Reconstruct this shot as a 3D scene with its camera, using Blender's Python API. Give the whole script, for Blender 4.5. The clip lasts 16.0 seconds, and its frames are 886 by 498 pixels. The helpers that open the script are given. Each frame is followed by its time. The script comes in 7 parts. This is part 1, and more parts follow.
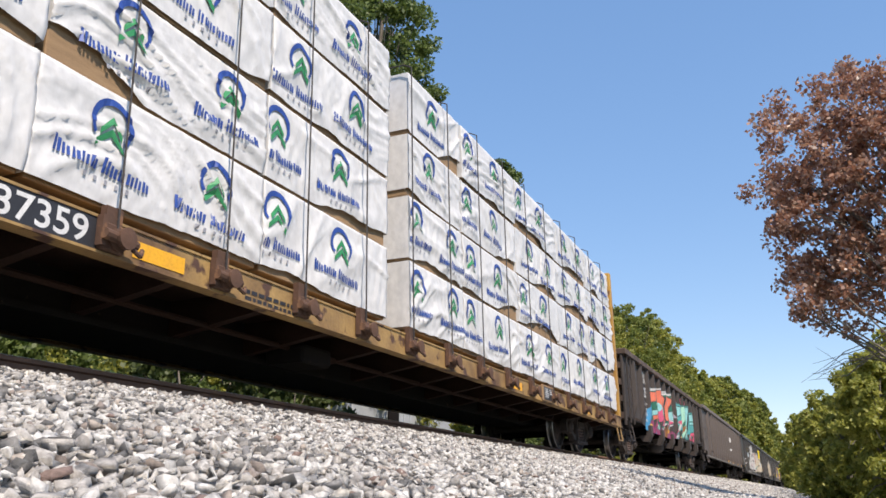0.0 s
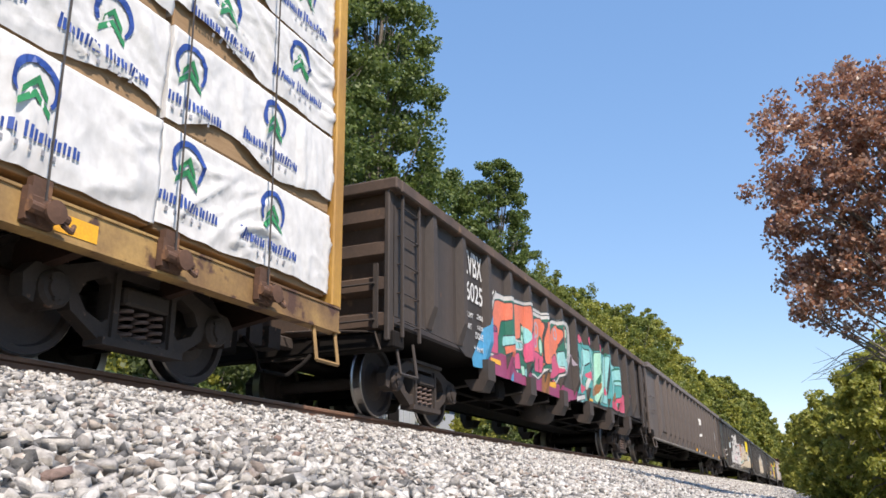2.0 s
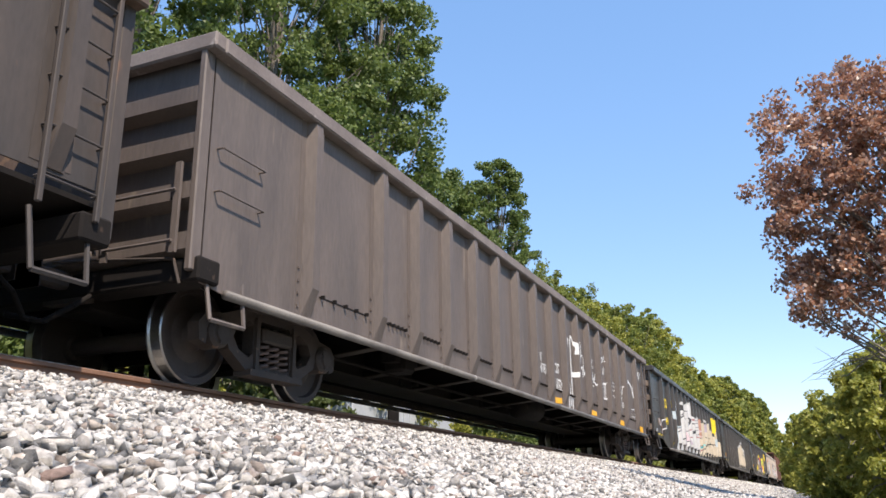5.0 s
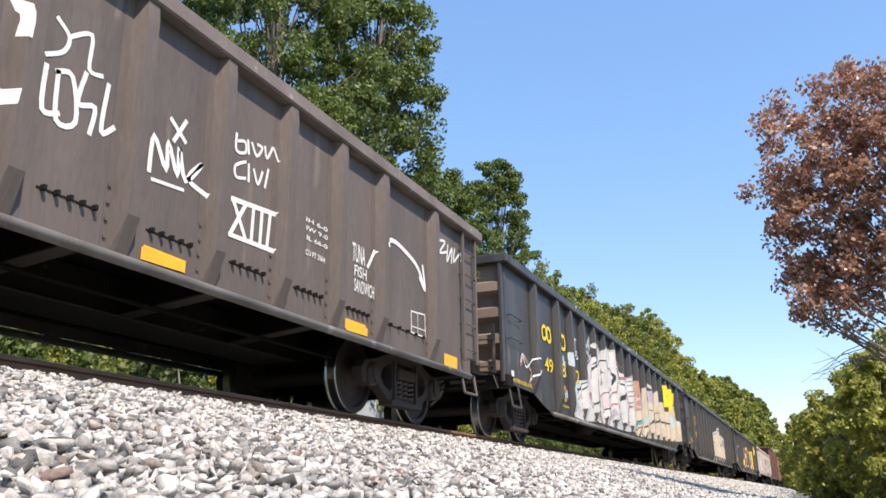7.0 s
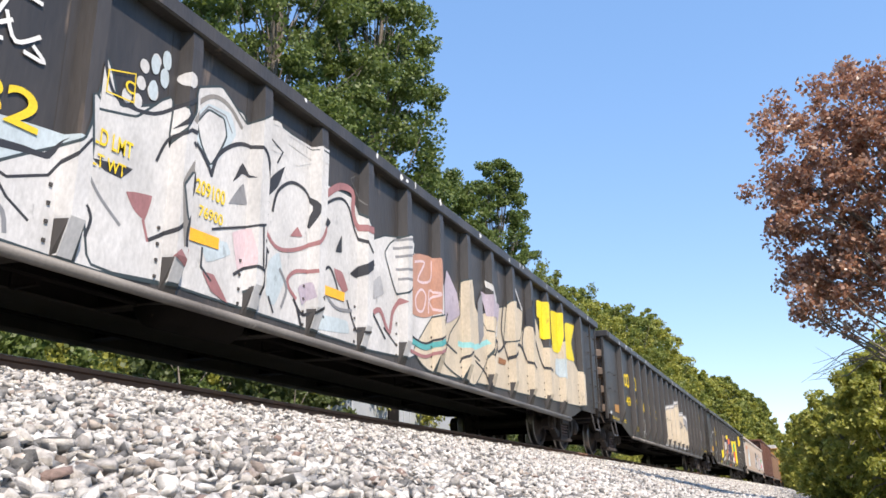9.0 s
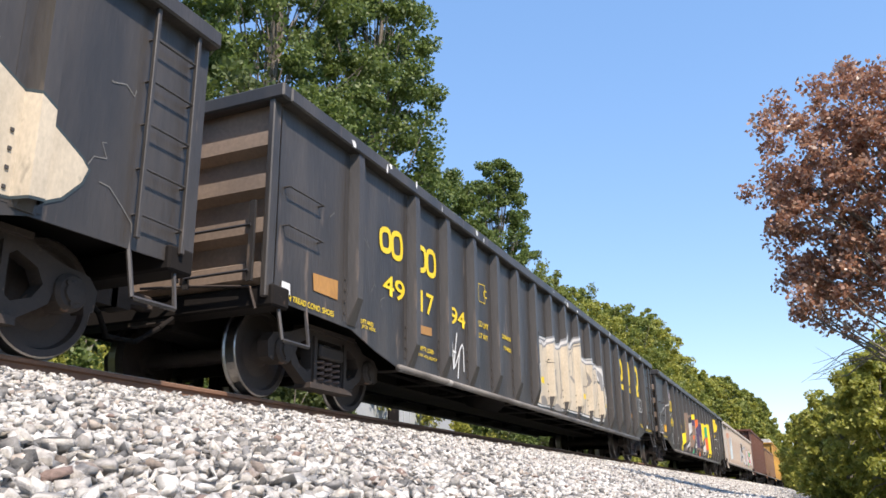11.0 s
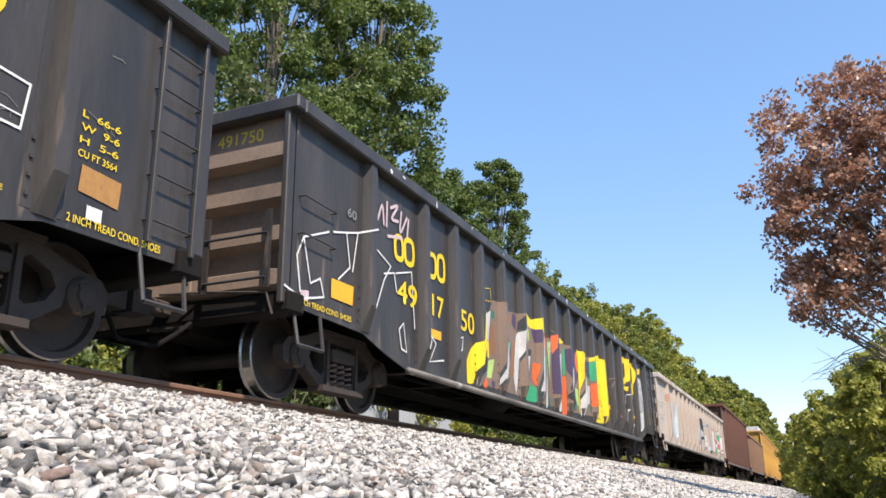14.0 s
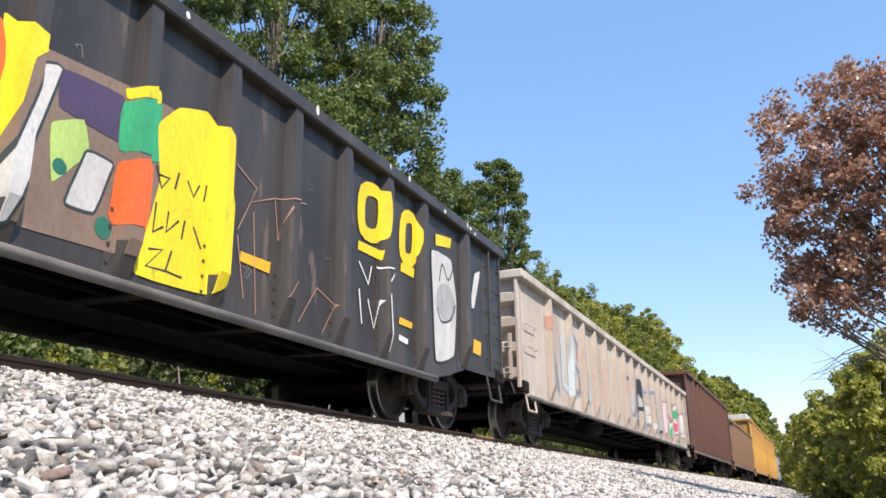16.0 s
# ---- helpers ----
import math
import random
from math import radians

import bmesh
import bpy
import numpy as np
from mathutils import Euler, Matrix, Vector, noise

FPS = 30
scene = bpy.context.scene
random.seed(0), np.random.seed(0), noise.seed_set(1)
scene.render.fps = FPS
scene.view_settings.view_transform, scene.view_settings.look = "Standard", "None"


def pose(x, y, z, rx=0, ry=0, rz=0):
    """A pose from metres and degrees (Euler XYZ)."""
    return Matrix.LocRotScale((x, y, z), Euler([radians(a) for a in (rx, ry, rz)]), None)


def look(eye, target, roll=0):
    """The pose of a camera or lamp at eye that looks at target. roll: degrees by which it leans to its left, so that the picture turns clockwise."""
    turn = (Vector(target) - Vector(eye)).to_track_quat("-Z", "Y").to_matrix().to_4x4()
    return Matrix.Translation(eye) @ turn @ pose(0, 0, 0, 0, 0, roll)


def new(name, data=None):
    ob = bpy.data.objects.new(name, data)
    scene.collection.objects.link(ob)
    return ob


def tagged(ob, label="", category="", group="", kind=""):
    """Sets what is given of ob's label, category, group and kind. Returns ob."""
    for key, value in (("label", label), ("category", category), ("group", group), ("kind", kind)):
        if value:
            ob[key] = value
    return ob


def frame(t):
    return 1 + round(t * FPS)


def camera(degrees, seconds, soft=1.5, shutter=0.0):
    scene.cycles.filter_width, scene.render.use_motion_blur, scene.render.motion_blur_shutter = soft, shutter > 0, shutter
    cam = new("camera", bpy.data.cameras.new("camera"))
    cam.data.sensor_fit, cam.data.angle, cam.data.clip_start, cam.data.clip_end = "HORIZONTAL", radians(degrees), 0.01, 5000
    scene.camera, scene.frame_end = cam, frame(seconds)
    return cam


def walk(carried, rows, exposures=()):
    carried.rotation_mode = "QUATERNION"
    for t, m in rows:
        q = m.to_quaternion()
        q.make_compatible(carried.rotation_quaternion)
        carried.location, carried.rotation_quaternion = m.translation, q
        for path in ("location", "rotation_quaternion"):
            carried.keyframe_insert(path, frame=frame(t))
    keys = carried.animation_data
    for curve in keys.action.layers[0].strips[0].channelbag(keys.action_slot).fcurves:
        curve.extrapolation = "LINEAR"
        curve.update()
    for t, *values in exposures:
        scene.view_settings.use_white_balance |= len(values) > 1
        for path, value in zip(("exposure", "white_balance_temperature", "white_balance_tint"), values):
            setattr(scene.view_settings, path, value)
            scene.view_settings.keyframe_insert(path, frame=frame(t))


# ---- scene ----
# ---- camera ----
cam = camera(57.03, 16.0, soft=1.6)
CAM = pose(0, 0, -1.009, 106.99, 0, 23.594) @ pose(0, 0, 0, 0, 0, -0.755)
walk(cam, [(0, CAM), (16, CAM)], exposures=[(0, 0.46, 6700, 15), (1.4, 0.50, 6700, 15), (2.4, 0.69, 6700, 15), (3.4, 0.83, 6700, 15), (16, 0.83, 6700, 15)])

# ---- sun and sky ----
SUN = Vector((0.50, -0.36, 0.80)).normalized()
world = bpy.data.worlds.new("world")
scene.world = world
world.use_nodes = True
wn = world.node_tree.nodes
sky = wn.new("ShaderNodeTexSky")
sky.sky_type = "NISHITA"
sky.sun_disc = False
sky.sun_elevation = math.asin(SUN.z)
sky.sun_rotation = math.atan2(SUN.x, SUN.y)
sky.air_density, sky.dust_density, sky.ozone_density = 1.0, 0.0, 4.0
haze = wn.new("ShaderNodeGamma")
haze.inputs[1].default_value = 0.5
world.node_tree.links.new(sky.outputs[0], haze.inputs[0])
tint = wn.new("ShaderNodeHueSaturation")
tint.inputs["Saturation"].default_value = 1.58
tint.inputs["Hue"].default_value = 0.506
world.node_tree.links.new(haze.outputs[0], tint.inputs["Color"])
world.node_tree.links.new(tint.outputs[0], wn["Background"].inputs[0])
wn["Background"].inputs[1].default_value = 0.305
sun = new("sun", bpy.data.lights.new("sun", "SUN"))
sun.data.energy, sun.data.angle, sun.data.color = 4.2, radians(0.5), (1.0, 0.925, 0.80)
sun.matrix_world = look(SUN * 50, (0, 0, 0))

# ---- materials ----


def material(name, color, rough=0.6, metal=0.0, scale=3.0, second=None, amount=0.5, fine=60.0, bump=0.2, dist=0.01, streak=1.0, rand="", spread=0.25, third=None, spots=0.62, gloss=0.5):
    """Colour varied at two scales, with optional second tone, dirt spots and random shade per piece."""
    m = bpy.data.materials.new(name)
    m.use_nodes = True
    n, l = m.node_tree.nodes, m.node_tree.links
    b = n["Principled BSDF"]
    b.inputs["Roughness"].default_value, b.inputs["Metallic"].default_value = rough, metal
    b.inputs["Specular IOR Level"].default_value = gloss
    tc = n.new("ShaderNodeTexCoord")
    mp = n.new("ShaderNodeMapping")
    mp.inputs["Scale"].default_value = (1, 1, streak)
    l.new(tc.outputs["Object"], mp.inputs[0])
    big, small = n.new("ShaderNodeTexNoise"), n.new("ShaderNodeTexNoise")
    for t, s, d in ((big, scale, 5), (small, fine, 3)):
        t.inputs["Scale"].default_value, t.inputs["Detail"].default_value = s, d
        l.new(mp.outputs[0], t.inputs["Vector"])
    second = second or [c * 0.6 for c in color]
    ramp = n.new("ShaderNodeMapRange")
    ramp.inputs[1].default_value, ramp.inputs[2].default_value = 0.38, 0.68
    ramp.inputs[4].default_value = amount
    l.new(big.outputs[0], ramp.inputs[0])
    mix = n.new("ShaderNodeMix")
    mix.data_type = "RGBA"
    mix.inputs[6].default_value, mix.inputs[7].default_value = (*color, 1), (*second, 1)
    l.new(ramp.outputs[0], mix.inputs[0])
    out = mix.outputs[2]
    if third:
        sp = n.new("ShaderNodeTexNoise")
        sp.inputs["Scale"].default_value, sp.inputs["Detail"].default_value = scale * 2.7, 8
        l.new(mp.outputs[0], sp.inputs["Vector"])
        mr = n.new("ShaderNodeMapRange")
        mr.inputs[1].default_value, mr.inputs[2].default_value = spots, spots + 0.06
        l.new(sp.outputs[0], mr.inputs[0])
        m3 = n.new("ShaderNodeMix")
        m3.data_type = "RGBA"
        m3.inputs[7].default_value = (*third, 1)
        l.new(mr.outputs[0], m3.inputs[0])
        l.new(out, m3.inputs[6])
        out = m3.outputs[2]
    shade = n.new("ShaderNodeHueSaturation")
    val = n.new("ShaderNodeMapRange")
    val.inputs[3].default_value, val.inputs[4].default_value = 1 - 0.25, 1 + 0.25
    l.new(small.outputs[0], val.inputs[0])
    l.new(out, shade.inputs["Color"])
    if rand:
        src = n.new("ShaderNodeObjectInfo").outputs["Random"] if rand == "object" else n.new("ShaderNodeNewGeometry").outputs["Random Per Island"]
        r2 = n.new("ShaderNodeMapRange")
        r2.inputs[3].default_value, r2.inputs[4].default_value = 1 - spread, 1 + spread
        l.new(src, r2.inputs[0])
        mul = n.new("ShaderNodeMath")
        mul.operation = "MULTIPLY"
        l.new(val.outputs[0], mul.inputs[0])
        l.new(r2.outputs[0], mul.inputs[1])
        l.new(mul.outputs[0], shade.inputs["Value"])
    else:
        l.new(val.outputs[0], shade.inputs["Value"])
    l.new(shade.outputs[0], b.inputs["Base Color"])
    if bump:
        bp = n.new("ShaderNodeBump")
        bp.inputs["Strength"].default_value, bp.inputs["Distance"].default_value = bump, dist
        add = n.new("ShaderNodeMath")
        l.new(big.outputs[0], add.inputs[0])
        l.new(small.outputs[0], add.inputs[1])
        l.new(add.outputs[0], bp.inputs["Height"])
        l.new(bp.outputs[0], b.inputs["Normal"])
    return m


def leaf_material(name, stops, rough=0.55, through_light=0.45):
    """Leaves: a ramp of tones picked per leaf, with light passing through."""
    m = bpy.data.materials.new(name)
    m.use_nodes = True
    n, l = m.node_tree.nodes, m.node_tree.links
    b, o = n["Principled BSDF"], n["Material Output"]
    g = n.new("ShaderNodeNewGeometry")
    r = n.new("ShaderNodeValToRGB")
    while len(r.color_ramp.elements) < len(stops):
        r.color_ramp.elements.new(0.5)
    for i, c in enumerate(stops):
        r.color_ramp.elements[i].position = i / (len(stops) - 1)
        r.color_ramp.elements[i].color = (*c, 1)
    l.new(g.outputs["Random Per Island"], r.inputs[0])
    l.new(r.outputs[0], b.inputs["Base Color"])
    b.inputs["Roughness"].default_value = rough
    t = n.new("ShaderNodeBsdfTranslucent")
    l.new(r.outputs[0], t.inputs[0])
    mx = n.new("ShaderNodeMixShader")
    mx.inputs[0].default_value = through_light
    l.new(b.outputs[0], mx.inputs[1])
    l.new(t.outputs[0], mx.inputs[2])
    l.new(mx.outputs[0], o.inputs[0])
    return m


def stone_material():
    """Crushed limestone: mostly pale, some grey, dark and rusty stones, each with its own tone."""
    m = bpy.data.materials.new("crushed_stone")
    m.use_nodes = True
    n, l = m.node_tree.nodes, m.node_tree.links
    b = n["Principled BSDF"]
    b.inputs["Roughness"].default_value = 0.85
    g, oi = n.new("ShaderNodeNewGeometry"), n.new("ShaderNodeObjectInfo")
    add = n.new("ShaderNodeMath")
    l.new(g.outputs["Random Per Island"], add.inputs[0])
    l.new(oi.outputs["Random"], add.inputs[1])
    fr = n.new("ShaderNodeMath")
    fr.operation = "FRACT"
    l.new(add.outputs[0], fr.inputs[0])
    r = n.new("ShaderNodeValToRGB")
    r.color_ramp.interpolation = "CONSTANT"
    tones = [(0.0, (0.66, 0.63, 0.585)), (0.2, (0.50, 0.465, 0.425)), (0.38, (0.72, 0.69, 0.645)), (0.53, (0.42, 0.392, 0.362)), (0.65, (0.56, 0.524, 0.48)), (0.75, (0.26, 0.25, 0.24)), (0.85, (0.15, 0.145, 0.14)), (0.935, (0.35, 0.29, 0.25)), (0.965, (0.26, 0.18, 0.15)), (0.98, (0.47, 0.40, 0.34))]
    while len(r.color_ramp.elements) < len(tones):
        r.color_ramp.elements.new(0.5)
    for e, (p, c) in zip(r.color_ramp.elements, tones):
        e.position, e.color = p, (*c, 1)
    l.new(fr.outputs[0], r.inputs[0])
    tc = n.new("ShaderNodeTexCoord")
    no, no2 = n.new("ShaderNodeTexNoise"), n.new("ShaderNodeTexNoise")
    no.inputs["Scale"].default_value, no.inputs["Detail"].default_value = 45, 6
    no2.inputs["Scale"].default_value, no2.inputs["Detail"].default_value = 260, 3
    l.new(tc.outputs["Object"], no.inputs["Vector"])
    l.new(tc.outputs["Object"], no2.inputs["Vector"])
    mr = n.new("ShaderNodeMapRange")
    mr.inputs[1].default_value, mr.inputs[2].default_value, mr.inputs[3].default_value, mr.inputs[4].default_value = 0.3, 0.7, 0.5, 1.12
    l.new(no.outputs[0], mr.inputs[0])
    hs = n.new("ShaderNodeHueSaturation")
    l.new(mr.outputs[0], hs.inputs["Value"])
    l.new(r.outputs[0], hs.inputs["Color"])
    l.new(hs.outputs[0], b.inputs["Base Color"])
    bp = n.new("ShaderNodeBump")
    bp.inputs["Strength"].default_value, bp.inputs["Distance"].default_value = 0.7, 0.006
    l.new(no2.outputs[0], bp.inputs["Height"])
    l.new(bp.outputs[0], b.inputs["Normal"])
    return m


M_STONE = stone_material()
M_BED = material("ballast_fines", (0.26, 0.25, 0.24), 0.95, scale=9, fine=55, bump=1.0, dist=0.03, second=(0.16, 0.155, 0.15), third=(0.5, 0.49, 0.47), spots=0.52)
M_GROUND = material("weedy_ground", (0.10, 0.095, 0.045), 0.95, scale=0.6, fine=14, bump=0.8, dist=0.05, second=(0.045, 0.065, 0.02))
M_RAIL = material("rusty_rail", (0.20, 0.105, 0.065), 0.8, 0.0, scale=4, second=(0.11, 0.06, 0.04), fine=70)
M_RAILTOP = material("polished_rail", (0.42, 0.40, 0.38), 0.28, 1.0, scale=5, bump=0.05)
M_STEEL = material("truck_steel", (0.05, 0.037, 0.031), 0.8, 0.0, scale=4, second=(0.026, 0.022, 0.020), fine=45, third=(0.16, 0.10, 0.07), spots=0.66)
M_WHEEL = material("wheel_steel", (0.06, 0.045, 0.04), 0.7, 0.2, scale=5, second=(0.04, 0.033, 0.03), fine=40)
M_TREAD = material("polished_tread", (0.45, 0.43, 0.42), 0.32, 1.0, scale=6, bump=0.05)
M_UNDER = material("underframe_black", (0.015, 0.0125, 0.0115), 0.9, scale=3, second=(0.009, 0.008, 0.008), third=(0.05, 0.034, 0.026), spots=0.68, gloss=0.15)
# flanges: light reflected from the ballast is painted in as a lighter tone
M_FLANGE = material("bounce_lit_flange", (0.06, 0.052, 0.047), 0.9, scale=2, second=(0.03, 0.026, 0.023), fine=30, gloss=0.2)
M_CHALK = material("faded_chalk", (0.15, 0.145, 0.14), 0.8, scale=9, bump=0)
M_SPRING = material("spring_rust", (0.13, 0.085, 0.07), 0.7, scale=12, second=(0.07, 0.05, 0.045))
M_WHITE = material("white_paint", (0.74, 0.73, 0.71), 0.6, scale=6, second=(0.55, 0.54, 0.53), amount=0.6, bump=0)
M_YEL = material("yellow_paint", (0.78, 0.56, 0.02), 0.55, scale=5, second=(0.62, 0.42, 0.02), bump=0)
M_REFL = material("amber_reflector", (0.86, 0.42, 0.02), 0.45, scale=8, second=(0.68, 0.33, 0.03), bump=0)


# ---- mesh helpers ----
def part(name, bm, mat, parent=None, label="", smooth=False):
    """Links a bmesh as one mesh object under a thing or a part."""
    me = bpy.data.meshes.new(name)
    bm.to_mesh(me)
    bm.free()
    me.materials.append(mat)
    if smooth:
        me.polygons.foreach_set("use_smooth", [True] * len(me.polygons))
    ob = new(name, me)
    ob.parent = parent
    return tagged(ob, label)


def share(name, ob, parent, m):
    """Another object on the same mesh as ob."""
    o = new(name, ob.data)
    o.parent, o.matrix_basis = parent, m
    return o


def mesh_np(name, verts, faces, mat, parent=None, smooth=False):
    """A mesh object from arrays: faces all of one size."""
    me = bpy.data.meshes.new(name)
    k = faces.shape[1]
    me.vertices.add(len(verts))
    me.vertices.foreach_set("co", verts.astype(np.float32).ravel())
    me.loops.add(faces.size)
    me.loops.foreach_set("vertex_index", faces.astype(np.int32).ravel())
    me.polygons.add(len(faces))
    me.polygons.foreach_set("loop_start", np.arange(0, faces.size, k, dtype=np.int32))
    if smooth:
        me.polygons.foreach_set("use_smooth", np.ones(len(faces), dtype=bool))
    me.update(calc_edges=True)
    me.materials.append(mat)
    ob = new(name, me)
    ob.parent = parent
    return ob


def box(bm, x0, x1, y0, y1, z0, z1):
    v = [bm.verts.new((x, y, z)) for x in (x0, x1) for y in (y0, y1) for z in (z0, z1)]
    for f in ((0, 1, 3, 2), (4, 6, 7, 5), (0, 4, 5, 1), (2, 3, 7, 6), (0, 2, 6, 4), (1, 5, 7, 3)):
        bm.faces.new([v[i] for i in f])
    return bm


def cbox(x0, x1, y0, y1, z0, z1, r=0.01):
    """A box with bevelled edges, as a new bmesh."""
    bm = box(bmesh.new(), x0, x1, y0, y1, z0, z1)
    bmesh.ops.bevel(bm, geom=bm.edges[:], offset=r, segments=1, affect="EDGES")
    return bm


def rod(bm, a, b, r, seg=8):
    """A round bar from a to b."""
    a, b = Vector(a), Vector(b)
    q = (b - a).to_track_quat("Z", "Y")
    rings = [[bm.verts.new(p + q @ Vector((r * math.cos(i * math.tau / seg), r * math.sin(i * math.tau / seg), 0))) for i in range(seg)] for p in (a, b)]
    for i in range(seg):
        j = (i + 1) % seg
        bm.faces.new((rings[0][i], rings[0][j], rings[1][j], rings[1][i]))
    bm.faces.new(rings[0][::-1])
    bm.faces.new(rings[1])
    return bm


def bent(bm, pts, r, seg=6):
    for a, b in zip(pts, pts[1:]):
        rod(bm, a, b, r, seg)
    return bm


def lathe(bm, profile, seg=32, centre=(0, 0, 0)):
    """Turns (x, r) points about the x axis."""
    cx, cy, cz = centre
    rings = [[bm.verts.new((cx + x, cy + r * math.cos(i * math.tau / seg), cz + r * math.sin(i * math.tau / seg))) for i in range(seg)] for x, r in profile]
    for a, b in zip(rings, rings[1:]):
        for i in range(seg):
            j = (i + 1) % seg
            bm.faces.new((a[i], a[j], b[j], b[i]))
    bm.faces.new(rings[0][::-1])
    bm.faces.new(rings[-1])
    bmesh.ops.recalc_face_normals(bm, faces=bm.faces)
    return bm


def plate(bm, outer, x0, x1, holes=()):
    """A plate in the y-z plane from x0 to x1, with holes."""
    edges = []
    for loop in (outer, *holes):
        vs = [bm.verts.new((x0, y, z)) for y, z in loop]
        edges += [bm.edges.new((vs[i], vs[(i + 1) % len(vs)])) for i in range(len(vs))]
    made = bmesh.ops.triangle_fill(bm, use_beauty=True, use_dissolve=False, edges=edges)
    faces = [g for g in made["geom"] if isinstance(g, bmesh.types.BMFace)]
    ext = bmesh.ops.extrude_face_region(bm, geom=faces, use_keep_orig=True)
    bmesh.ops.translate(bm, vec=(x1 - x0, 0, 0), verts=[g for g in ext["geom"] if isinstance(g, bmesh.types.BMVert)])
    bmesh.ops.recalc_face_normals(bm, faces=bm.faces)
    return bm


def rounded(y0, y1, z0, z1, r, n=4):
    pts = []
    for cy, cz, a in ((y1 - r, z1 - r, 0), (y0 + r, z1 - r, 90), (y0 + r, z0 + r, 180), (y1 - r, z0 + r, 270)):
        pts += [(cy + r * math.cos(radians(a + 90 * i / n)), cz + r * math.sin(radians(a + 90 * i / n))) for i in range(n + 1)]
    return pts


def root(name, label, category, group=""):
    e = new(name)
    e.empty_display_size = 0.3
    return tagged(e, label, category, group)


TRACK = -5.90
HALF = 1.57


def gone(t):
    """Metres that the train has rolled at t seconds."""
    return 6.890 * t + 0.00485 * t * t + 0.000144 * t ** 3


MOVING, AXLES = [], []


# ---- ground, ballast, rails ----
def ground_z(x, y=0.0):
    xs = [-400, -60, -26, -11, -8.6, -7.6, -4.72, -1.25, -0.5, 3.0, 8.0, 30, 400]
    zs = [70, 12, 0.4, -0.6, -0.6, -0.2, -0.2, -1.05, -1.14, -1.16, -0.9, 1.0, 30]
    return float(np.interp(x, xs, zs))


def ground():
    xs = np.array([-600, -400, -200, -120, -60, -40, -26, -18, -14, -11, -9.5, -8.6, -7.6, -6, -4.72, -3, -1.25, -0.5, 0.5, 1.5, 3, 5, 8, 14, 30, 80, 200, 600.0])
    ys = np.concatenate([np.arange(-60, 60, 4), np.arange(60, 400, 20), [500, 700, 1000, 1500, 2500]])
    v = np.array([[x, y, ground_z(x) - 0.06 + (0.12 * noise.noise(Vector((x * 0.3, y * 0.3, 0))) if abs(x + 4) > 5 else 0)] for y in ys for x in xs])
    nx = len(xs)
    f = np.array([[j * nx + i, j * nx + i + 1, (j + 1) * nx + i + 1, (j + 1) * nx + i] for j in range(len(ys) - 1) for i in range(nx - 1)])
    tagged(mesh_np("ground", v, f, M_GROUND, smooth=True), "weedy earth strip along the railway", "ground", kind="structure")
    xs = np.array([-8.9, -8.3, -7.6, -6.6, -5.6, -4.72, -3.9, -3.1, -2.3, -1.6, -1.1, -0.6, -0.3])
    ys = np.concatenate([np.arange(-30, 40, 0.5), np.arange(40, 420, 4)])
    v = np.array([[x, y, ground_z(x) + 0.02 * noise.noise(Vector((x * 2, y * 2, 3)))] for y in ys for x in xs])
    nx = len(xs)
    f = np.array([[j * nx + i, j * nx + i + 1, (j + 1) * nx + i + 1, (j + 1) * nx + i] for j in range(len(ys) - 1) for i in range(nx - 1)])
    return tagged(mesh_np("ballast_bed", v, f, M_BED, smooth=True), "bed of pale crushed stone sloping up to the rails", "ballast", kind="structure")


def stone_shapes(n, count, rng):
    """Angular stones of about unit size: hulls of a few scattered points."""
    out = []
    for _ in range(n):
        bm = bmesh.new()
        size = np.array((rng.uniform(0.9, 1.5), rng.uniform(0.7, 1.05), rng.uniform(0.45, 0.75)))
        d = rng.normal(size=(count, 3))
        d = d / np.linalg.norm(d, axis=1)[:, None] * rng.uniform(0.42, 0.60, (count, 1)) * size
        for p in d:
            bm.verts.new(p)
        bmesh.ops.convex_hull(bm, input=bm.verts[:])
        bmesh.ops.triangulate(bm, faces=bm.faces[:])
        for v in [v for v in bm.verts if not v.link_faces]:
            bm.verts.remove(v)
        bm.verts.index_update()
        out.append((np.array([p.co for p in bm.verts]), np.array([[q.index for q in p.verts] for p in bm.faces])))
        bm.free()
    return out


def spin(rng, n):
    """n random rotation matrices."""
    q = rng.normal(size=(n, 4))
    q /= np.linalg.norm(q, axis=1)[:, None]
    w, x, y, z = q.T
    return np.stack([np.stack([1 - 2 * (y * y + z * z), 2 * (x * y - z * w), 2 * (x * z + y * w)], -1), np.stack([2 * (x * y + z * w), 1 - 2 * (x * x + z * z), 2 * (y * z - x * w)], -1), np.stack([2 * (x * z - y * w), 2 * (y * z + x * w), 1 - 2 * (x * x + y * y)], -1)], -2)


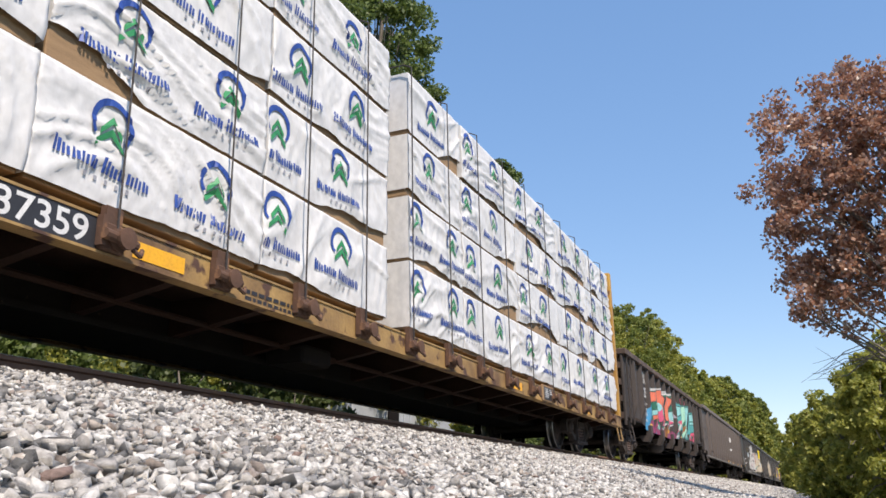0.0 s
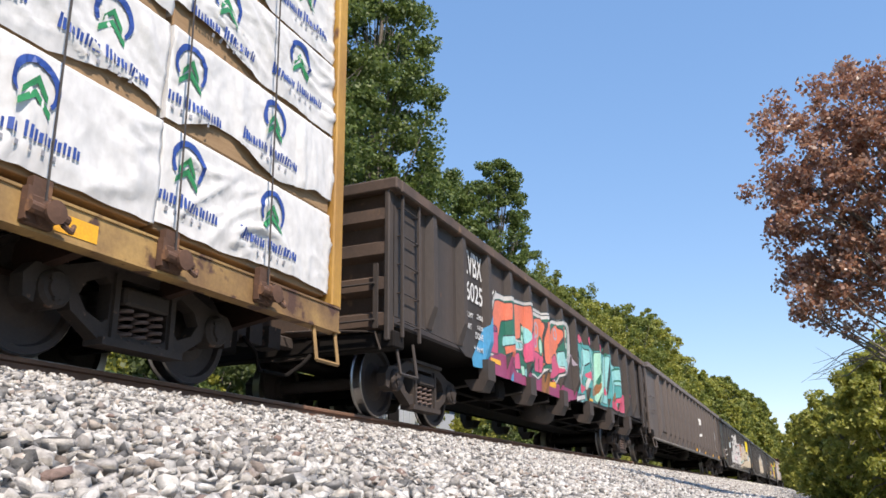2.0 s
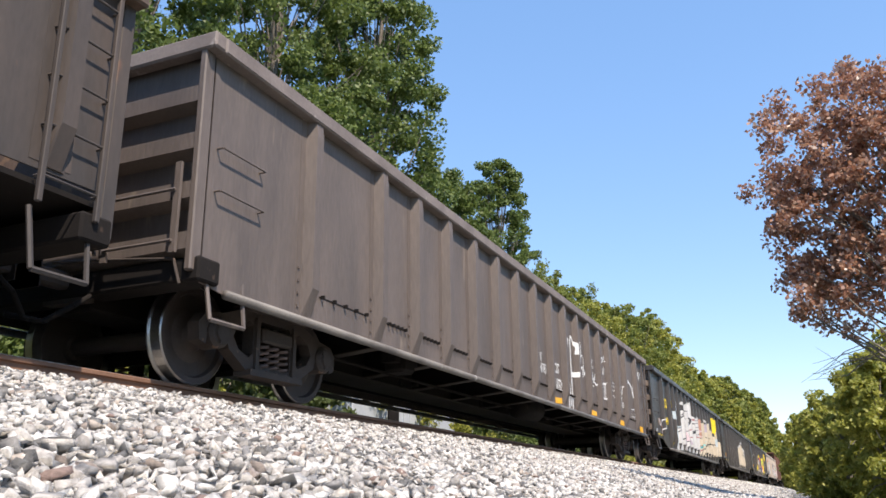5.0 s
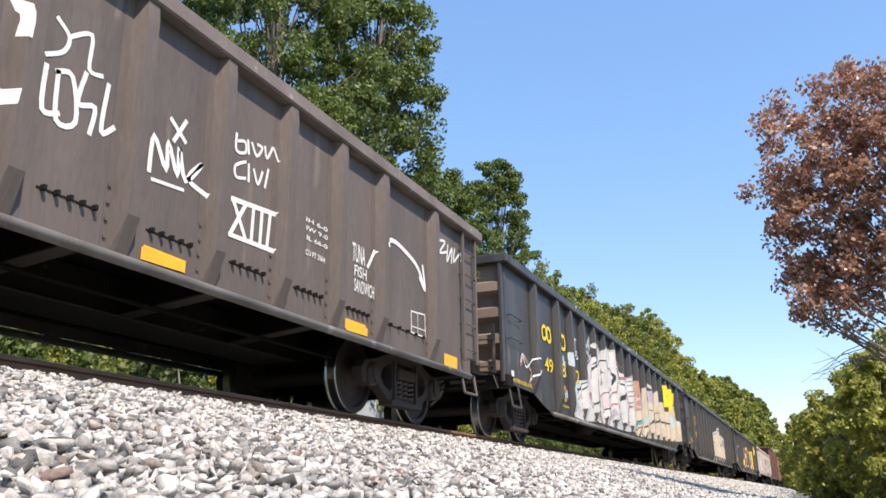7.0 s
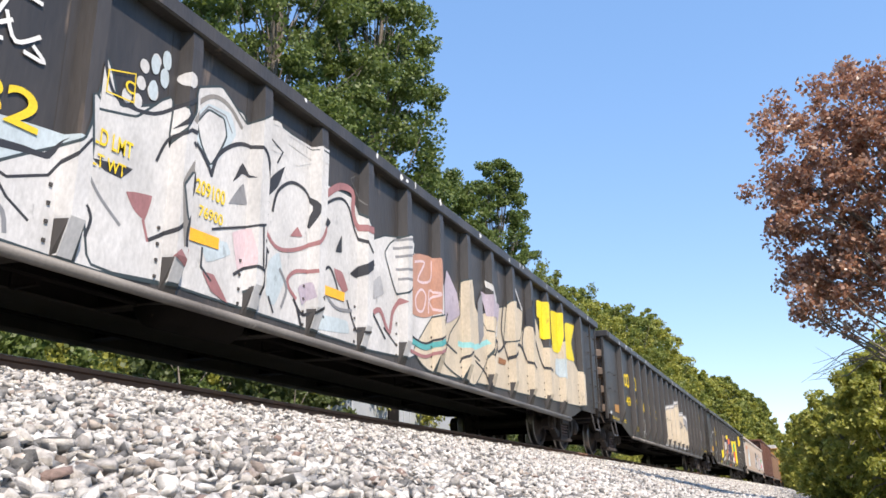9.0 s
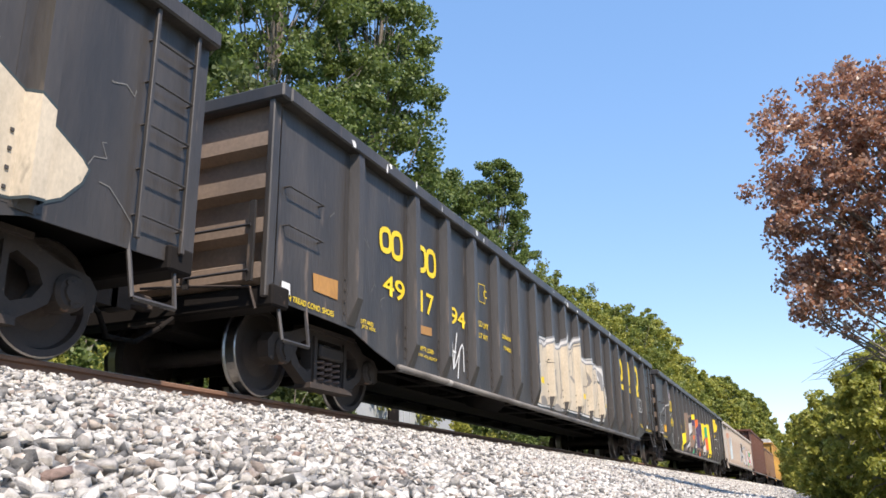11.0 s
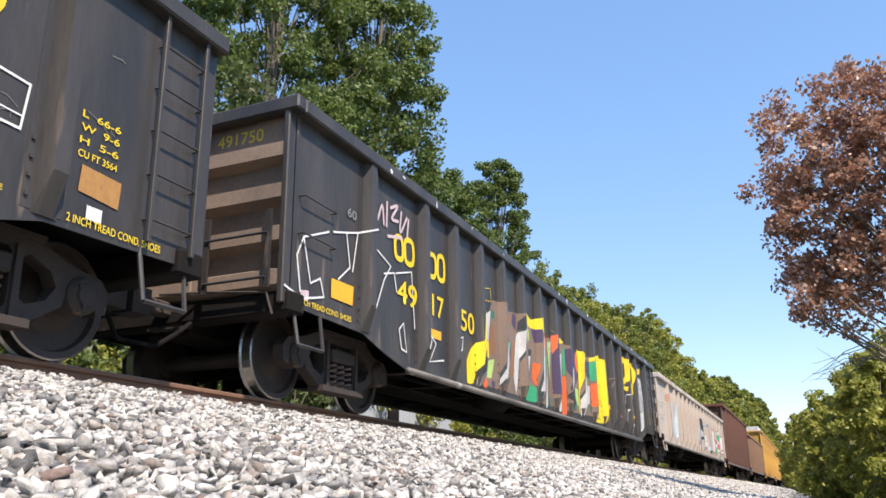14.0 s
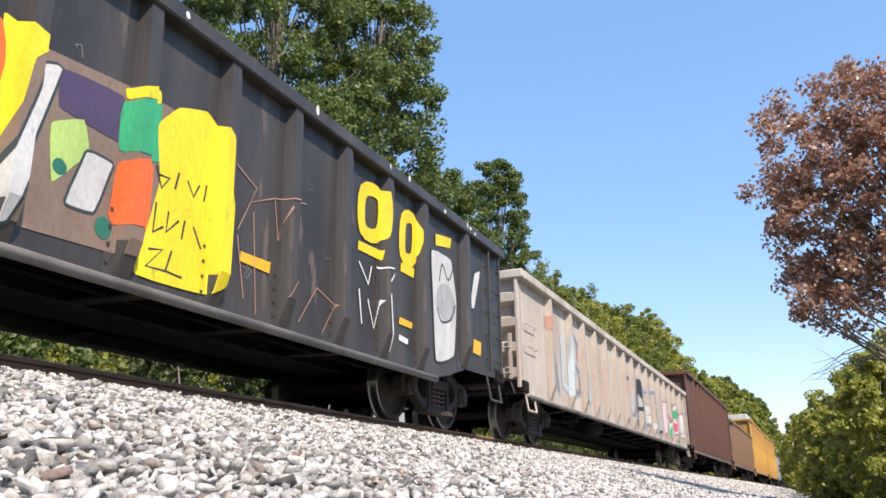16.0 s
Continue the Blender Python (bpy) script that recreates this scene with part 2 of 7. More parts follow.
def ballast(bed):
    rng = np.random.default_rng(5)
    fine, rough = stone_shapes(14, 9, rng), stone_shapes(12, 9, rng)
    # zones along the track: y range, x range, count, size range, shapes
    zones = [(0.3, 7.0, -4.9, -0.75, 24000, 0.032, 0.086, fine), (7.0, 16.0, -4.9, -0.7, 24000, 0.036, 0.088, rough), (16.0, 45.0, -4.9, -0.6, 32000, 0.045, 0.095, rough), (45.0, 130.0, -4.9, -0.5, 16000, 0.09, 0.2, rough), (-4.0, 0.3, -4.9, -1.2, 3500, 0.035, 0.075, rough), (-2.0, 60.0, -6.5, -5.3, 7000, 0.05, 0.09, rough), (-2.0, 60.0, -8.3, -6.6, 7000, 0.05, 0.10, rough)]
    zs = np.vectorize(ground_z)
    for y0, y1, x0, x1, n, s0, s1, shapes in zones:
        V, F, base = [], [], 0
        per = n // len(shapes)
        for v, f in shapes:
            xy = np.stack([rng.uniform(x0, x1, per), rng.uniform(y0, y1, per)], 1)
            s = s0 + (s1 - s0) * rng.random(per) ** 1.7
            c = np.concatenate([xy, (zs(xy[:, 0]) + rng.uniform(-0.016, 0.03, per) + 0.1 * s)[:, None]], 1)
            w = np.einsum("nij,vj->nvi", spin(rng, per), v) * s[:, None, None] * np.array((1.1, 1.1, 0.8)) + c[:, None, :]
            V.append(w.reshape(-1, 3))
            F.append((f[None] + base + (np.arange(per) * len(v))[:, None, None]).reshape(-1, 3))
            base += per * len(v)
        ob = mesh_np("ballast_stones", np.concatenate(V), np.concatenate(F), M_STONE, bed)
        tagged(ob, kind="stuff")
    made = []
    for v, f in fine[:6]:
        o = mesh_np("stone", v, f, M_STONE, bed)
        made.append(o)
    rng2 = random.Random(3)
    for i in range(300):
        src = made[i % 6]
        o = src if i < 6 else new("stone", src.data)
        o.parent = bed
        x, y, s = rng2.uniform(-3.0, -1.25), rng2.uniform(0.9, 3.6), rng2.uniform(0.035, 0.07)
        o.matrix_basis = pose(x, y, ground_z(x) + 0.012 + 0.15 * s, rng2.uniform(0, 360), rng2.uniform(0, 360), rng2.uniform(0, 360)) @ Matrix.Scale(s, 4)


def rails():
    prof = [(-0.07, -0.172), (0.07, -0.172), (0.07, -0.155), (0.012, -0.135), (0.010, -0.045), (0.036, -0.035), (0.037, -0.008), (0.028, 0.0), (-0.028, 0.0), (-0.037, -0.008), (-0.036, -0.035), (-0.010, -0.045), (-0.012, -0.135), (-0.07, -0.155)]
    for side in (1, -1):
        bm = bmesh.new()
        a = [bm.verts.new((TRACK + side * 0.7555 + x, -60, z - 0.001)) for x, z in prof]
        b = [bm.verts.new((TRACK + side * 0.7555 + x, 420, z - 0.001)) for x, z in prof]
        for i in range(len(prof)):
            j = (i + 1) % len(prof)
            bm.faces.new((a[i], a[j], b[j], b[i]))
        bmesh.ops.recalc_face_normals(bm, faces=bm.faces)
        r = part("rail", bm, M_RAIL)
        tagged(r, "rusty steel running rail lying in pale ballast", "rail", "rails of the track", "structure")
        bm = box(bmesh.new(), TRACK + side * 0.7555 - 0.024, TRACK + side * 0.7555 + 0.024, -60, 420, -0.003, 0.001)
        part("running_surface", bm, M_RAILTOP, r, "polished wheel-worn strip")


bed = ground()
ballast(bed)
rails()


# ---- wagon running gear ----
def wheelset_mesh():
    half = [(-1.06, 0.07), (-0.90, 0.075), (-0.90, 0.105), (-0.845, 0.125), (-0.80, 0.15), (-0.765, 0.25), (-0.775, 0.375), (-0.822, 0.392), (-0.826, 0.445), (-0.815, 0.457), (-0.715, 0.464), (-0.703, 0.486), (-0.690, 0.488), (-0.684, 0.392), (-0.735, 0.37), (-0.715, 0.25), (-0.69, 0.14), (-0.65, 0.12), (-0.64, 0.085)]
    bm = lathe(bmesh.new(), half + [(-x, r) for x, r in half[::-1]], 40)
    me = bpy.data.meshes.new("wheelset")
    for f in bm.faces:
        c = f.calc_center_median()
        if math.hypot(c.y, c.z) > 0.43 and abs(c.x) < 0.822:
            f.material_index = 1
    bm.to_mesh(me)
    bm.free()
    me.materials.append(M_WHEEL)
    me.materials.append(M_TREAD)
    return me


WHEELSET = wheelset_mesh()


def coil(bm, y, z0, z1, x, R=0.06, r=0.017, turns=4.5):
    n, s = int(turns * 12), 6
    rings = []
    for i in range(n + 1):
        a = math.tau * turns * i / n
        c = Vector((x + R * math.cos(a), y + R * math.sin(a), z0 + (z1 - z0) * i / n))
        out = Vector((math.cos(a), math.sin(a), 0))
        rings.append([bm.verts.new(c + r * (math.cos(k * math.tau / s) * out + math.sin(k * math.tau / s) * Vector((0, 0, 1)))) for k in range(s)])
    for a, b in zip(rings, rings[1:]):
        for k in range(s):
            bm.faces.new((a[k], a[(k + 1) % s], b[(k + 1) % s], b[k]))
    return bm


PROTO = {}


def truck(car, y, spins=True):
    """A two-axle truck under a wagon: side frames, springs, bolster, wheelsets."""
    if not PROTO:
        outer = [(-1.13, 0.36), (-1.15, 0.52), (-1.06, 0.62), (-0.80, 0.66), (-0.45, 0.78), (0.45, 0.78), (0.80, 0.66), (1.06, 0.62), (1.15, 0.52), (1.13, 0.36), (1.04, 0.33), (1.02, 0.52), (0.78, 0.54), (0.72, 0.34), (0.42, 0.16), (-0.42, 0.16), (-0.72, 0.34), (-0.78, 0.54), (-1.02, 0.52), (-1.04, 0.33)]
        holes = [[(-0.66, 0.47), (-0.60, 0.58), (-0.42, 0.66), (-0.36, 0.62), (-0.36, 0.34), (-0.42, 0.30), (-0.58, 0.36)], rounded(-0.27, 0.27, 0.24, 0.68, 0.05), [(0.66, 0.47), (0.58, 0.36), (0.42, 0.30), (0.36, 0.34), (0.36, 0.62), (0.42, 0.66), (0.60, 0.58)]]
        bm = plate(bmesh.new(), outer, 0.95, 1.08, holes)
        box(bm, 0.93, 1.13, -0.50, 0.50, 0.755, 0.80)
        box(bm, 0.93, 1.13, -0.44, 0.44, 0.13, 0.19)
        box(bm, 0.94, 1.11, -0.34, -0.285, 0.19, 0.70)
        box(bm, 0.94, 1.11, 0.285, 0.34, 0.19, 0.70)
        PROTO["truck_side_frame"] = part("truck_side_frame", bm, M_STEEL)
        bm = bmesh.new()
        lathe(bm, [(0.90, 0.10), (0.92, 0.145), (1.10, 0.145), (1.13, 0.12), (1.13, 0.085), (1.15, 0.08), (1.155, 0.03)], 20, (0, 0, 0.457))
        for k in range(3):
            a = k * math.tau / 3 + 0.3
            rod(bm, (1.12, 0.09 * math.cos(a), 0.457 + 0.09 * math.sin(a)), (1.15, 0.09 * math.cos(a), 0.457 + 0.09 * math.sin(a)), 0.02, 6)
        PROTO["bearing_cap"] = part("bearing_cap", bm, M_STEEL)
        PROTO["spring"] = part("spring", coil(bmesh.new(), 0, 0.19, 0.47, 1.04), M_SPRING, smooth=True)
        bm = cbox(-1.02, 1.13, -0.25, 0.25, 0.475, 0.62, 0.02)
        box(bm, -0.6, 0.6, -0.2, 0.2, 0.6, 0.72)
        PROTO["bolster"] = part("bolster", bm, M_STEEL)
        bm = bmesh.new()
        box(bm, -0.85, 0.85, -0.03, 0.03, 0.34, 0.46)
        for sx in (-0.755, 0.755):
            box(bm, sx - 0.05, sx + 0.05, -0.07, 0.05, 0.28, 0.55)
        PROTO["brake_beam"] = part("brake_beam", bm, M_UNDER)
        for o in PROTO.values():
            PROTO_DATA[o.name] = o.data
            bpy.data.objects.remove(o)
    for turn in (0, 180):
        fr = new("truck_side_frame", PROTO_DATA["truck_side_frame"])
        fr.parent, fr.matrix_basis = car, pose(0, y, 0, 0, 0, turn)
        for dy in (-0.889, 0.889):
            c = new("bearing_cap", PROTO_DATA["bearing_cap"])
            c.parent, c.matrix_basis = fr, pose(0, dy, 0)
        for dy in (-0.165, 0.0, 0.165):
            c = new("spring", PROTO_DATA["spring"])
            c.parent, c.matrix_basis = fr, pose(0, dy, 0)
    b = new("bolster", PROTO_DATA["bolster"])
    b.parent, b.matrix_basis = car, pose(0, y, 0)
    for dy in (-0.36, 0.36):
        b = new("brake_beam", PROTO_DATA["brake_beam"])
        b.parent, b.matrix_basis = car, pose(0, y + dy, 0)
    for dy in (-0.889, 0.889):
        w = new("wheelset", WHEELSET)
        w.parent, w.matrix_basis = car, pose(0, y + dy, 0.458)
        if spins:
            AXLES.append((w, y + dy))


PROTO_DATA = {}


def coupler(car, y, sgn, mat):
    """Drawbar, knuckle, cut lever and hoses at a wagon's end."""
    bm = cbox(-0.07, 0.07, min(y, y + sgn * 0.55), max(y, y + sgn * 0.55), 0.80, 0.95, 0.02)
    box(bm, -0.14, 0.12, min(y + sgn * 0.42, y + sgn * 0.66), max(y + sgn * 0.42, y + sgn * 0.66), 0.74, 1.0)
    box(bm, -0.25, 0.25, min(y - sgn * 0.05, y + sgn * 0.06), max(y - sgn * 0.05, y + sgn * 0.06), 0.68, 1.05)
    part("coupler", bm, M_STEEL, car, "rusty cast coupler")
    bm = bent(bmesh.new(), [(0.1, y + sgn * 0.30, 0.98), (0.5, y + sgn * 0.12, 1.0), (1.25, y + sgn * 0.10, 0.92), (1.33, y + sgn * 0.10, 0.70)], 0.014)
    part("uncoupling_lever", bm, mat, car)
    bm = bent(bmesh.new(), [(0.32, y + sgn * 0.05, 0.72), (0.34, y + sgn * 0.25, 0.58), (0.25, y + sgn * 0.45, 0.42), (0.1, y + sgn * 0.7, 0.45)], 0.024, 8)
    part("air_hose", bm, M_UNDER, car, "black rubber brake hose")


# ---- paint marks that follow panels and posts ----
class Side:
    """The near side of a wagon: posts stand proud of the panel."""

    def __init__(self, ribs, panel, face, zlo, zhi, wide=0.105, flat=0.062):
        self.cuts, self.ribs = [], list(ribs)
        prev = -99.0
        for r in ribs:
            self.cuts += [(prev, panel, r - wide, panel), (r - wide, panel, r - flat, face), (r - flat, face, r + flat, face), (r + flat, face, r + wide, panel)]
            prev = r + wide
        self.cuts.append((prev, panel, 99.0, panel))
        self.zlo, self.zhi, self.panel, self.face = zlo, zhi, panel, face
        self.foot = zlo + 0.31

    @staticmethod
    def clip(poly, k, lim, keep_more):
        out = []
        for i in range(len(poly)):
            a, b = poly[i - 1], poly[i]
            ina, inb = (a[k] >= lim, b[k] >= lim) if keep_more else (a[k] <= lim, b[k] <= lim)
            if ina != inb:
                t = (lim - a[k]) / (b[k] - a[k])
                out.append((a[0] + t * (b[0] - a[0]), a[1] + t * (b[1] - a[1])))
            if inb:
                out.append(b)
        return out

    def drape(self, bm, poly, lift):
        poly = self.clip(poly, 1, self.zlo, True)
        poly = self.clip(poly, 1, self.zhi, False) if len(poly) > 2 else poly
        if len(poly) < 3:
            return
        lo, hi = min(p[0] for p in poly), max(p[0] for p in poly)
        for y0, x0, y1, x1 in self.cuts:
            if y1 <= lo or y0 >= hi:
                continue
            q = self.clip(self.clip(poly, 0, y0, True), 0, y1, False)
            if len(q) < 3:
                continue
            proud = max(x0, x1) > self.panel + 0.01
            for q in [self.clip(q, 1, self.foot, True), self.clip(q, 1, self.foot, False)] if proud else [q]:
                if len(q) < 3:
                    continue
                vs = []
                for y, z in q:
                    x = x0 + (x1 - x0) * ((y - y0) / (y1 - y0))
                    if proud and z < self.foot:
                        x = self.panel + (x - self.panel) * (1 - 0.87 * min(1, (self.foot - z) / 0.30))
                    vs.append(bm.verts.new((x + lift, y, z)))
                f = bm.faces.new(vs)
                f.normal_update()
                if f.normal.x < 0:
                    f.normal_flip()


def stroke(a, b, w, w2=None, n=4):
    """The outline of a fat line with round ends."""
    w2 = w if w2 is None else w2
    ang = math.atan2(b[1] - a[1], b[0] - a[0])
    return [(b[0] + w2 / 2 * math.cos(ang - math.pi / 2 + math.pi * i / n), b[1] + w2 / 2 * math.sin(ang - math.pi / 2 + math.pi * i / n)) for i in range(n + 1)] + [(a[0] + w / 2 * math.cos(ang + math.pi / 2 + math.pi * i / n), a[1] + w / 2 * math.sin(ang + math.pi / 2 + math.pi * i / n)) for i in range(n + 1)]


def blob(y, z, ry, rz, rng, n=14, rough=0.18):
    return [(y + ry * (1 + rng.uniform(-rough, rough)) * math.cos(i * math.tau / n), z + rz * (1 + rng.uniform(-rough, rough)) * math.sin(i * math.tau / n)) for i in range(n)]


def marks(car, side, name, polys, mat, lift=0.004, label=""):
    """Each outline becomes a painted patch of its own, laid over panels and posts."""
    for i, p in enumerate(polys):
        bm = bmesh.new()
        side.drape(bm, p, lift + 0.0004 * i)
        if bm.faces:
            bmesh.ops.remove_doubles(bm, verts=bm.verts, dist=0.00002)
            part(name, bm, mat, car, label)
        else:
            bm.free()


def ribbon(pts, w):
    """Quads along a bent line, joined at the bends."""
    left, right = [], []
    shut = len(pts) > 3 and math.dist(pts[0], pts[-1]) < 1e-6
    for i, p in enumerate(pts):
        a, b = pts[max(i - 1, 0)], pts[min(i + 1, len(pts) - 1)]
        if shut and i in (0, len(pts) - 1):
            a, b = pts[-2], pts[1]
        d1 = Vector((p[0] - a[0], p[1] - a[1])) if i or shut else Vector((b[0] - p[0], b[1] - p[1]))
        d2 = Vector((b[0] - p[0], b[1] - p[1])) if i < len(pts) - 1 or shut else d1
        d1, d2 = d1.normalized(), d2.normalized()
        n1, n2 = Vector((-d1.y, d1.x)), Vector((-d2.y, d2.x))
        n = (n1 + n2) if (n1 + n2).length > 0.5 else n1
        n = n.normalized() * (w / 2) * min(1.3, 1 / max(0.4, n.normalized().dot(n1)))
        ext = Vector((0, 0)) if shut else -d1 * w * 0.4 if i == 0 else (d2 * w * 0.4 if i == len(pts) - 1 else Vector((0, 0)))
        left.append((p[0] + n.x + ext.x, p[1] + n.y + ext.y))
        right.append((p[0] - n.x + ext.x, p[1] - n.y + ext.y))
    return [[left[i], left[i + 1], right[i + 1], right[i]] for i in range(len(pts) - 1)]


def glyph(rng, y0, y1, z0, z1):
    """The strokes of one made-up, fat, wild-style shape in a box."""
    P = lambda u, v: (y0 + u * (y1 - y0), z0 + v * (z1 - z0))
    kinds = [[(0, 0, 0.1, 1), (0.1, 1, 0.9, 0.9), (0.05, 0.5, 0.75, 0.55), (0, 0, 0.9, 0.1)], [(0.05, 0, 0.4, 1), (0.4, 1, 0.9, 0), (0.2, 0.4, 0.75, 0.4)], [(0.9, 0.9, 0.3, 1), (0.3, 1, 0.05, 0.55), (0.05, 0.55, 0.8, 0.45), (0.8, 0.45, 0.85, 0.1), (0.85, 0.1, 0.05, 0)], [(0.1, 0, 0.1, 1), (0.1, 1, 0.85, 0.75), (0.85, 0.75, 0.2, 0.45), (0.2, 0.45, 0.95, 0)], [(0.1, 1, 0.1, 0.15), (0.1, 0.15, 0.8, 0), (0.8, 0, 0.9, 1)], [(0.5, 0, 0.45, 1), (0, 0.95, 1, 1)], [(0.85, 0.9, 0.2, 0.9), (0.2, 0.9, 0.1, 0.2), (0.1, 0.2, 0.9, 0.1)]]
    return [(P(a + rng.uniform(-0.06, 0.06), b), P(c, d + rng.uniform(-0.06, 0.06))) for a, b, c, d in rng.choice(kinds)]


def mural(car, side, y0, y1, z0, z1, n, fills, edge, accents=(), seed=1, fat=0.26, label="spray-painted letters"):
    """A row of fat painted shapes: cloud, outlines, fills and accents."""
    rng = random.Random(seed)
    step = (y1 - y0) / n
    letters = [(y0 + i * step, z0 + rng.uniform(-0.08, 0.08), glyph(rng, y0 + (i + 0.12) * step, y0 + (i + 0.9) * step, z0 + 0.12, z1 - rng.uniform(0.0, 0.3))) for i in range(n)]
    marks(car, side, "paint_outline", [stroke(a, b, fat + 0.10) for _, _, g in letters for a, b in g], edge, 0.004)
    for k, mat in enumerate(fills):
        marks(car, side, "paint_letter", [stroke(a, b, fat, fat * rng.uniform(0.7, 1.1)) for i, (_, _, g) in enumerate(letters) if i % len(fills) == k for a, b in g], mat, 0.007 + 0.001 * k, label)
    for k, mat in enumerate(accents):
        pol = []
        for _ in range(n * 2):
            y, z = rng.uniform(y0, y1), rng.uniform(z0, z1)
            pol.append(blob(y, z, rng.uniform(0.04, 0.16), rng.uniform(0.05, 0.22), rng) if rng.random() < 0.6 else stroke((y, z), (y + rng.uniform(-0.2, 0.2), z + rng.uniform(-0.4, 0.4)), 0.07, 0.02))
        marks(car, side, "paint_accent", pol, mat, 0.011 + 0.002 * k)


def lettering(car, text, y, z, size, mat, x, label="", squeeze=1.0, name="lettering", weight=0.0):
    """Built-in font as a flat mesh on the near side, its left end at y and its base at z."""
    cu = bpy.data.curves.new("text", "FONT")
    cu.body, cu.size, cu.offset = text, size, weight
    tmp = new("text", cu)
    me = bpy.data.meshes.new_from_object(tmp.evaluated_get(bpy.context.evaluated_depsgraph_get()))
    bpy.data.objects.remove(tmp)
    me.name = name
    me.materials.clear()
    me.materials.append(mat)
    me.transform(Matrix(((0, 0, 1, x), (squeeze, 0, 0, y), (0, 1, 0, z), (0, 0, 0, 1))))
    ob = new(name, me)
    ob.parent = car
    return tagged(ob, label)


def bars(car, side, y, z, rows, width, height, mat, gap=1.8, seed=0, name="lettering_bar"):
    """Unreadable writing as plain bars."""
    rng = random.Random(seed)
    pol = []
    for r in range(rows):
        a = y
        while a < y + width:
            w = rng.uniform(0.5, 1.4) * height * 2
            b = min(a + w, y + width)
            pol.append([(a, z - r * height * gap), (b, z - r * height * gap), (b, z - r * height * gap + height), (a, z - r * height * gap + height)])
            a = b + height * 0.6
    return marks(car, side, name, pol, mat, 0.005)


LAYER = {}


def next_lift(car):
    LAYER[car.name] = LAYER.get(car.name, 0) + 1
    return 0.0045 + 0.00006 * LAYER[car.name]


def pairs(p, half):
    return [(p[i] - half, p[i + 1]) for i in range(0, len(p), 2)]


def poly(car, side, half, mat, p, name):
    """A painted patch; its corners are metres from the wagon's near end and heights."""
    q = pairs(p, half)
    if not (len(q) == 4 and mat in (M_REFL, M_YEL, M_WHITE, S_AMBER)):
        # round the corners, as spray paint does
        for cut in (0.09, 0.25) if len(q) > 4 else (0.07, 0.25):
            q = [(a[0] + (b[0] - a[0]) * w, a[1] + (b[1] - a[1]) * w) for a, b in zip(q, q[1:] + q[:1]) for w in (cut, 1 - cut)]
        q = [(y + 0.010 * noise.noise(Vector((y * 7, z * 7, 1))), z + 0.010 * noise.noise(Vector((y * 7, z * 7, 8)))) for y, z in q]
        if mat not in BASE_COATS:
            # dark contour, sprayed a little wider than the patch
            turn = sum(a[0] * b[1] - b[0] * a[1] for a, b in zip(q, q[1:] + q[:1]))
            rim = []
            for a, p1, b in zip(q[-1:] + q[:-1], q, q[1:] + q[:1]):
                dy, dz = b[0] - a[0], b[1] - a[1]
                n = math.copysign(0.022, turn) / max(math.hypot(dy, dz), 1e-6)
                rim.append((p1[0] + dz * n, p1[1] - dy * n))
            marks(car, side, "paint_contour", [rim], S_CONTOUR, next_lift(car))
    marks(car, side, name, [q], mat, next_lift(car))


def line(car, side, half, mat, w, p, name):
    q = pairs(p, half)
    if len(q) > 2 and w > 0.025:
        # bend smoothly through the points
        shut = math.dist(q[0], q[-1]) < 1e-6
        e = [q[-2]] + q + [q[1]] if shut else [q[0]] + q + [q[-1]]
        run = []
        for a, b, c, d in zip(e, e[1:], e[2:], e[3:]):
            for k in range(4):
                t = k / 4
                run.append(tuple(0.5 * (2 * b[j] + (c[j] - a[j]) * t + (2 * a[j] - 5 * b[j] + 4 * c[j] - d[j]) * t * t + (3 * b[j] - a[j] - 3 * c[j] + d[j]) * t ** 3) for j in (0, 1)))
        q = run + [q[-1]]
    bm, lift = bmesh.new(), next_lift(car)
    for quad4 in ribbon(q, w):
        side.drape(bm, quad4, lift)
    if bm.faces:
        bmesh.ops.remove_doubles(bm, verts=bm.verts, dist=0.00002)
        part(name, bm, mat, car)
    else:
        bm.free()


def oval(car, side, half, mat, y, z, ry, rz):
    rng = random.Random(round(y * 100))
    marks(car, side, "paint_spot", [blob(y - half, z, ry, rz, rng, 14, 0.06)], mat, next_lift(car))


def words(car, side, half, text, y, z, width, height, mat):
    """Readable writing fitted to a box on the panel."""
    ob = lettering(car, text, 0, 0, 1.0, mat, 0, weight=0.012)
    ys, zs = [v.co.y for v in ob.data.vertices], [v.co.z for v in ob.data.vertices]
    ky, kz = width / (max(ys) - min(ys)), height / (max(zs) - min(zs))
    x = side.panel + next_lift(car) + 0.001
    y -= half
    for r0, r1 in zip([-99.0] + side.ribs, side.ribs + [99.0]):
        if r0 <= y + width / 2 < r1 and width < 1.6:
            y, right = max(y, r0 + 0.14), min(y + width, r1 - 0.12)
            width = max(right - y, 0.1)
    ky = width / (max(ys) - min(ys))
    ob.data.transform(Matrix(((1, 0, 0, x), (0, ky, 0, y - min(ys) * ky), (0, 0, kz, z - min(zs) * kz), (0, 0, 0, 1))))


def quad(y0, y1, z0, z1):
    return [(y0, z0), (y1, z0), (y1, z1), (y0, z1)]


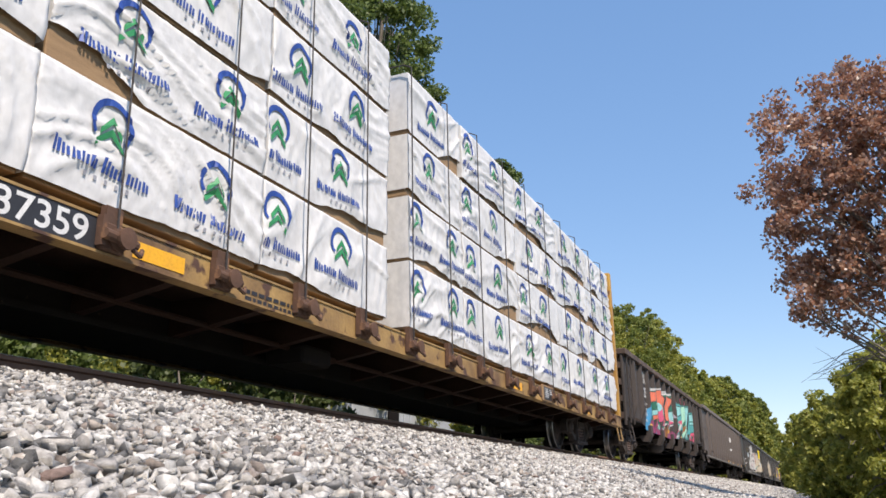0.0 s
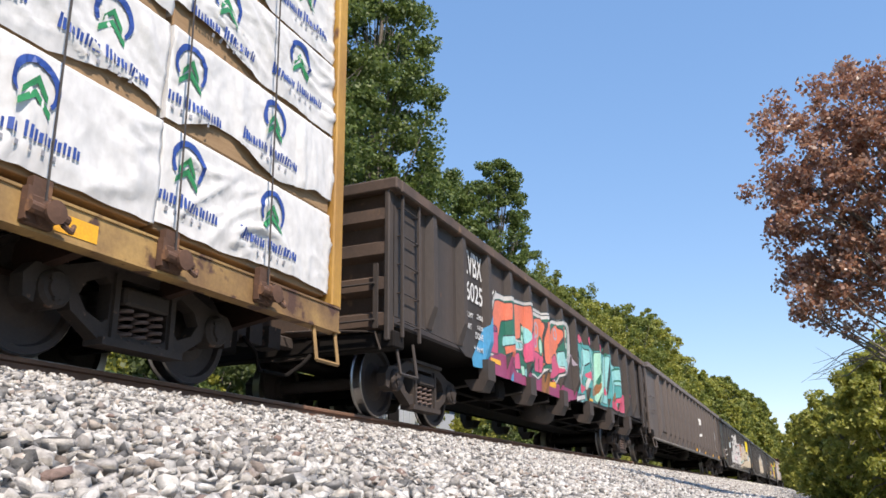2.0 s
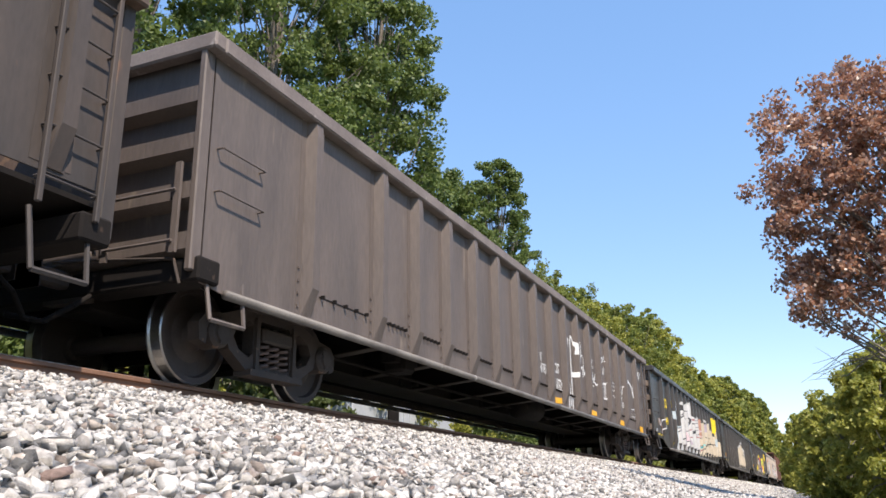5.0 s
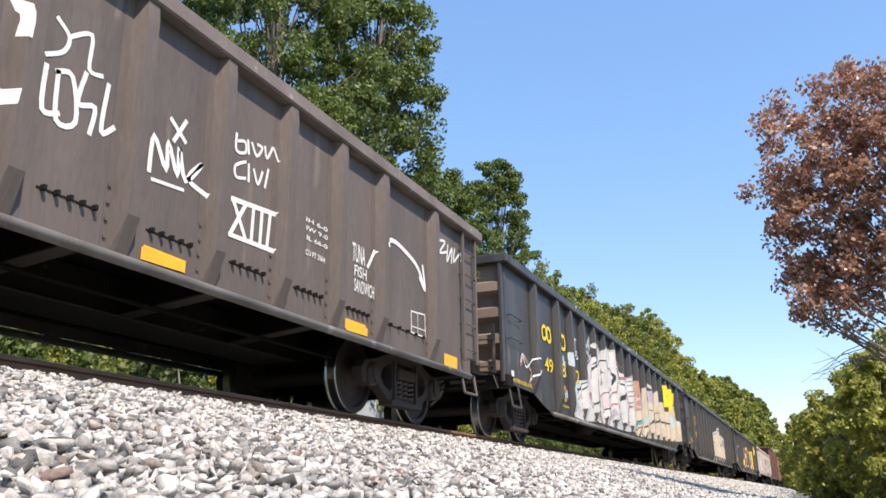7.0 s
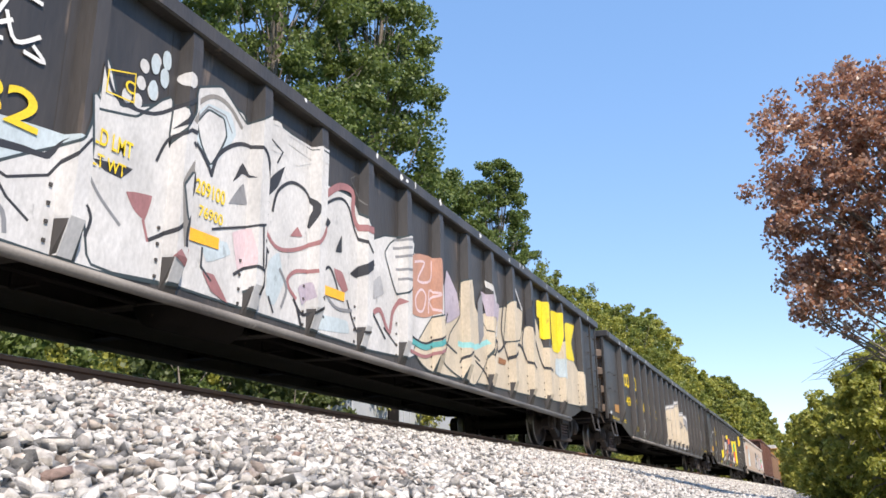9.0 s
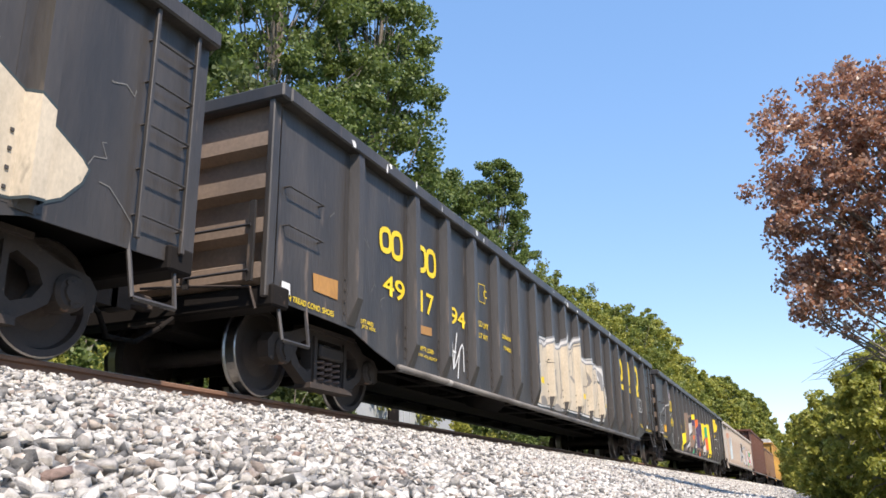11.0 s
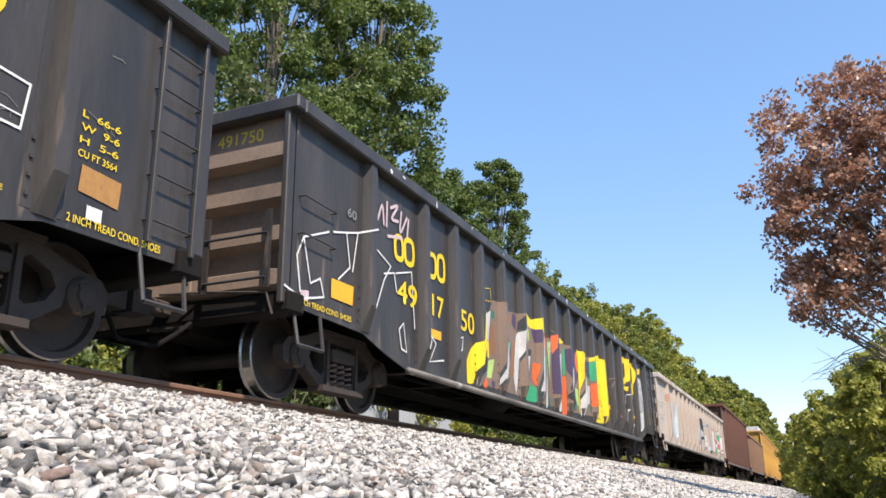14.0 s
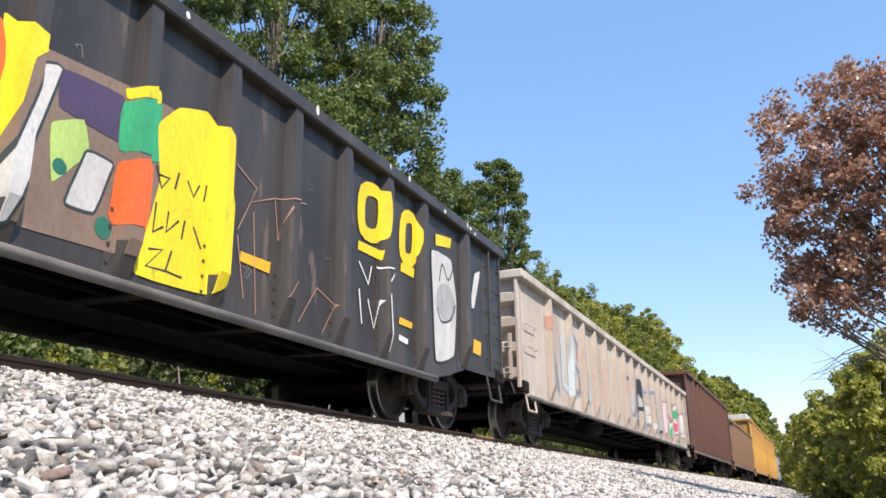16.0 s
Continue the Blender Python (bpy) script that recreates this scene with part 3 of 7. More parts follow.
# ---- gondola wagons ----
def gondola(front, length, paint, label, rib_gap=1.05, top=2.97, style="belly", chord_paint=None, first=1.62, end_paint=None, number="", bolts=False, inset=1.62, tank=7.05):
    """An open-topped wagon; front is the near end's place along the track at the start."""
    car = root("gondola_wagon", label, "freight wagon", "wagons of the train")
    half = length / 2
    chord_paint, end_paint = chord_paint or paint, end_paint or paint
    panel, low = HALF - 0.115, 0.50 if style == "belly" else (0.68 if style == "straight" else 0.97)
    if style == "belly":
        prof = [(-half, 0.80), (-half + 1.45, 0.77), (-half + 2.0, 0.62), (-half + 2.6, low), (half - 2.6, low), (half - 2.0, 0.62), (half - 1.45, 0.77), (half, 0.80)]
    elif style == "straight":
        prof = [(-half, 0.72), (-half + 0.3, low), (half - 0.3, low), (half, 0.72)]
    else:
        prof = [(-half, 1.12), (-half + 2.0, 1.08), (-half + 2.3, low), (half - 2.3, low), (half - 2.0, 1.08), (half, 1.12)]
    if style == "old":
        n = round((length - first - 0.45) / rib_gap)
        ribs = [-half + first + i * (length - first - 0.45) / n for i in range(n + 1)]
    else:
        n = round((length - 2 * first - 3.0) / rib_gap)
        ribs = [-half + first] + [-half + first + 1.49 + i * (length - 2 * first - 2.98) / n for i in range(n + 1)] + [half - first]
    side = Side(ribs, panel, HALF, low + 0.02, top - 0.2)
    side.foot = low + (0.33 if style != "straight" else 0.32)
    for turn in (0, 180):
        edge = prof if turn == 0 else [(y, max(z, 0.72)) for y, z in prof]
        bm = plate(bmesh.new(), edge + [(half, top - 0.02), (-half, top - 0.02)], panel - 0.015, panel)
        p = part("side_panel", bm, paint, car)
        p.matrix_basis = pose(0, 0, 0, 0, 0, turn)
        bm = cbox(panel - 0.10, HALF + 0.015, -half - 0.02, half + 0.02, top - 0.165, top, 0.018)
        p = part("top_chord", bm, chord_paint, car, "dented steel top rail")
        p.matrix_basis = pose(0, 0, 0, 0, 0, turn)
        if style != "old":
            y = half - (2.55 if style == "belly" else 0.3)
            bm = rod(bmesh.new(), (panel + 0.028, -y, low - 0.005), (panel + 0.028, y, low - 0.005), 0.043, 10)
            p = part("side_sill", bm, P_EDGE, car, "rounded bottom edge, pale grey with daylight in its colour", smooth=True)
            p.matrix_basis = pose(0, 0, 0.22 if turn and style == "belly" else 0, 0, 0, turn)
    # posts: hat sections with a flange plate, cut slanting at the foot
    ribdata = {}
    for i, y in enumerate(ribs):
        foot = float(np.interp(y, [q[0] for q in prof], [q[1] for q in prof]))
        deep = style == "old" and i % 2 == 0 and abs(y) < half - 2.2
        key = (round(foot, 2), deep)
        if key not in ribdata:
            bm = bmesh.new()
            zt, zb = top - 0.16, foot + (0.03 if style != "straight" else 0.02)
            sec = lambda z, dx, k=1.0: [bm.verts.new((panel + 0.0, -0.105 * k, z)), bm.verts.new((HALF - dx, -0.062 * k, z)), bm.verts.new((HALF - dx, 0.062 * k, z)), bm.verts.new((panel + 0.0, 0.105 * k, z))]
            rings = [sec(zb, 0.10), sec(zb + 0.30, 0.0), sec(zt - 0.16, 0.0), sec(zt, 0.015)]
            for a, b in zip(rings, rings[1:]):
                for k in range(3):
                    bm.faces.new((a[k], a[k + 1], b[k + 1], b[k]))
            bm.faces.new(rings[0][::-1])
            bm.faces.new(rings[-1])
            box(bm, panel + 0.0005, panel + 0.0035, -0.19, 0.15, zb + 0.02, zt - 0.02)
            for dz in np.arange(zb + 0.1, zb + 0.5, 0.13):
                box(bm, panel + 0.002, panel + 0.018, -0.175, -0.15, dz, dz + 0.025) if style != "old" else None
            if deep:
                box(bm, panel - 0.06, HALF - 0.02, -0.16, 0.16, 0.70, zb + 0.01)
                v = [bm.verts.new(q) for q in ((panel - 0.2, -0.16, 0.56), (panel - 0.2, 0.16, 0.56), (HALF - 0.12, 0.15, 0.53), (HALF - 0.12, -0.15, 0.53), (panel - 0.3, -0.17, 0.72), (panel - 0.3, 0.17, 0.72), (HALF - 0.02, 0.16, 0.72), (HALF - 0.02, -0.16, 0.72))]
                for q in ((0, 1, 2, 3), (4, 7, 6, 5), (0, 3, 7, 4), (1, 5, 6, 2), (3, 2, 6, 7), (0, 4, 5, 1)):
                    bm.faces.new([v[k] for k in q])
            bmesh.ops.recalc_face_normals(bm, faces=bm.faces)
            o = part("side_post", bm, paint, car)
            ribdata[key] = o
            o.matrix_basis = pose(0, y, 0)
        else:
            share("side_post", ribdata[key], car, pose(0, y, 0))
        share("side_post", ribdata[key], car, pose(0, y, 0.0, 0, 0, 180)) if style != "belly" else None
    if bolts:
        for r0, r1 in zip(ribs, ribs[1:]):
            bm = box(bmesh.new(), panel, panel + 0.006, r0 + 0.24, r1 - 0.24, low + 0.30, low + 0.312)
            for k in range(5):
                y = r0 + 0.28 + k * (r1 - r0 - 0.56) / 4
                box(bm, panel, panel + 0.045, y - 0.012, y + 0.012, low + 0.29, low + 0.325)
            part("seam_strip", bm, M_UNDER, car, "dark studded strip along a seam")
    # ends with horizontal stiffeners
    for sgn in (-1, 1):
        e = -half if sgn < 0 else half
        bm = cbox(-panel, panel, e - 0.01 if sgn > 0 else e - 0.0, e + 0.0 if sgn > 0 else e + 0.01, 0.85, top - 0.05, 0.002)
        part("end_wall", bm, end_paint, car)
        for z in (1.05, 1.50, 1.95, 2.40):
            bm = bmesh.new()
            o = e + sgn * 0.002
            v = [bm.verts.new((x, o + sgn * d, z + h)) for x in (-panel + 0.06, panel - 0.06) for d, h in ((0, -0.12), (0.12, -0.06), (0.12, 0.09), (0, 0.14))]
            for k in range(3):
                bm.faces.new((v[k], v[k + 1], v[5 + k], v[4 + k]))
            bm.faces.new(v[:4])
            bm.faces.new(v[4:][::-1])
            bmesh.ops.recalc_face_normals(bm, faces=bm.faces)
            part("end_stiffener", bm, end_paint, car)
        for x in (-panel, panel - 0.07):
            part("corner_post", cbox(x, x + 0.07, min(e, e + sgn * 0.13), max(e, e + sgn * 0.13), 0.80, top - 0.04, 0.012), paint, car)
        part("end_chord", cbox(-HALF, HALF, min(e, e + sgn * 0.15), max(e, e + sgn * 0.15), top - 0.15, top + 0.012, 0.02), chord_paint, car)
        part("end_plate", cbox(-panel + 0.1, 0.35, min(e, e + sgn * 0.14), max(e, e + sgn * 0.14), 1.0, top - 0.2, 0.01), end_paint, car)
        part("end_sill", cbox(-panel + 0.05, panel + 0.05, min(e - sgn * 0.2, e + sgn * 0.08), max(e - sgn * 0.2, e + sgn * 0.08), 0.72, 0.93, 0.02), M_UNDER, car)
        coupler(car, e, sgn, M_STEEL)
        # ladder rungs on the side by the end, sill step below
        for z in ((1.05, 1.42, 1.79, 2.16, 2.53) if sgn > 0 or style == "old" else (1.55, 1.95)):
            a, b = (e - sgn * 0.10, e - sgn * (0.58 if sgn > 0 or style == "old" else 0.72))
            part("grab_iron", bent(bmesh.new(), [(panel, a, z), (panel + 0.07, a, z), (panel + 0.07, b, z), (panel, b, z)], 0.010), paint, car)
        if sgn > 0 or style == "old":
            for y in (e - sgn * 0.10, e - sgn * 0.58):
                part("ladder_stile", cbox(panel + 0.05, panel + 0.09, y - 0.02, y + 0.02, 0.86, top - 0.16, 0.006), paint, car)
        bm = bent(bmesh.new(), [(panel - 0.02, e - sgn * 0.08, 0.85), (panel + 0.05, e - sgn * 0.10, 0.42), (panel + 0.05, e - sgn * 0.55, 0.42), (panel - 0.02, e - sgn * 0.57, 0.85)], 0.02)
        part("sill_step", bm, paint, car)
        bm = bmesh.new()
        for x in (0.55, 1.30):
            box(bm, x - 0.03, x + 0.03, min(e + sgn * 0.16, e + sgn * 0.19), max(e + sgn * 0.16, e + sgn * 0.19), 0.95, 1.75)
        bent(bm, [(0.55, e + sgn * 0.2, 1.5), (1.30, e + sgn * 0.2, 1.5)], 0.014)
        bent(bm, [(0.55, e + sgn * 0.2, 1.05), (1.30, e + sgn * 0.2, 1.05)], 0.014)
        part("end_grab_iron", bm, paint, car)
    if number:
        ob = lettering(car, number, 0, 0, 0.2, M_YEL, 0)
        ob.data.transform(Matrix(((0, 1, 0, 0.45), (1, 0, 0, -half - 0.004), (0, 0, 1, top - 0.36), (0, 0, 0, 1))))
    if style == "belly":
        rng = random.Random(round(front))
        rim = Side([], HALF + 0.016, HALF + 0.016, 0, 9)
        for _ in range(16):
            y = rng.uniform(-half + 0.5, half - 0.5)
            marks(car, rim, "scrape", [blob(y, top - rng.uniform(0.03, 0.12), rng.uniform(0.01, 0.05), rng.uniform(0.015, 0.06), rng, 7, 0.4)], M_WHITE, 0.002, "bare scraped spot on the top rail")
        for _ in range(26):
            y, z = rng.uniform(-half + 0.4, half - 0.4), rng.uniform(0.9, 2.3)
            run = [y + half, z]
            for _ in range(rng.randint(2, 5)):
                y, z = y + rng.uniform(-0.12, 0.14), z + rng.uniform(-0.12, 0.12)
                run += [y + half, z]
            line(car, side, half, M_CHALK, rng.uniform(0.007, 0.013), run, "chalk_scribble")
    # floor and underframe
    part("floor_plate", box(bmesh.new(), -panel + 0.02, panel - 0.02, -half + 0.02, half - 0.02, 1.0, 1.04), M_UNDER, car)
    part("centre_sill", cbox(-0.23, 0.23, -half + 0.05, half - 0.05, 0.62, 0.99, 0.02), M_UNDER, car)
    part("sill_flange", cbox(-0.30, 0.30, -half + 3.0, half - 3.0, 0.60, 0.618, 0.004), M_FLANGE, car, "grey bottom flange with bounced light in its colour")
    deep = 0.56 if style == "belly" else 0.70
    bear = bmesh.new()
    v = [bear.verts.new(q) for q in ((0.24, -0.012, 0.63), (panel - 0.03, -0.012, deep + 0.04), (panel - 0.03, -0.012, 0.99), (0.24, -0.012, 0.99), (0.24, 0.012, 0.63), (panel - 0.03, 0.012, deep + 0.04), (panel - 0.03, 0.012, 0.99), (0.24, 0.012, 0.99))]
    for q in ((0, 1, 2, 3), (4, 7, 6, 5), (0, 4, 5, 1), (1, 5, 6, 2), (0, 3, 7, 4), (3, 2, 6, 7)):
        bear.faces.new([v[k] for k in q])
    flange = bmesh.new()
    v = [flange.verts.new(q) for q in ((0.26, -0.08, 0.615), (panel - 0.04, -0.08, deep + 0.02), (panel - 0.04, 0.08, deep + 0.02), (0.26, 0.08, 0.615), (0.26, -0.08, 0.63), (panel - 0.04, -0.08, deep + 0.035), (panel - 0.04, 0.08, deep + 0.035), (0.26, 0.08, 0.63))]
    for q in ((0, 3, 2, 1), (4, 5, 6, 7), (0, 1, 5, 4), (1, 2, 6, 5), (2, 3, 7, 6), (3, 0, 4, 7)):
        flange.faces.new([v[k] for k in q])
    web, plate_ = None, None
    for i, y in enumerate(np.arange(-half + 3.4, half - 3.3, 1.56)):
        for turn in (0, 180):
            if web is None:
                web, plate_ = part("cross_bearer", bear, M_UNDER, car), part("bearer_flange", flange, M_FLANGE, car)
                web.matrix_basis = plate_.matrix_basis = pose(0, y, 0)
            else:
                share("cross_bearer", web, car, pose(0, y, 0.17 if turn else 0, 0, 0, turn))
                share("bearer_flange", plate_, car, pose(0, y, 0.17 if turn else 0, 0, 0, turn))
        if i % 2:
            bm = box(bmesh.new(), 0.62, 0.645, y + 0.35, y + 0.41, 0.52, 0.99)
            box(bm, 0.62, 0.9, y + 0.36, y + 0.40, 0.51, 0.535)
            part("pipe_hanger", bm, M_UNDER, car)
    bm = rod(bmesh.new(), (0.75, -half + 2.8, 0.62), (0.75, half - 2.8, 0.62), 0.022)
    rod(bm, (-0.6, -half + 2.8, 0.66), (-0.6, half - 2.8, 0.66), 0.022)
    part("brake_pipe", bm, M_UNDER, car)
    bm = lathe(bmesh.new(), [(-0.6, 0.06), (-0.56, 0.18), (-0.48, 0.235), (0.48, 0.235), (0.56, 0.18), (0.6, 0.06)], 24)
    bm.transform(pose(0.85, -half + tank, 0.66, 0, 0, 90))
    part("air_reservoir", bm, M_STEEL if style == "old" else M_UNDER, car, "dusty dark air tank", smooth=True)
    bm = cbox(0.95, 1.25, -half + 4.2, -half + 4.55, 0.55, 0.9, 0.04)
    box(bm, 1.0, 1.2, -half + 4.05, -half + 4.7, 0.66, 0.8)
    part("brake_valve", bm, M_UNDER, car)
    for y in (-half + inset, half - inset):
        truck(car, y)
    MOVING.append((car, front + half))
    return car, side, front + half


def reflectors(car, side, centre, ys, z, mat=None, w=0.42, h=0.16):
    for y in ys:
        marks(car, side, "reflector", [quad(y - centre - w / 2, y - centre + w / 2, z - h / 2, z + h / 2)], mat or M_REFL, 0.006, "amber reflective strip")


# ---- the wagons ----
P_BLACK = material("black_wagon_paint", (0.032, 0.029, 0.028), 0.46, scale=1.9, second=(0.068, 0.058, 0.051), amount=0.9, fine=34, bump=0.28, dist=0.012, streak=0.2, third=(0.125, 0.095, 0.075), spots=0.645)
P_OLD = material("weathered_black_paint", (0.040, 0.033, 0.030), 0.7, scale=1.3, second=(0.085, 0.062, 0.05), amount=0.7, fine=30, bump=0.2, streak=0.3, third=(0.16, 0.075, 0.04), spots=0.68)
P_BROWN = material("faded_brown_paint", (0.125, 0.098, 0.084), 0.6, scale=1.7, second=(0.085, 0.068, 0.060), amount=0.95, fine=34, bump=0.28, dist=0.012, streak=0.22, third=(0.16, 0.125, 0.10), spots=0.65)
# sill edge: sun and ballast bounce put into a paler grey
P_EDGE = material("lit_sill_edge", (0.17, 0.155, 0.14), 0.6, scale=1.4, second=(0.075, 0.065, 0.06), amount=0.9, fine=40, bump=0.2, third=(0.30, 0.28, 0.26), spots=0.64)
P_RIM = material("worn_brown_rim", (0.19, 0.155, 0.14), 0.7, scale=2, second=(0.12, 0.095, 0.085), amount=0.8, fine=30, streak=1, third=(0.3, 0.26, 0.24), spots=0.66)
P_RUSTRIM = material("rusty_brown_rim", (0.115, 0.075, 0.055), 0.75, scale=2, second=(0.06, 0.042, 0.034), amount=0.8, fine=30, third=(0.2, 0.12, 0.07), spots=0.64)
P_DUST = material("dusty_brown_steel", (0.24, 0.175, 0.13), 0.8, scale=1.5, second=(0.16, 0.12, 0.095), amount=0.8, fine=25, bump=0.2)
P_CREAM = material("dirty_white_paint", (0.52, 0.46, 0.40), 0.65, scale=1.2, second=(0.34, 0.25, 0.19), amount=0.8, fine=30, bump=0.12, streak=0.25, third=(0.16, 0.09, 0.06), spots=0.68)
P_RUST = material("red_brown_paint", (0.13, 0.05, 0.03), 0.7, scale=1.2, second=(0.075, 0.035, 0.025), amount=0.8, fine=30, streak=0.3)
P_TAN = material("tan_brown_paint", (0.23, 0.13, 0.075), 0.7, scale=1.2, second=(0.15, 0.085, 0.05), amount=0.8, fine=30, streak=0.3)
P_YCAR = material("wagon_yellow", (0.50, 0.28, 0.05), 0.6, scale=1.5, second=(0.30, 0.15, 0.04), amount=0.8, fine=30, streak=0.4, third=(0.12, 0.05, 0.03), spots=0.63)
P_GREY = material("grey_wagon_paint", (0.25, 0.26, 0.27), 0.6, scale=1.2, fine=30, streak=0.3)


def spray(name, c, dim=0.75):
    return material("spray_" + name, c, 0.55, scale=3.1, second=[v * dim for v in c], amount=0.8, fine=40, bump=0.04, streak=0.5, third=[v * 0.6 + 0.02 for v in c], spots=0.66)


S_PINK, S_ORANGE, S_MAGENTA = spray("pink", (0.62, 0.10, 0.20)), spray("salmon", (0.72, 0.19, 0.11)), spray("magenta", (0.32, 0.06, 0.15))
S_TEAL, S_AQUA, S_GREEN = spray("teal", (0.08, 0.33, 0.33)), spray("aqua", (0.28, 0.58, 0.58)), spray("green", (0.02, 0.15, 0.10))
S_BLUE, S_MINT, S_WHITE = spray("blue", (0.07, 0.32, 0.55)), spray("mint", (0.40, 0.70, 0.55)), spray("white", (0.58, 0.565, 0.55), 0.7)
S_SILVER, S_CREAM, S_YELLOW = spray("silver", (0.40, 0.395, 0.40), 0.65), spray("cream", (0.56, 0.475, 0.36), 0.75), spray("yellow", (0.80, 0.62, 0.02))
S_INK, S_PURPLE, S_BROWN, S_LIME = spray("ink", (0.03, 0.03, 0.035)), spray("purple", (0.07, 0.045, 0.10)), spray("brown", (0.22, 0.15, 0.11)), spray("lime", (0.42, 0.58, 0.16))
S_EMERALD, S_RED = spray("emerald", (0.03, 0.36, 0.16)), spray("red", (0.75, 0.14, 0.03))


S_HOT, S_HAZE, S_RUSTO, S_DKRED = spray("hot_pink", (0.62, 0.10, 0.17)), spray("pale_blue", (0.47, 0.54, 0.57)), spray("rust", (0.30, 0.13, 0.05)), spray("dull_red", (0.33, 0.15, 0.15))
S_TAN, S_LILAC, S_SHADE, S_GREY, S_BLUSH, S_AMBER = spray("tan", (0.45, 0.24, 0.17)), spray("lilac", (0.42, 0.36, 0.42)), spray("shade", (0.24, 0.22, 0.20)), spray("grey", (0.22, 0.22, 0.23)), spray("blush", (0.62, 0.48, 0.50)), spray("amber", (0.42, 0.21, 0.06))
S_CONTOUR = spray("contour", (0.035, 0.05, 0.055))
BASE_COATS = (S_MAGENTA, S_GREEN, S_BLUE, S_INK, S_SHADE, S_RUSTO, S_GREY, S_PURPLE, S_HAZE, S_BROWN, M_REFL, M_YEL, M_WHITE, S_AMBER, S_DKRED, S_LILAC, S_BLUSH, S_SILVER, S_TAN, S_RED, S_EMERALD, S_LIME, S_YELLOW)


def pink_and_teal_mural(car, side, half):
    def P(mat, *p, name="paint_patch"):
        poly(car, side, half, mat, p, name)

    def S(mat, w, *p, name="paint_line"):
        line(car, side, half, mat, w, p, name)

    P(S_BLUE, 2.54, 0.98, 2.91, 1.35, 3.4, 2.01, 3.28, 1.55, 3.22, 1.12, 2.97, 0.87, 2.58, 0.85)
    P(S_WHITE, 3.19, 1.1, 3.52, 2.14, 3.65, 2.22, 4.4, 2.26, 5.58, 2.38, 6.66, 2.37, 8.19, 2.51, 8.15, 1.74, 7.59, 1.41, 5.73, 1.32, 4.26, 1.22)
    P(S_GREEN, 3.24, 1.14, 3.56, 2.12, 4.39, 2.2, 5.56, 2.31, 6.63, 2.29, 6.85, 2.24, 8.06, 2.41, 8.03, 1.75, 7.52, 1.46, 5.72, 1.38, 4.25, 1.26)
    P(S_MAGENTA, 3.22, 1.07, 3.68, 1.24, 4.51, 1.22, 5.37, 1.1, 6.82, 1.12, 8.46, 1.12, 8.46, 0.94, 6.83, 0.76, 6.16, 0.81, 4.89, 0.81, 4.04, 0.79, 3.47, 0.82)
    P(S_ORANGE, 3.28, 1.19, 3.58, 2.09, 4.2, 2.13, 4.15, 1.85, 3.86, 1.79, 3.68, 1.44, 3.68, 1.2)
    P(S_PINK, 3.28, 1.19, 3.38, 1.51, 3.69, 1.58, 3.68, 1.2)
    P(S_ORANGE, 4.0, 1.44, 4.48, 1.48, 4.51, 1.15, 4.13, 1.11)
    P(S_ORANGE, 4.53, 2.16, 5.28, 2.23, 5.28, 1.63, 4.81, 1.66, 4.55, 1.78)
    P(S_PINK, 4.48, 1.53, 4.82, 1.59, 4.85, 1.22, 4.51, 1.22)
    P(S_ORANGE, 5.59, 2.16, 6.09, 2.21, 6.11, 1.77, 5.91, 1.54, 5.56, 1.61)
    P(S_PINK, 5.61, 1.57, 6.11, 1.77, 6.06, 1.18, 5.59, 1.18)
    P(S_ORANGE, 6.14, 2.17, 6.64, 2.24, 6.58, 1.3, 6.08, 1.24)
    P(S_ORANGE, 6.79, 2.13, 7.31, 2.2, 7.24, 1.91, 6.99, 1.65, 6.68, 1.57, 6.67, 1.88)
    P(S_PINK, 6.68, 1.57, 6.99, 1.65, 7.12, 1.46, 6.88, 1.1, 6.58, 1.19)
    P(S_MINT, 7.66, 2.32, 8.03, 2.36, 7.95, 1.76, 7.66, 1.75)
    P(S_AQUA, 3.86, 1.53, 4.58, 1.62, 4.94, 1.6, 4.87, 1.45, 4.23, 1.46, 3.91, 1.36)
    P(S_AQUA, 5.02, 1.19, 5.41, 1.19, 5.37, 1.01, 5.03, 1.01)
    P(S_AQUA, 7.18, 1.61, 7.95, 1.66, 7.88, 1.46, 7.25, 1.43)
    P(S_GREEN, 3.76, 1.52, 3.97, 1.82, 4.0, 1.69, 3.85, 1.29, 3.72, 1.19)
    oval(car, side, half, S_GREEN, 5.99, 1.65, 0.14, 0.17)
    oval(car, side, half, S_MINT, 5.99, 1.65, 0.09, 0.12)
    oval(car, side, half, S_PURPLE, 3.56, 1.6, 0.13, 0.06)
    oval(car, side, half, S_MAGENTA, 3.56, 1.6, 0.08, 0.04)
    oval(car, side, half, S_PURPLE, 5.87, 1.9, 0.12, 0.08)
    oval(car, side, half, S_PURPLE, 7.04, 2.02, 0.16, 0.09)
    oval(car, side, half, S_MINT, 4.43, 1.76, 0.05, 0.15)
    oval(car, side, half, S_AQUA, 5.14, 1.72, 0.06, 0.13)
    P(S_BLUE, 4.02, 0.68, 4.43, 1.03, 4.38, 0.69, 4.01, 0.61)
    P(S_RUSTO, 6.08, 1.23, 6.58, 1.29, 6.45, 1.03, 6.02, 0.99)
    P(M_REFL, 3.33, 1.1, 3.78, 1.11, 3.79, 1.03, 3.34, 1.03)
    P(M_REFL, 6.55, 1.09, 6.94, 1.09, 6.94, 1.01, 6.55, 1.01)
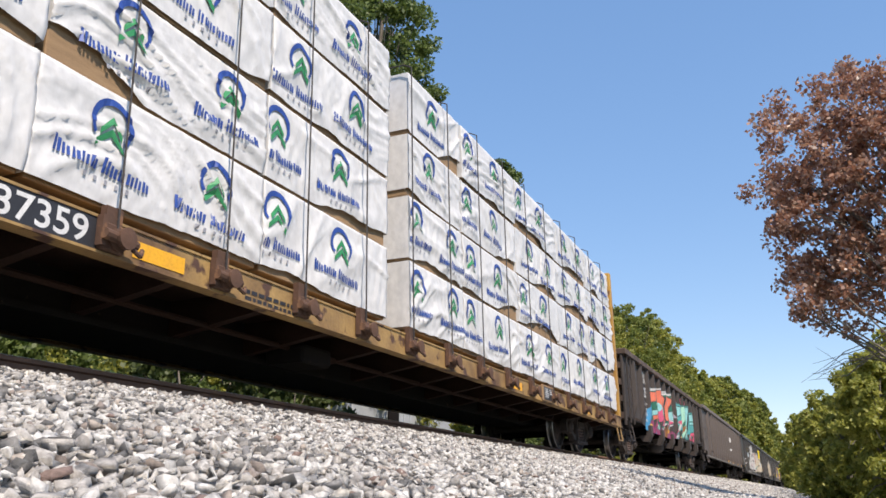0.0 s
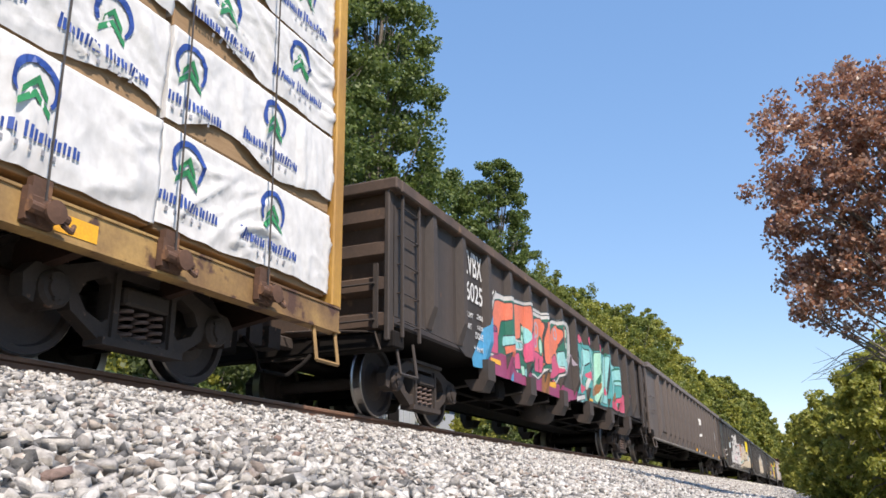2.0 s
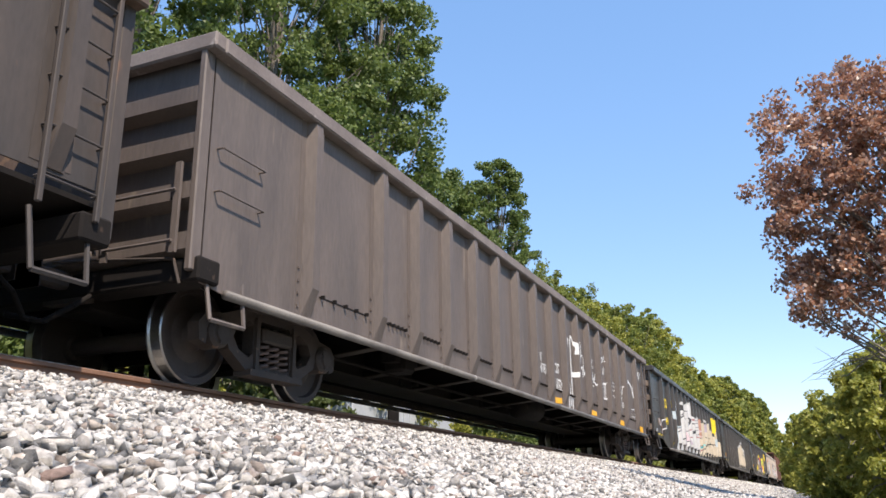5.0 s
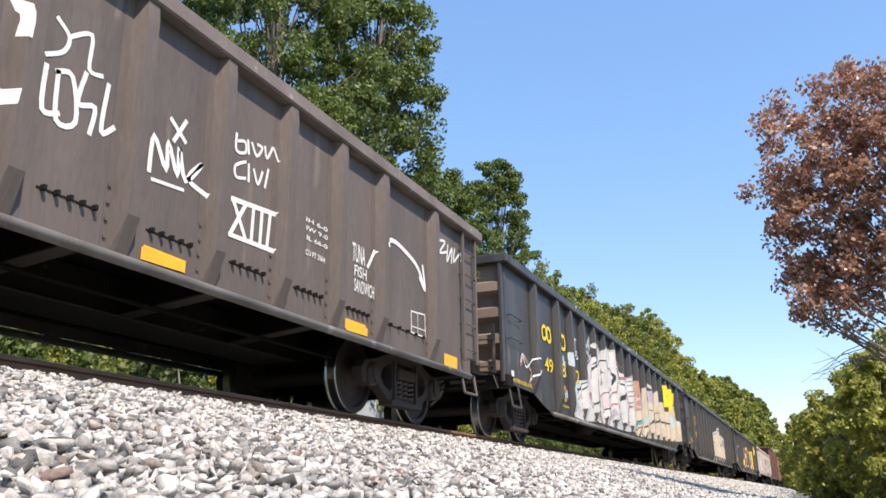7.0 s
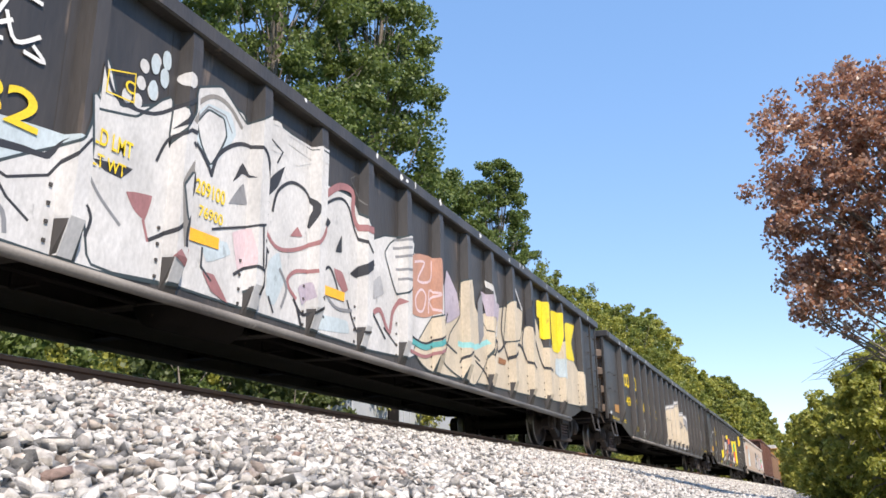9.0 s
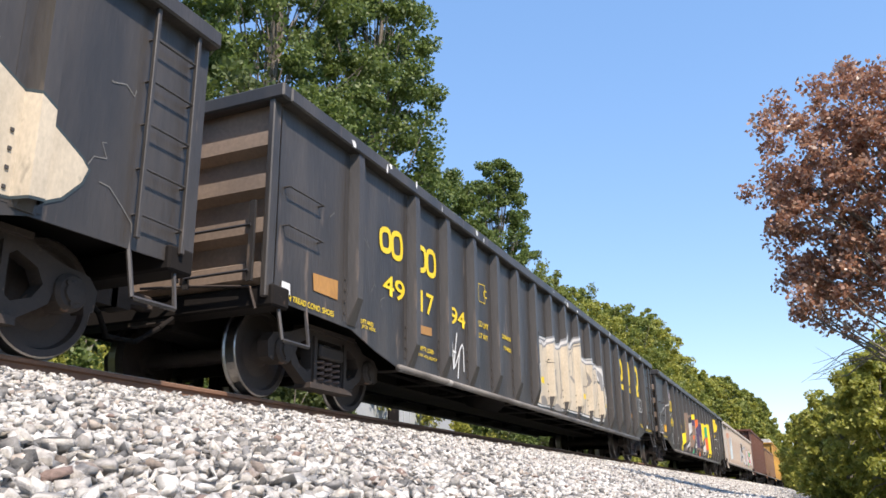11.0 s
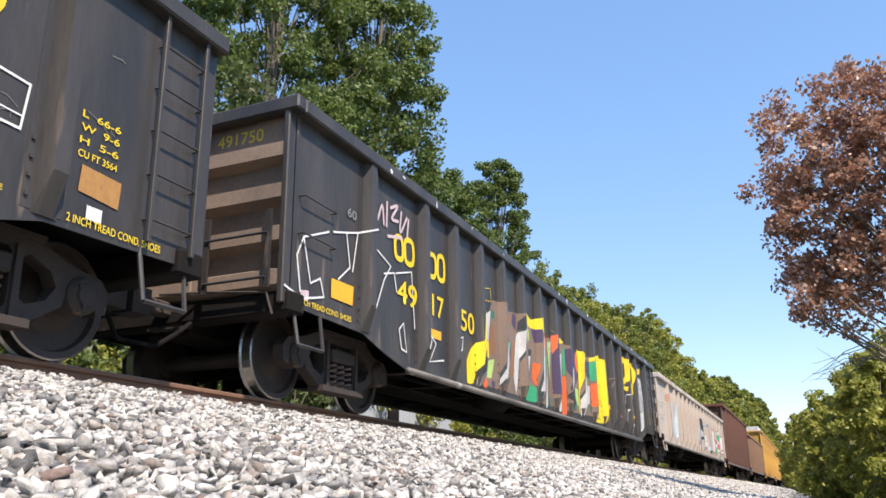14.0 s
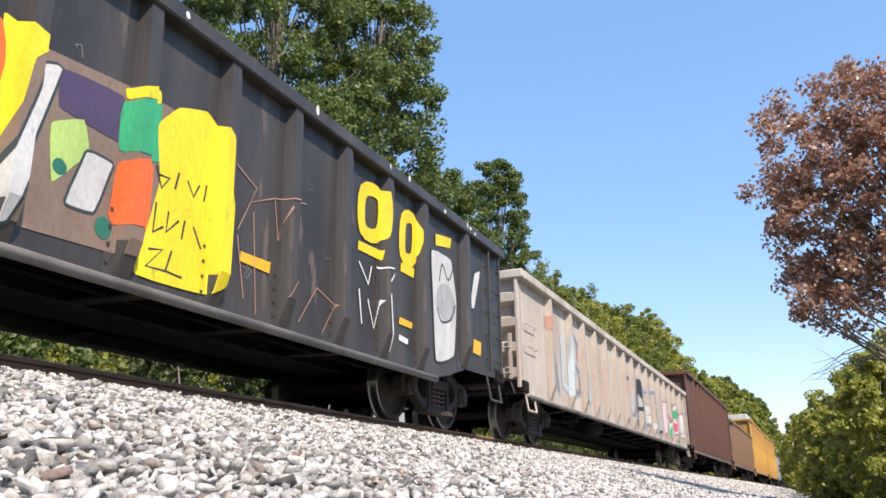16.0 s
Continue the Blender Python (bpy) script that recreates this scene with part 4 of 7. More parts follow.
    P(S_WHITE, 4.36, 2.3, 4.46, 2.28, 5.22, 2.37, 5.47, 2.38, 5.49, 2.29, 6.22, 2.31, 6.56, 2.37, 6.62, 2.21, 6.84, 2.36, 7.25, 2.4, 7.56, 2.48, 8.08, 2.53, 7.94, 1.69, 7.44, 1.57, 7.33, 1.34, 6.96, 1.09, 6.66, 1.34, 6.49, 1.25, 6.22, 1.25, 5.8, 1.05, 5.56, 1.09, 5.35, 1.08, 5.19, 1.1, 4.86, 0.81, 4.69, 0.99, 4.46, 1.12, 4.42, 1.65)
    P(S_GREEN, 4.36, 2.27, 4.45, 2.24, 5.22, 2.31, 5.45, 2.32, 5.47, 2.23, 6.21, 2.24, 6.53, 2.29, 6.59, 2.14, 6.85, 2.3, 7.23, 2.32, 7.54, 2.4, 8.01, 2.45, 7.9, 1.72, 7.42, 1.62, 7.3, 1.37, 6.95, 1.14, 6.66, 1.39, 6.49, 1.29, 6.21, 1.3, 5.8, 1.08, 5.56, 1.13, 5.35, 1.11, 5.19, 1.14, 4.86, 0.84, 4.71, 1.01, 4.49, 1.15, 4.44, 1.66)
    P(S_MAGENTA, 4.5, 1.02, 4.83, 1.03, 5.36, 1.05, 5.69, 1.04, 5.98, 1.02, 6.51, 1.01, 7.12, 1.02, 8.02, 1.05, 7.93, 0.89, 7.76, 0.7, 7.38, 0.93, 6.9, 0.87, 6.47, 0.81, 5.71, 0.84, 5.47, 0.82, 5.37, 0.95, 4.78, 0.81, 4.39, 0.76)
    P(S_ORANGE, 4.46, 2.2, 5.22, 2.29, 5.26, 2.22, 5.29, 2.02, 5.13, 1.69, 4.98, 1.92, 4.86, 1.94, 4.85, 1.67, 4.7, 1.62, 4.55, 1.6, 4.48, 1.83)
    P(S_PINK, 5.11, 1.68, 5.31, 1.89, 5.37, 1.45, 5.16, 1.26, 5.03, 1.28, 4.98, 1.44)
    P(S_AQUA, 4.48, 1.79, 4.56, 1.58, 4.94, 1.58, 4.9, 1.47, 4.51, 1.44, 4.46, 1.62)
    P(S_PINK, 4.5, 1.32, 4.74, 1.38, 4.8, 1.11, 4.49, 1.08)
    P(S_AQUA, 5.03, 1.12, 5.26, 1.22, 5.36, 1.06, 5.21, 1.02, 5.02, 1.02)
    P(S_MINT, 4.81, 1.17, 4.99, 1.18, 5.03, 1.03, 4.86, 1.02)
    P(S_ORANGE, 5.69, 2.17, 6.11, 2.24, 6.19, 2.19, 6.21, 1.39, 6.04, 1.2, 5.61, 1.22, 5.63, 1.5, 5.67, 1.88)
    P(S_PINK, 5.66, 1.55, 6.2, 1.52, 6.04, 1.2, 5.6, 1.18)
    P(S_ORANGE, 6.22, 2.19, 6.54, 2.24, 6.51, 1.73, 6.47, 1.47, 6.19, 1.37, 6.19, 1.86)
    P(S_ORANGE, 6.86, 2.19, 7.18, 2.33, 7.29, 2.17, 7.22, 1.88, 7.06, 1.76, 7.08, 1.57, 7.42, 1.57, 7.3, 1.37, 6.81, 1.19, 6.54, 1.16, 6.68, 1.54, 6.6, 1.87)
    P(S_PINK, 6.68, 1.54, 6.98, 1.69, 7.08, 1.54, 7.35, 1.55, 7.26, 1.36, 6.81, 1.2, 6.56, 1.17)
    P(S_ORANGE, 7.33, 2.31, 7.64, 2.39, 7.64, 1.74, 7.42, 1.62)
    P(S_MINT, 6.59, 1.66, 6.73, 1.51, 6.55, 1.4)
    P(S_MINT, 7.74, 2.32, 7.94, 2.36, 7.9, 2.18, 7.74, 2.15)
    P(S_MINT, 7.71, 2.05, 7.91, 2.07, 7.89, 1.94, 7.69, 1.9)
    P(S_AQUA, 7.11, 1.7, 7.27, 1.79, 7.33, 1.65, 7.69, 1.65, 7.89, 1.68, 7.85, 1.49, 7.43, 1.41, 7.16, 1.53)
    P(S_BLUE, 7.42, 1.54, 7.79, 1.61, 7.78, 1.51, 7.45, 1.46)
    oval(car, side, half, S_LILAC, 5.8, 1.98, 0.12, 0.15)
    oval(car, side, half, S_ORANGE, 5.8, 1.98, 0.08, 0.1)
    oval(car, side, half, S_LILAC, 5.72, 1.74, 0.09, 0.12)
    oval(car, side, half, S_PINK, 5.72, 1.74, 0.06, 0.08)
    oval(car, side, half, S_GREEN, 6.02, 1.7, 0.15, 0.2)
    oval(car, side, half, S_MINT, 6.03, 1.7, 0.09, 0.14)
    oval(car, side, half, S_LILAC, 7.05, 2.11, 0.14, 0.13)
    oval(car, side, half, S_ORANGE, 7.05, 2.11, 0.09, 0.08)
    oval(car, side, half, S_MINT, 4.96, 1.84, 0.05, 0.06)
    oval(car, side, half, S_MINT, 4.92, 1.67, 0.05, 0.06)
    oval(car, side, half, S_MINT, 5.54, 2.1, 0.05, 0.07)
    oval(car, side, half, S_MINT, 5.51, 1.59, 0.05, 0.07)
    oval(car, side, half, S_AQUA, 5.09, 1.75, 0.08, 0.16)
    S(S_INK, 0.02, 5.84, 1.44, 5.83, 1.18)
    S(S_INK, 0.02, 5.88, 1.45, 5.9, 1.26)
    S(S_INK, 0.02, 6.4, 2.16, 6.41, 1.79)
    S(S_INK, 0.02, 6.46, 2.17, 6.48, 1.8)
    S(S_INK, 0.022, 4.71, 1.59, 4.87, 1.39, 5.02, 1.32)
    S(S_WHITE, 0.03, 4.47, 1.83, 4.56, 1.59, 4.94, 1.6, 4.91, 1.47, 4.51, 1.42)
    S(S_WHITE, 0.03, 7.1, 1.72, 7.16, 1.53, 7.43, 1.4, 7.86, 1.49)
    P(S_RUSTO, 6.03, 1.15, 6.49, 1.23, 6.47, 0.81, 5.92, 0.62, 5.96, 0.78)
    P(M_REFL, 6.51, 1.09, 6.95, 1.14, 6.96, 1.05, 6.51, 1.01)
    S(S_WHITE, 0.035, 7.9, 1.71, 7.99, 1.91, 8.06, 1.7)
    S(S_LILAC, 0.04, 7.8, 1.41, 8.18, 1.86, 8.3, 1.66)
    P(S_TEAL, 8.43, 1.04, 8.56, 2.26, 9.16, 2.38, 9.44, 2.19, 9.82, 2.33, 10.24, 2.24, 10.81, 2.38, 11.19, 2.31, 11.6, 2.37, 12.04, 2.23, 13.01, 2.14, 12.91, 1.67, 13.16, 1.34, 12.34, 1.13, 11.22, 1.05, 9.9, 1.05, 9.03, 0.99)
    P(S_AQUA, 8.55, 1.26, 8.69, 2.13, 9.31, 2.18, 9.47, 2.03, 9.22, 1.62, 8.77, 1.27)
    P(S_TEAL, 8.81, 1.53, 8.9, 1.93, 9.19, 1.96, 9.01, 1.63)
    oval(car, side, half, S_AQUA, 9.87, 2.11, 0.21, 0.23)
    P(S_MINT, 10.01, 1.11, 10.3, 2.23, 10.82, 2.28, 10.57, 1.06)
    P(S_AQUA, 10.6, 1.15, 10.68, 2.14, 10.84, 2.26, 11.1, 1.77, 11.22, 2.25, 11.49, 2.33, 11.41, 1.13, 11.04, 1.12)
    P(S_AQUA, 11.67, 2.26, 12.34, 2.18, 13.01, 1.99, 12.83, 1.65, 12.34, 1.75, 12.18, 1.34, 11.61, 1.17)
    P(S_AQUA, 8.47, 1.05, 8.86, 1.1, 9.18, 1.06, 9.03, 0.95, 8.51, 0.96)
    oval(car, side, half, S_HOT, 9.1, 2.32, 0.11, 0.1)
    oval(car, side, half, S_HOT, 9.6, 2.3, 0.09, 0.08)
    oval(car, side, half, S_HOT, 10.74, 2.34, 0.17, 0.1)
    oval(car, side, half, S_HOT, 9.1, 1.27, 0.18, 0.06)
    oval(car, side, half, S_HOT, 10.93, 1.78, 0.1, 0.08)
    oval(car, side, half, S_HOT, 11.24, 1.39, 0.16, 0.06)
    oval(car, side, half, S_HOT, 12.04, 2.3, 0.1, 0.09)
    oval(car, side, half, S_HOT, 12.82, 2.16, 0.16, 0.09)
    oval(car, side, half, S_HOT, 13.04, 1.79, 0.12, 0.09)
    P(S_HOT, 11.89, 1.11, 12.82, 1.51, 13.46, 1.57, 13.41, 1.07, 12.34, 1.06)
    P(S_RUSTO, 9.96, 1.34, 10.44, 1.54, 10.4, 1.27, 9.93, 1.17)
    P(S_RUSTO, 11.92, 1.24, 12.43, 1.56, 12.4, 1.35, 11.98, 1.2)
    P(M_REFL, 9.45, 1.1, 9.93, 1.1, 9.93, 1.02, 9.46, 1.0)
    P(S_TEAL, 8.42, 1.88, 8.64, 2.22, 9.17, 2.24, 9.22, 1.75, 8.87, 1.95, 8.62, 1.73)
    P(S_WHITE, 8.48, 1.02, 9.2, 1.13, 9.23, 1.04, 8.49, 0.93)
    S(S_GREEN, 0.045, 8.43, 1.57, 8.6, 1.72, 8.83, 1.7, 9.12, 1.39, 8.83, 1.32, 8.49, 1.45)
    S(S_GREEN, 0.045, 9.29, 1.22, 9.49, 1.87, 9.64, 1.74, 9.52, 1.21)
    S(S_GREEN, 0.045, 10.08, 1.13, 10.06, 1.9, 10.34, 2.31)
    S(S_GREEN, 0.045, 10.39, 1.51, 10.57, 2.02, 10.86, 1.56)
    S(S_GREEN, 0.045, 10.9, 1.14, 11.2, 1.58, 11.44, 2.37)
    S(S_GREEN, 0.045, 11.6, 1.33, 11.97, 1.95, 12.55, 2.14)
    S(S_GREEN, 0.045, 9.58, 1.16, 9.84, 1.53, 10.04, 1.5)
    S(S_GREEN, 0.045, 12.0, 1.34, 12.31, 1.8, 12.92, 1.78)
    S(S_GREEN, 0.045, 10.46, 2.31, 10.79, 2.31, 11.32, 2.47)
    S(S_GREEN, 0.045, 8.56, 2.14, 8.83, 2.27, 9.19, 2.26)
    S(S_WHITE, 0.03, 8.9, 1.26, 9.09, 1.73, 9.17, 2.1)
    S(S_WHITE, 0.03, 10.07, 2.09, 10.06, 1.22)
    S(S_WHITE, 0.03, 11.34, 2.21, 11.24, 1.52)
    S(S_WHITE, 0.03, 9.4, 1.73, 9.33, 1.27)
    S(S_WHITE, 0.03, 10.64, 1.3, 10.96, 1.34)
    oval(car, side, half, S_HOT, 8.98, 2.34, 0.11, 0.1)
    oval(car, side, half, S_HOT, 9.48, 2.36, 0.11, 0.1)
    oval(car, side, half, S_HOT, 10.58, 2.36, 0.11, 0.1)
    oval(car, side, half, S_HOT, 9.44, 1.57, 0.11, 0.1)
    oval(car, side, half, S_HOT, 11.22, 1.42, 0.11, 0.1)
    oval(car, side, half, S_HOT, 12.03, 2.35, 0.11, 0.1)
    oval(car, side, half, S_HOT, 12.06, 1.18, 0.11, 0.1)
    oval(car, side, half, S_HOT, 8.98, 1.24, 0.11, 0.1)
    S(S_HOT, 0.02, 13.85, 2.04, 14.27, 2.18, 13.74, 1.78, 14.26, 1.97, 13.63, 1.52, 14.14, 1.7, 13.82, 1.37)
    words(car, side, half, 'ZVBX', 2.17, 2.23, 1.08, 0.38, M_WHITE)
    words(car, side, half, '16025', 2.19, 1.83, 1.01, 0.3, M_WHITE)
    words(car, side, half, '224000', 2.74, 1.6, 0.36, 0.08, M_WHITE)
    words(car, side, half, 'LD LMT', 2.19, 1.57, 0.4, 0.08, M_WHITE)
    words(car, side, half, 'LT WT', 2.19, 1.39, 0.34, 0.09, M_WHITE)
    words(car, side, half, '62000', 2.76, 1.44, 0.34, 0.07, M_WHITE)
    words(car, side, half, 'DONE', 2.68, 1.29, 0.36, 0.1, M_WHITE)
    words(car, side, half, '+ H.M', 2.60, 1.10, 0.38, 0.08, M_WHITE)
    S(M_WHITE, 0.025, 3.38, 2.05, 3.54, 2.23, 3.49, 2.06, 3.63, 2.23)


def chalk_tags(car, side, half):
    def P(mat, *p, name="paint_patch"):
        poly(car, side, half, mat, p, name)

    def S(mat, w, *p, name="paint_line"):
        line(car, side, half, mat, w, p, name)

    words(car, side, half, 'MANY', 9.44, 1.43, 0.28, 0.17, M_WHITE)
    words(car, side, half, 'HATERS', 9.57, 1.22, 0.39, 0.18, M_WHITE)
    words(car, side, half, 'MOST', 10.48, 1.33, 0.39, 0.2, M_WHITE)
    words(car, side, half, 'HATED!!', 10.54, 0.99, 0.59, 0.24, M_WHITE)
    S(M_WHITE, 0.06, 11.46, 1.72, 11.46, 2.07, 11.6, 2.18, 11.53, 0.69)
    S(M_WHITE, 0.06, 11.67, 2.18, 11.57, 1.71, 11.69, 0.8)
    S(M_WHITE, 0.06, 12.1, 1.93, 12.08, 2.13, 11.83, 2.17, 11.81, 0.73)
    P(M_WHITE, 11.85, 1.51, 12.11, 1.53, 12.1, 1.42, 11.86, 1.4)
    S(M_WHITE, 0.035, 12.39, 2.24, 12.5, 2.15, 12.47, 2.02, 12.34, 1.93)
    S(M_WHITE, 0.035, 12.5, 2.15, 12.69, 2.27, 12.7, 2.0, 12.82, 2.0)
    S(M_WHITE, 0.04, 12.35, 1.85, 12.36, 1.53, 12.49, 1.55)
    S(M_WHITE, 0.04, 12.45, 1.85, 12.48, 1.5, 12.64, 1.55, 12.57, 1.87, 12.44, 1.85)
    S(M_WHITE, 0.04, 12.68, 1.95, 12.64, 1.7, 12.79, 1.73, 12.77, 1.52)
    S(M_WHITE, 0.04, 12.89, 1.96, 12.87, 1.58, 12.98, 1.65)
    S(M_WHITE, 0.04, 13.56, 1.98, 13.74, 1.85)
    S(M_WHITE, 0.04, 13.73, 2.03, 13.61, 1.81)
    S(M_WHITE, 0.045, 13.37, 1.46, 13.39, 1.76, 13.55, 1.53, 13.55, 1.77, 13.68, 1.53, 13.68, 1.78, 13.78, 1.52, 13.97, 1.74, 13.81, 1.55, 14.04, 1.48)
    S(M_WHITE, 0.03, 13.41, 1.4, 13.76, 1.43)
    P(M_WHITE, 14.37, 1.59, 15.06, 1.65, 15.04, 1.6, 14.37, 1.54)
    P(M_WHITE, 14.36, 1.25, 15.06, 1.28, 15.04, 1.23, 14.37, 1.21)
    S(M_WHITE, 0.045, 14.41, 1.55, 14.6, 1.26)
    S(M_WHITE, 0.045, 14.58, 1.57, 14.4, 1.26)
    S(M_WHITE, 0.045, 14.7, 1.59, 14.69, 1.26)
    S(M_WHITE, 0.045, 14.83, 1.61, 14.82, 1.27)
    S(M_WHITE, 0.045, 14.96, 1.62, 14.93, 1.27)
    S(M_WHITE, 0.03, 14.39, 2.2, 14.4, 2.04, 14.53, 2.07, 14.52, 2.17, 14.42, 2.14)
    S(M_WHITE, 0.03, 14.56, 2.2, 14.58, 2.08)
    S(M_WHITE, 0.03, 14.62, 2.2, 14.7, 2.1, 14.78, 2.21, 14.71, 2.22)
    S(M_WHITE, 0.03, 14.82, 2.24, 14.86, 2.14, 14.94, 2.28)
    S(M_WHITE, 0.03, 14.96, 2.28, 15.04, 2.18)
    S(M_WHITE, 0.03, 14.54, 1.98, 14.4, 1.89, 14.42, 1.79, 14.55, 1.82)
    S(M_WHITE, 0.03, 14.59, 1.97, 14.6, 1.81)
    S(M_WHITE, 0.03, 14.67, 1.95, 14.74, 1.83, 14.8, 1.97)
    S(M_WHITE, 0.03, 14.89, 2.03, 14.85, 1.84)
    words(car, side, half, 'CU FT 3564', 15.58, 1.37, 0.37, 0.06, M_WHITE)
    words(car, side, half, 'IW 9-0', 15.58, 1.63, 0.41, 0.05, M_WHITE)
    words(car, side, half, 'IL 66-0', 15.59, 1.53, 0.4, 0.05, M_WHITE)
    words(car, side, half, 'IH 6-0', 15.57, 1.72, 0.41, 0.05, M_WHITE)
    words(car, side, half, 'TUNA', 16.52, 1.55, 0.29, 0.22, M_WHITE)
    words(car, side, half, 'FISH', 16.57, 1.39, 0.28, 0.13, M_WHITE)
    words(car, side, half, 'SANDWICH', 16.57, 1.21, 0.52, 0.15, M_WHITE)
    S(M_WHITE, 0.05, 16.88, 1.57, 17.03, 1.79)
    S(M_WHITE, 0.06, 17.2, 1.91, 17.48, 2.06, 17.88, 2.01, 18.22, 1.89, 18.43, 1.65)
    S(M_WHITE, 0.05, 18.28, 1.77, 18.44, 1.64, 18.37, 1.95)
    S(M_WHITE, 0.02, 18.02, 1.27, 18.43, 1.3, 18.45, 1.0, 18.03, 1.0, 18.02, 1.27)
    S(M_WHITE, 0.012, 18.21, 1.29, 18.22, 1.0)
    S(M_WHITE, 0.012, 18.04, 1.08, 18.45, 1.09)
    S(M_WHITE, 0.035, 18.95, 2.48, 19.13, 2.5, 18.94, 2.3, 19.19, 2.37)
    S(M_WHITE, 0.035, 19.23, 2.48, 19.2, 2.23, 19.38, 2.48, 19.35, 2.25)
    S(M_WHITE, 0.035, 19.48, 2.49, 19.44, 2.29, 19.69, 2.48, 19.73, 2.37)
    P(M_REFL, 10.48, 0.84, 10.96, 0.87, 10.97, 0.76, 10.49, 0.73)
    P(M_REFL, 19.05, 0.89, 19.51, 0.89, 19.5, 0.7, 19.05, 0.72)
    P(M_REFL, 16.42, 0.84, 16.89, 0.84, 16.89, 0.75, 16.42, 0.74)
    P(M_REFL, 13.37, 0.84, 13.84, 0.85, 13.84, 0.75, 13.37, 0.74)
    P(M_REFL, 16.39, 0.87, 16.85, 0.87, 16.82, 0.76, 16.39, 0.76)
    P(M_REFL, 13.39, 0.86, 13.86, 0.85, 13.86, 0.75, 13.38, 0.76)


def silver_mural(car, side, half):
    def P(mat, *p, name="paint_patch"):
        poly(car, side, half, mat, p, name)

    def S(mat, w, *p, name="paint_line"):
        line(car, side, half, mat, w, p, name)

    P(S_HAZE, 4.08, 0.81, 4.07, 1.28, 5.16, 1.44, 5.17, 1.29, 4.62, 0.86, 4.14, 0.57)
    P(S_WHITE, 4.08, 0.62, 4.6, 1.04, 5.16, 1.39, 5.22, 1.82, 5.34, 2.19, 5.5, 1.82, 6.1, 2.13, 6.22, 1.82, 6.4, 2.42, 6.98, 2.44, 7.11, 2.1, 7.16, 0.7, 5.39, 0.55, 4.14, 0.59)
    P(S_WHITE, 5.16, 1.79, 5.25, 1.71, 5.69, 1.82, 6.04, 2.19, 6.04, 1.69, 6.22, 2.08, 6.21, 2.32, 6.64, 2.56, 7.02, 2.33, 7.25, 2.52, 7.62, 2.56, 8.03, 2.53, 8.39, 2.52, 8.41, 2.24, 9.0, 2.29, 9.34, 1.86, 9.79, 2.06, 10.43, 2.2, 10.71, 2.01, 11.31, 1.82, 11.31, 1.0, 10.46, 0.66, 9.4, 0.61, 8.03, 0.62, 6.19, 0.63, 5.36, 0.56)
    oval(car, side, half, S_WHITE, 5.71, 2.29, 0.05, 0.06)
    oval(car, side, half, S_WHITE, 5.83, 2.4, 0.05, 0.06)
    oval(car, side, half, S_WHITE, 5.69, 2.13, 0.05, 0.06)
    oval(car, side, half, S_WHITE, 5.82, 2.11, 0.06, 0.07)
    oval(car, side, half, S_WHITE, 6.13, 2.35, 0.06, 0.07)
    oval(car, side, half, S_WHITE, 5.56, 1.96, 0.05, 0.06)
    oval(car, side, half, S_WHITE, 5.67, 1.97, 0.05, 0.06)
    P(S_CREAM, 10.56, 0.77, 11.17, 1.33, 12.07, 1.5, 12.16, 2.06, 12.62, 2.14, 12.75, 1.63, 14.22, 2.11, 14.6, 1.6, 15.82, 2.23, 16.26, 1.66, 17.74, 2.12, 19.41, 1.26, 19.05, 0.85, 14.06, 0.67, 10.98, 0.58)
    P(S_INK, 4.35, 1.18, 4.92, 1.23, 5.08, 1.41, 4.97, 1.2, 4.43, 1.12)
    P(S_DKRED, 4.28, 0.8, 4.39, 0.9, 4.51, 0.69, 4.27, 0.71)
    S(S_INK, 0.021, 4.45, 1.11, 4.56, 0.98, 4.69, 0.84, 4.86, 0.74)
    S(S_INK, 0.021, 4.52, 1.01, 4.67, 0.97, 4.97, 1.09, 5.19, 1.42)
    S(S_GREY, 0.035, 4.21, 0.83, 4.63, 0.78, 4.71, 0.62)
    S(S_INK, 0.028, 5.22, 0.93, 5.29, 1.0, 5.36, 0.91, 5.33, 0.77)
    S(S_INK, 0.032, 5.24, 1.67, 5.23, 1.99, 5.3, 2.23, 5.36, 2.04, 5.5, 1.89, 5.86, 1.94, 6.19, 2.19)
    P(S_DKRED, 5.64, 1.21, 5.93, 1.27, 5.87, 1.04, 5.75, 1.09)
    S(S_DKRED, 0.027, 5.85, 1.04, 5.91, 0.9)
    P(S_INK, 5.3, 1.35, 5.71, 1.41, 5.59, 1.29, 5.44, 1.29)
    S(S_GREY, 0.028, 5.26, 1.63, 5.25, 1.33, 5.38, 1.12, 5.62, 0.94)
    S(S_INK, 0.032, 6.22, 1.81, 6.37, 1.62, 6.35, 1.39, 6.15, 1.07, 5.93, 0.91)
    oval(car, side, half, S_HAZE, 4.05, 1.8, 0.05, 0.09)
    oval(car, side, half, S_HAZE, 4.08, 1.67, 0.05, 0.09)
    oval(car, side, half, S_HAZE, 3.64, 1.68, 0.05, 0.09)
    oval(car, side, half, S_HAZE, 3.73, 1.58, 0.05, 0.09)
    oval(car, side, half, S_HAZE, 3.68, 0.97, 0.05, 0.09)
    oval(car, side, half, S_HAZE, 3.79, 0.99, 0.05, 0.09)
    oval(car, side, half, S_HAZE, 5.82, 2.36, 0.05, 0.09)
    oval(car, side, half, S_HAZE, 5.94, 2.46, 0.05, 0.09)
    oval(car, side, half, S_HAZE, 5.93, 2.29, 0.05, 0.09)
    oval(car, side, half, S_HAZE, 5.82, 2.13, 0.05, 0.09)
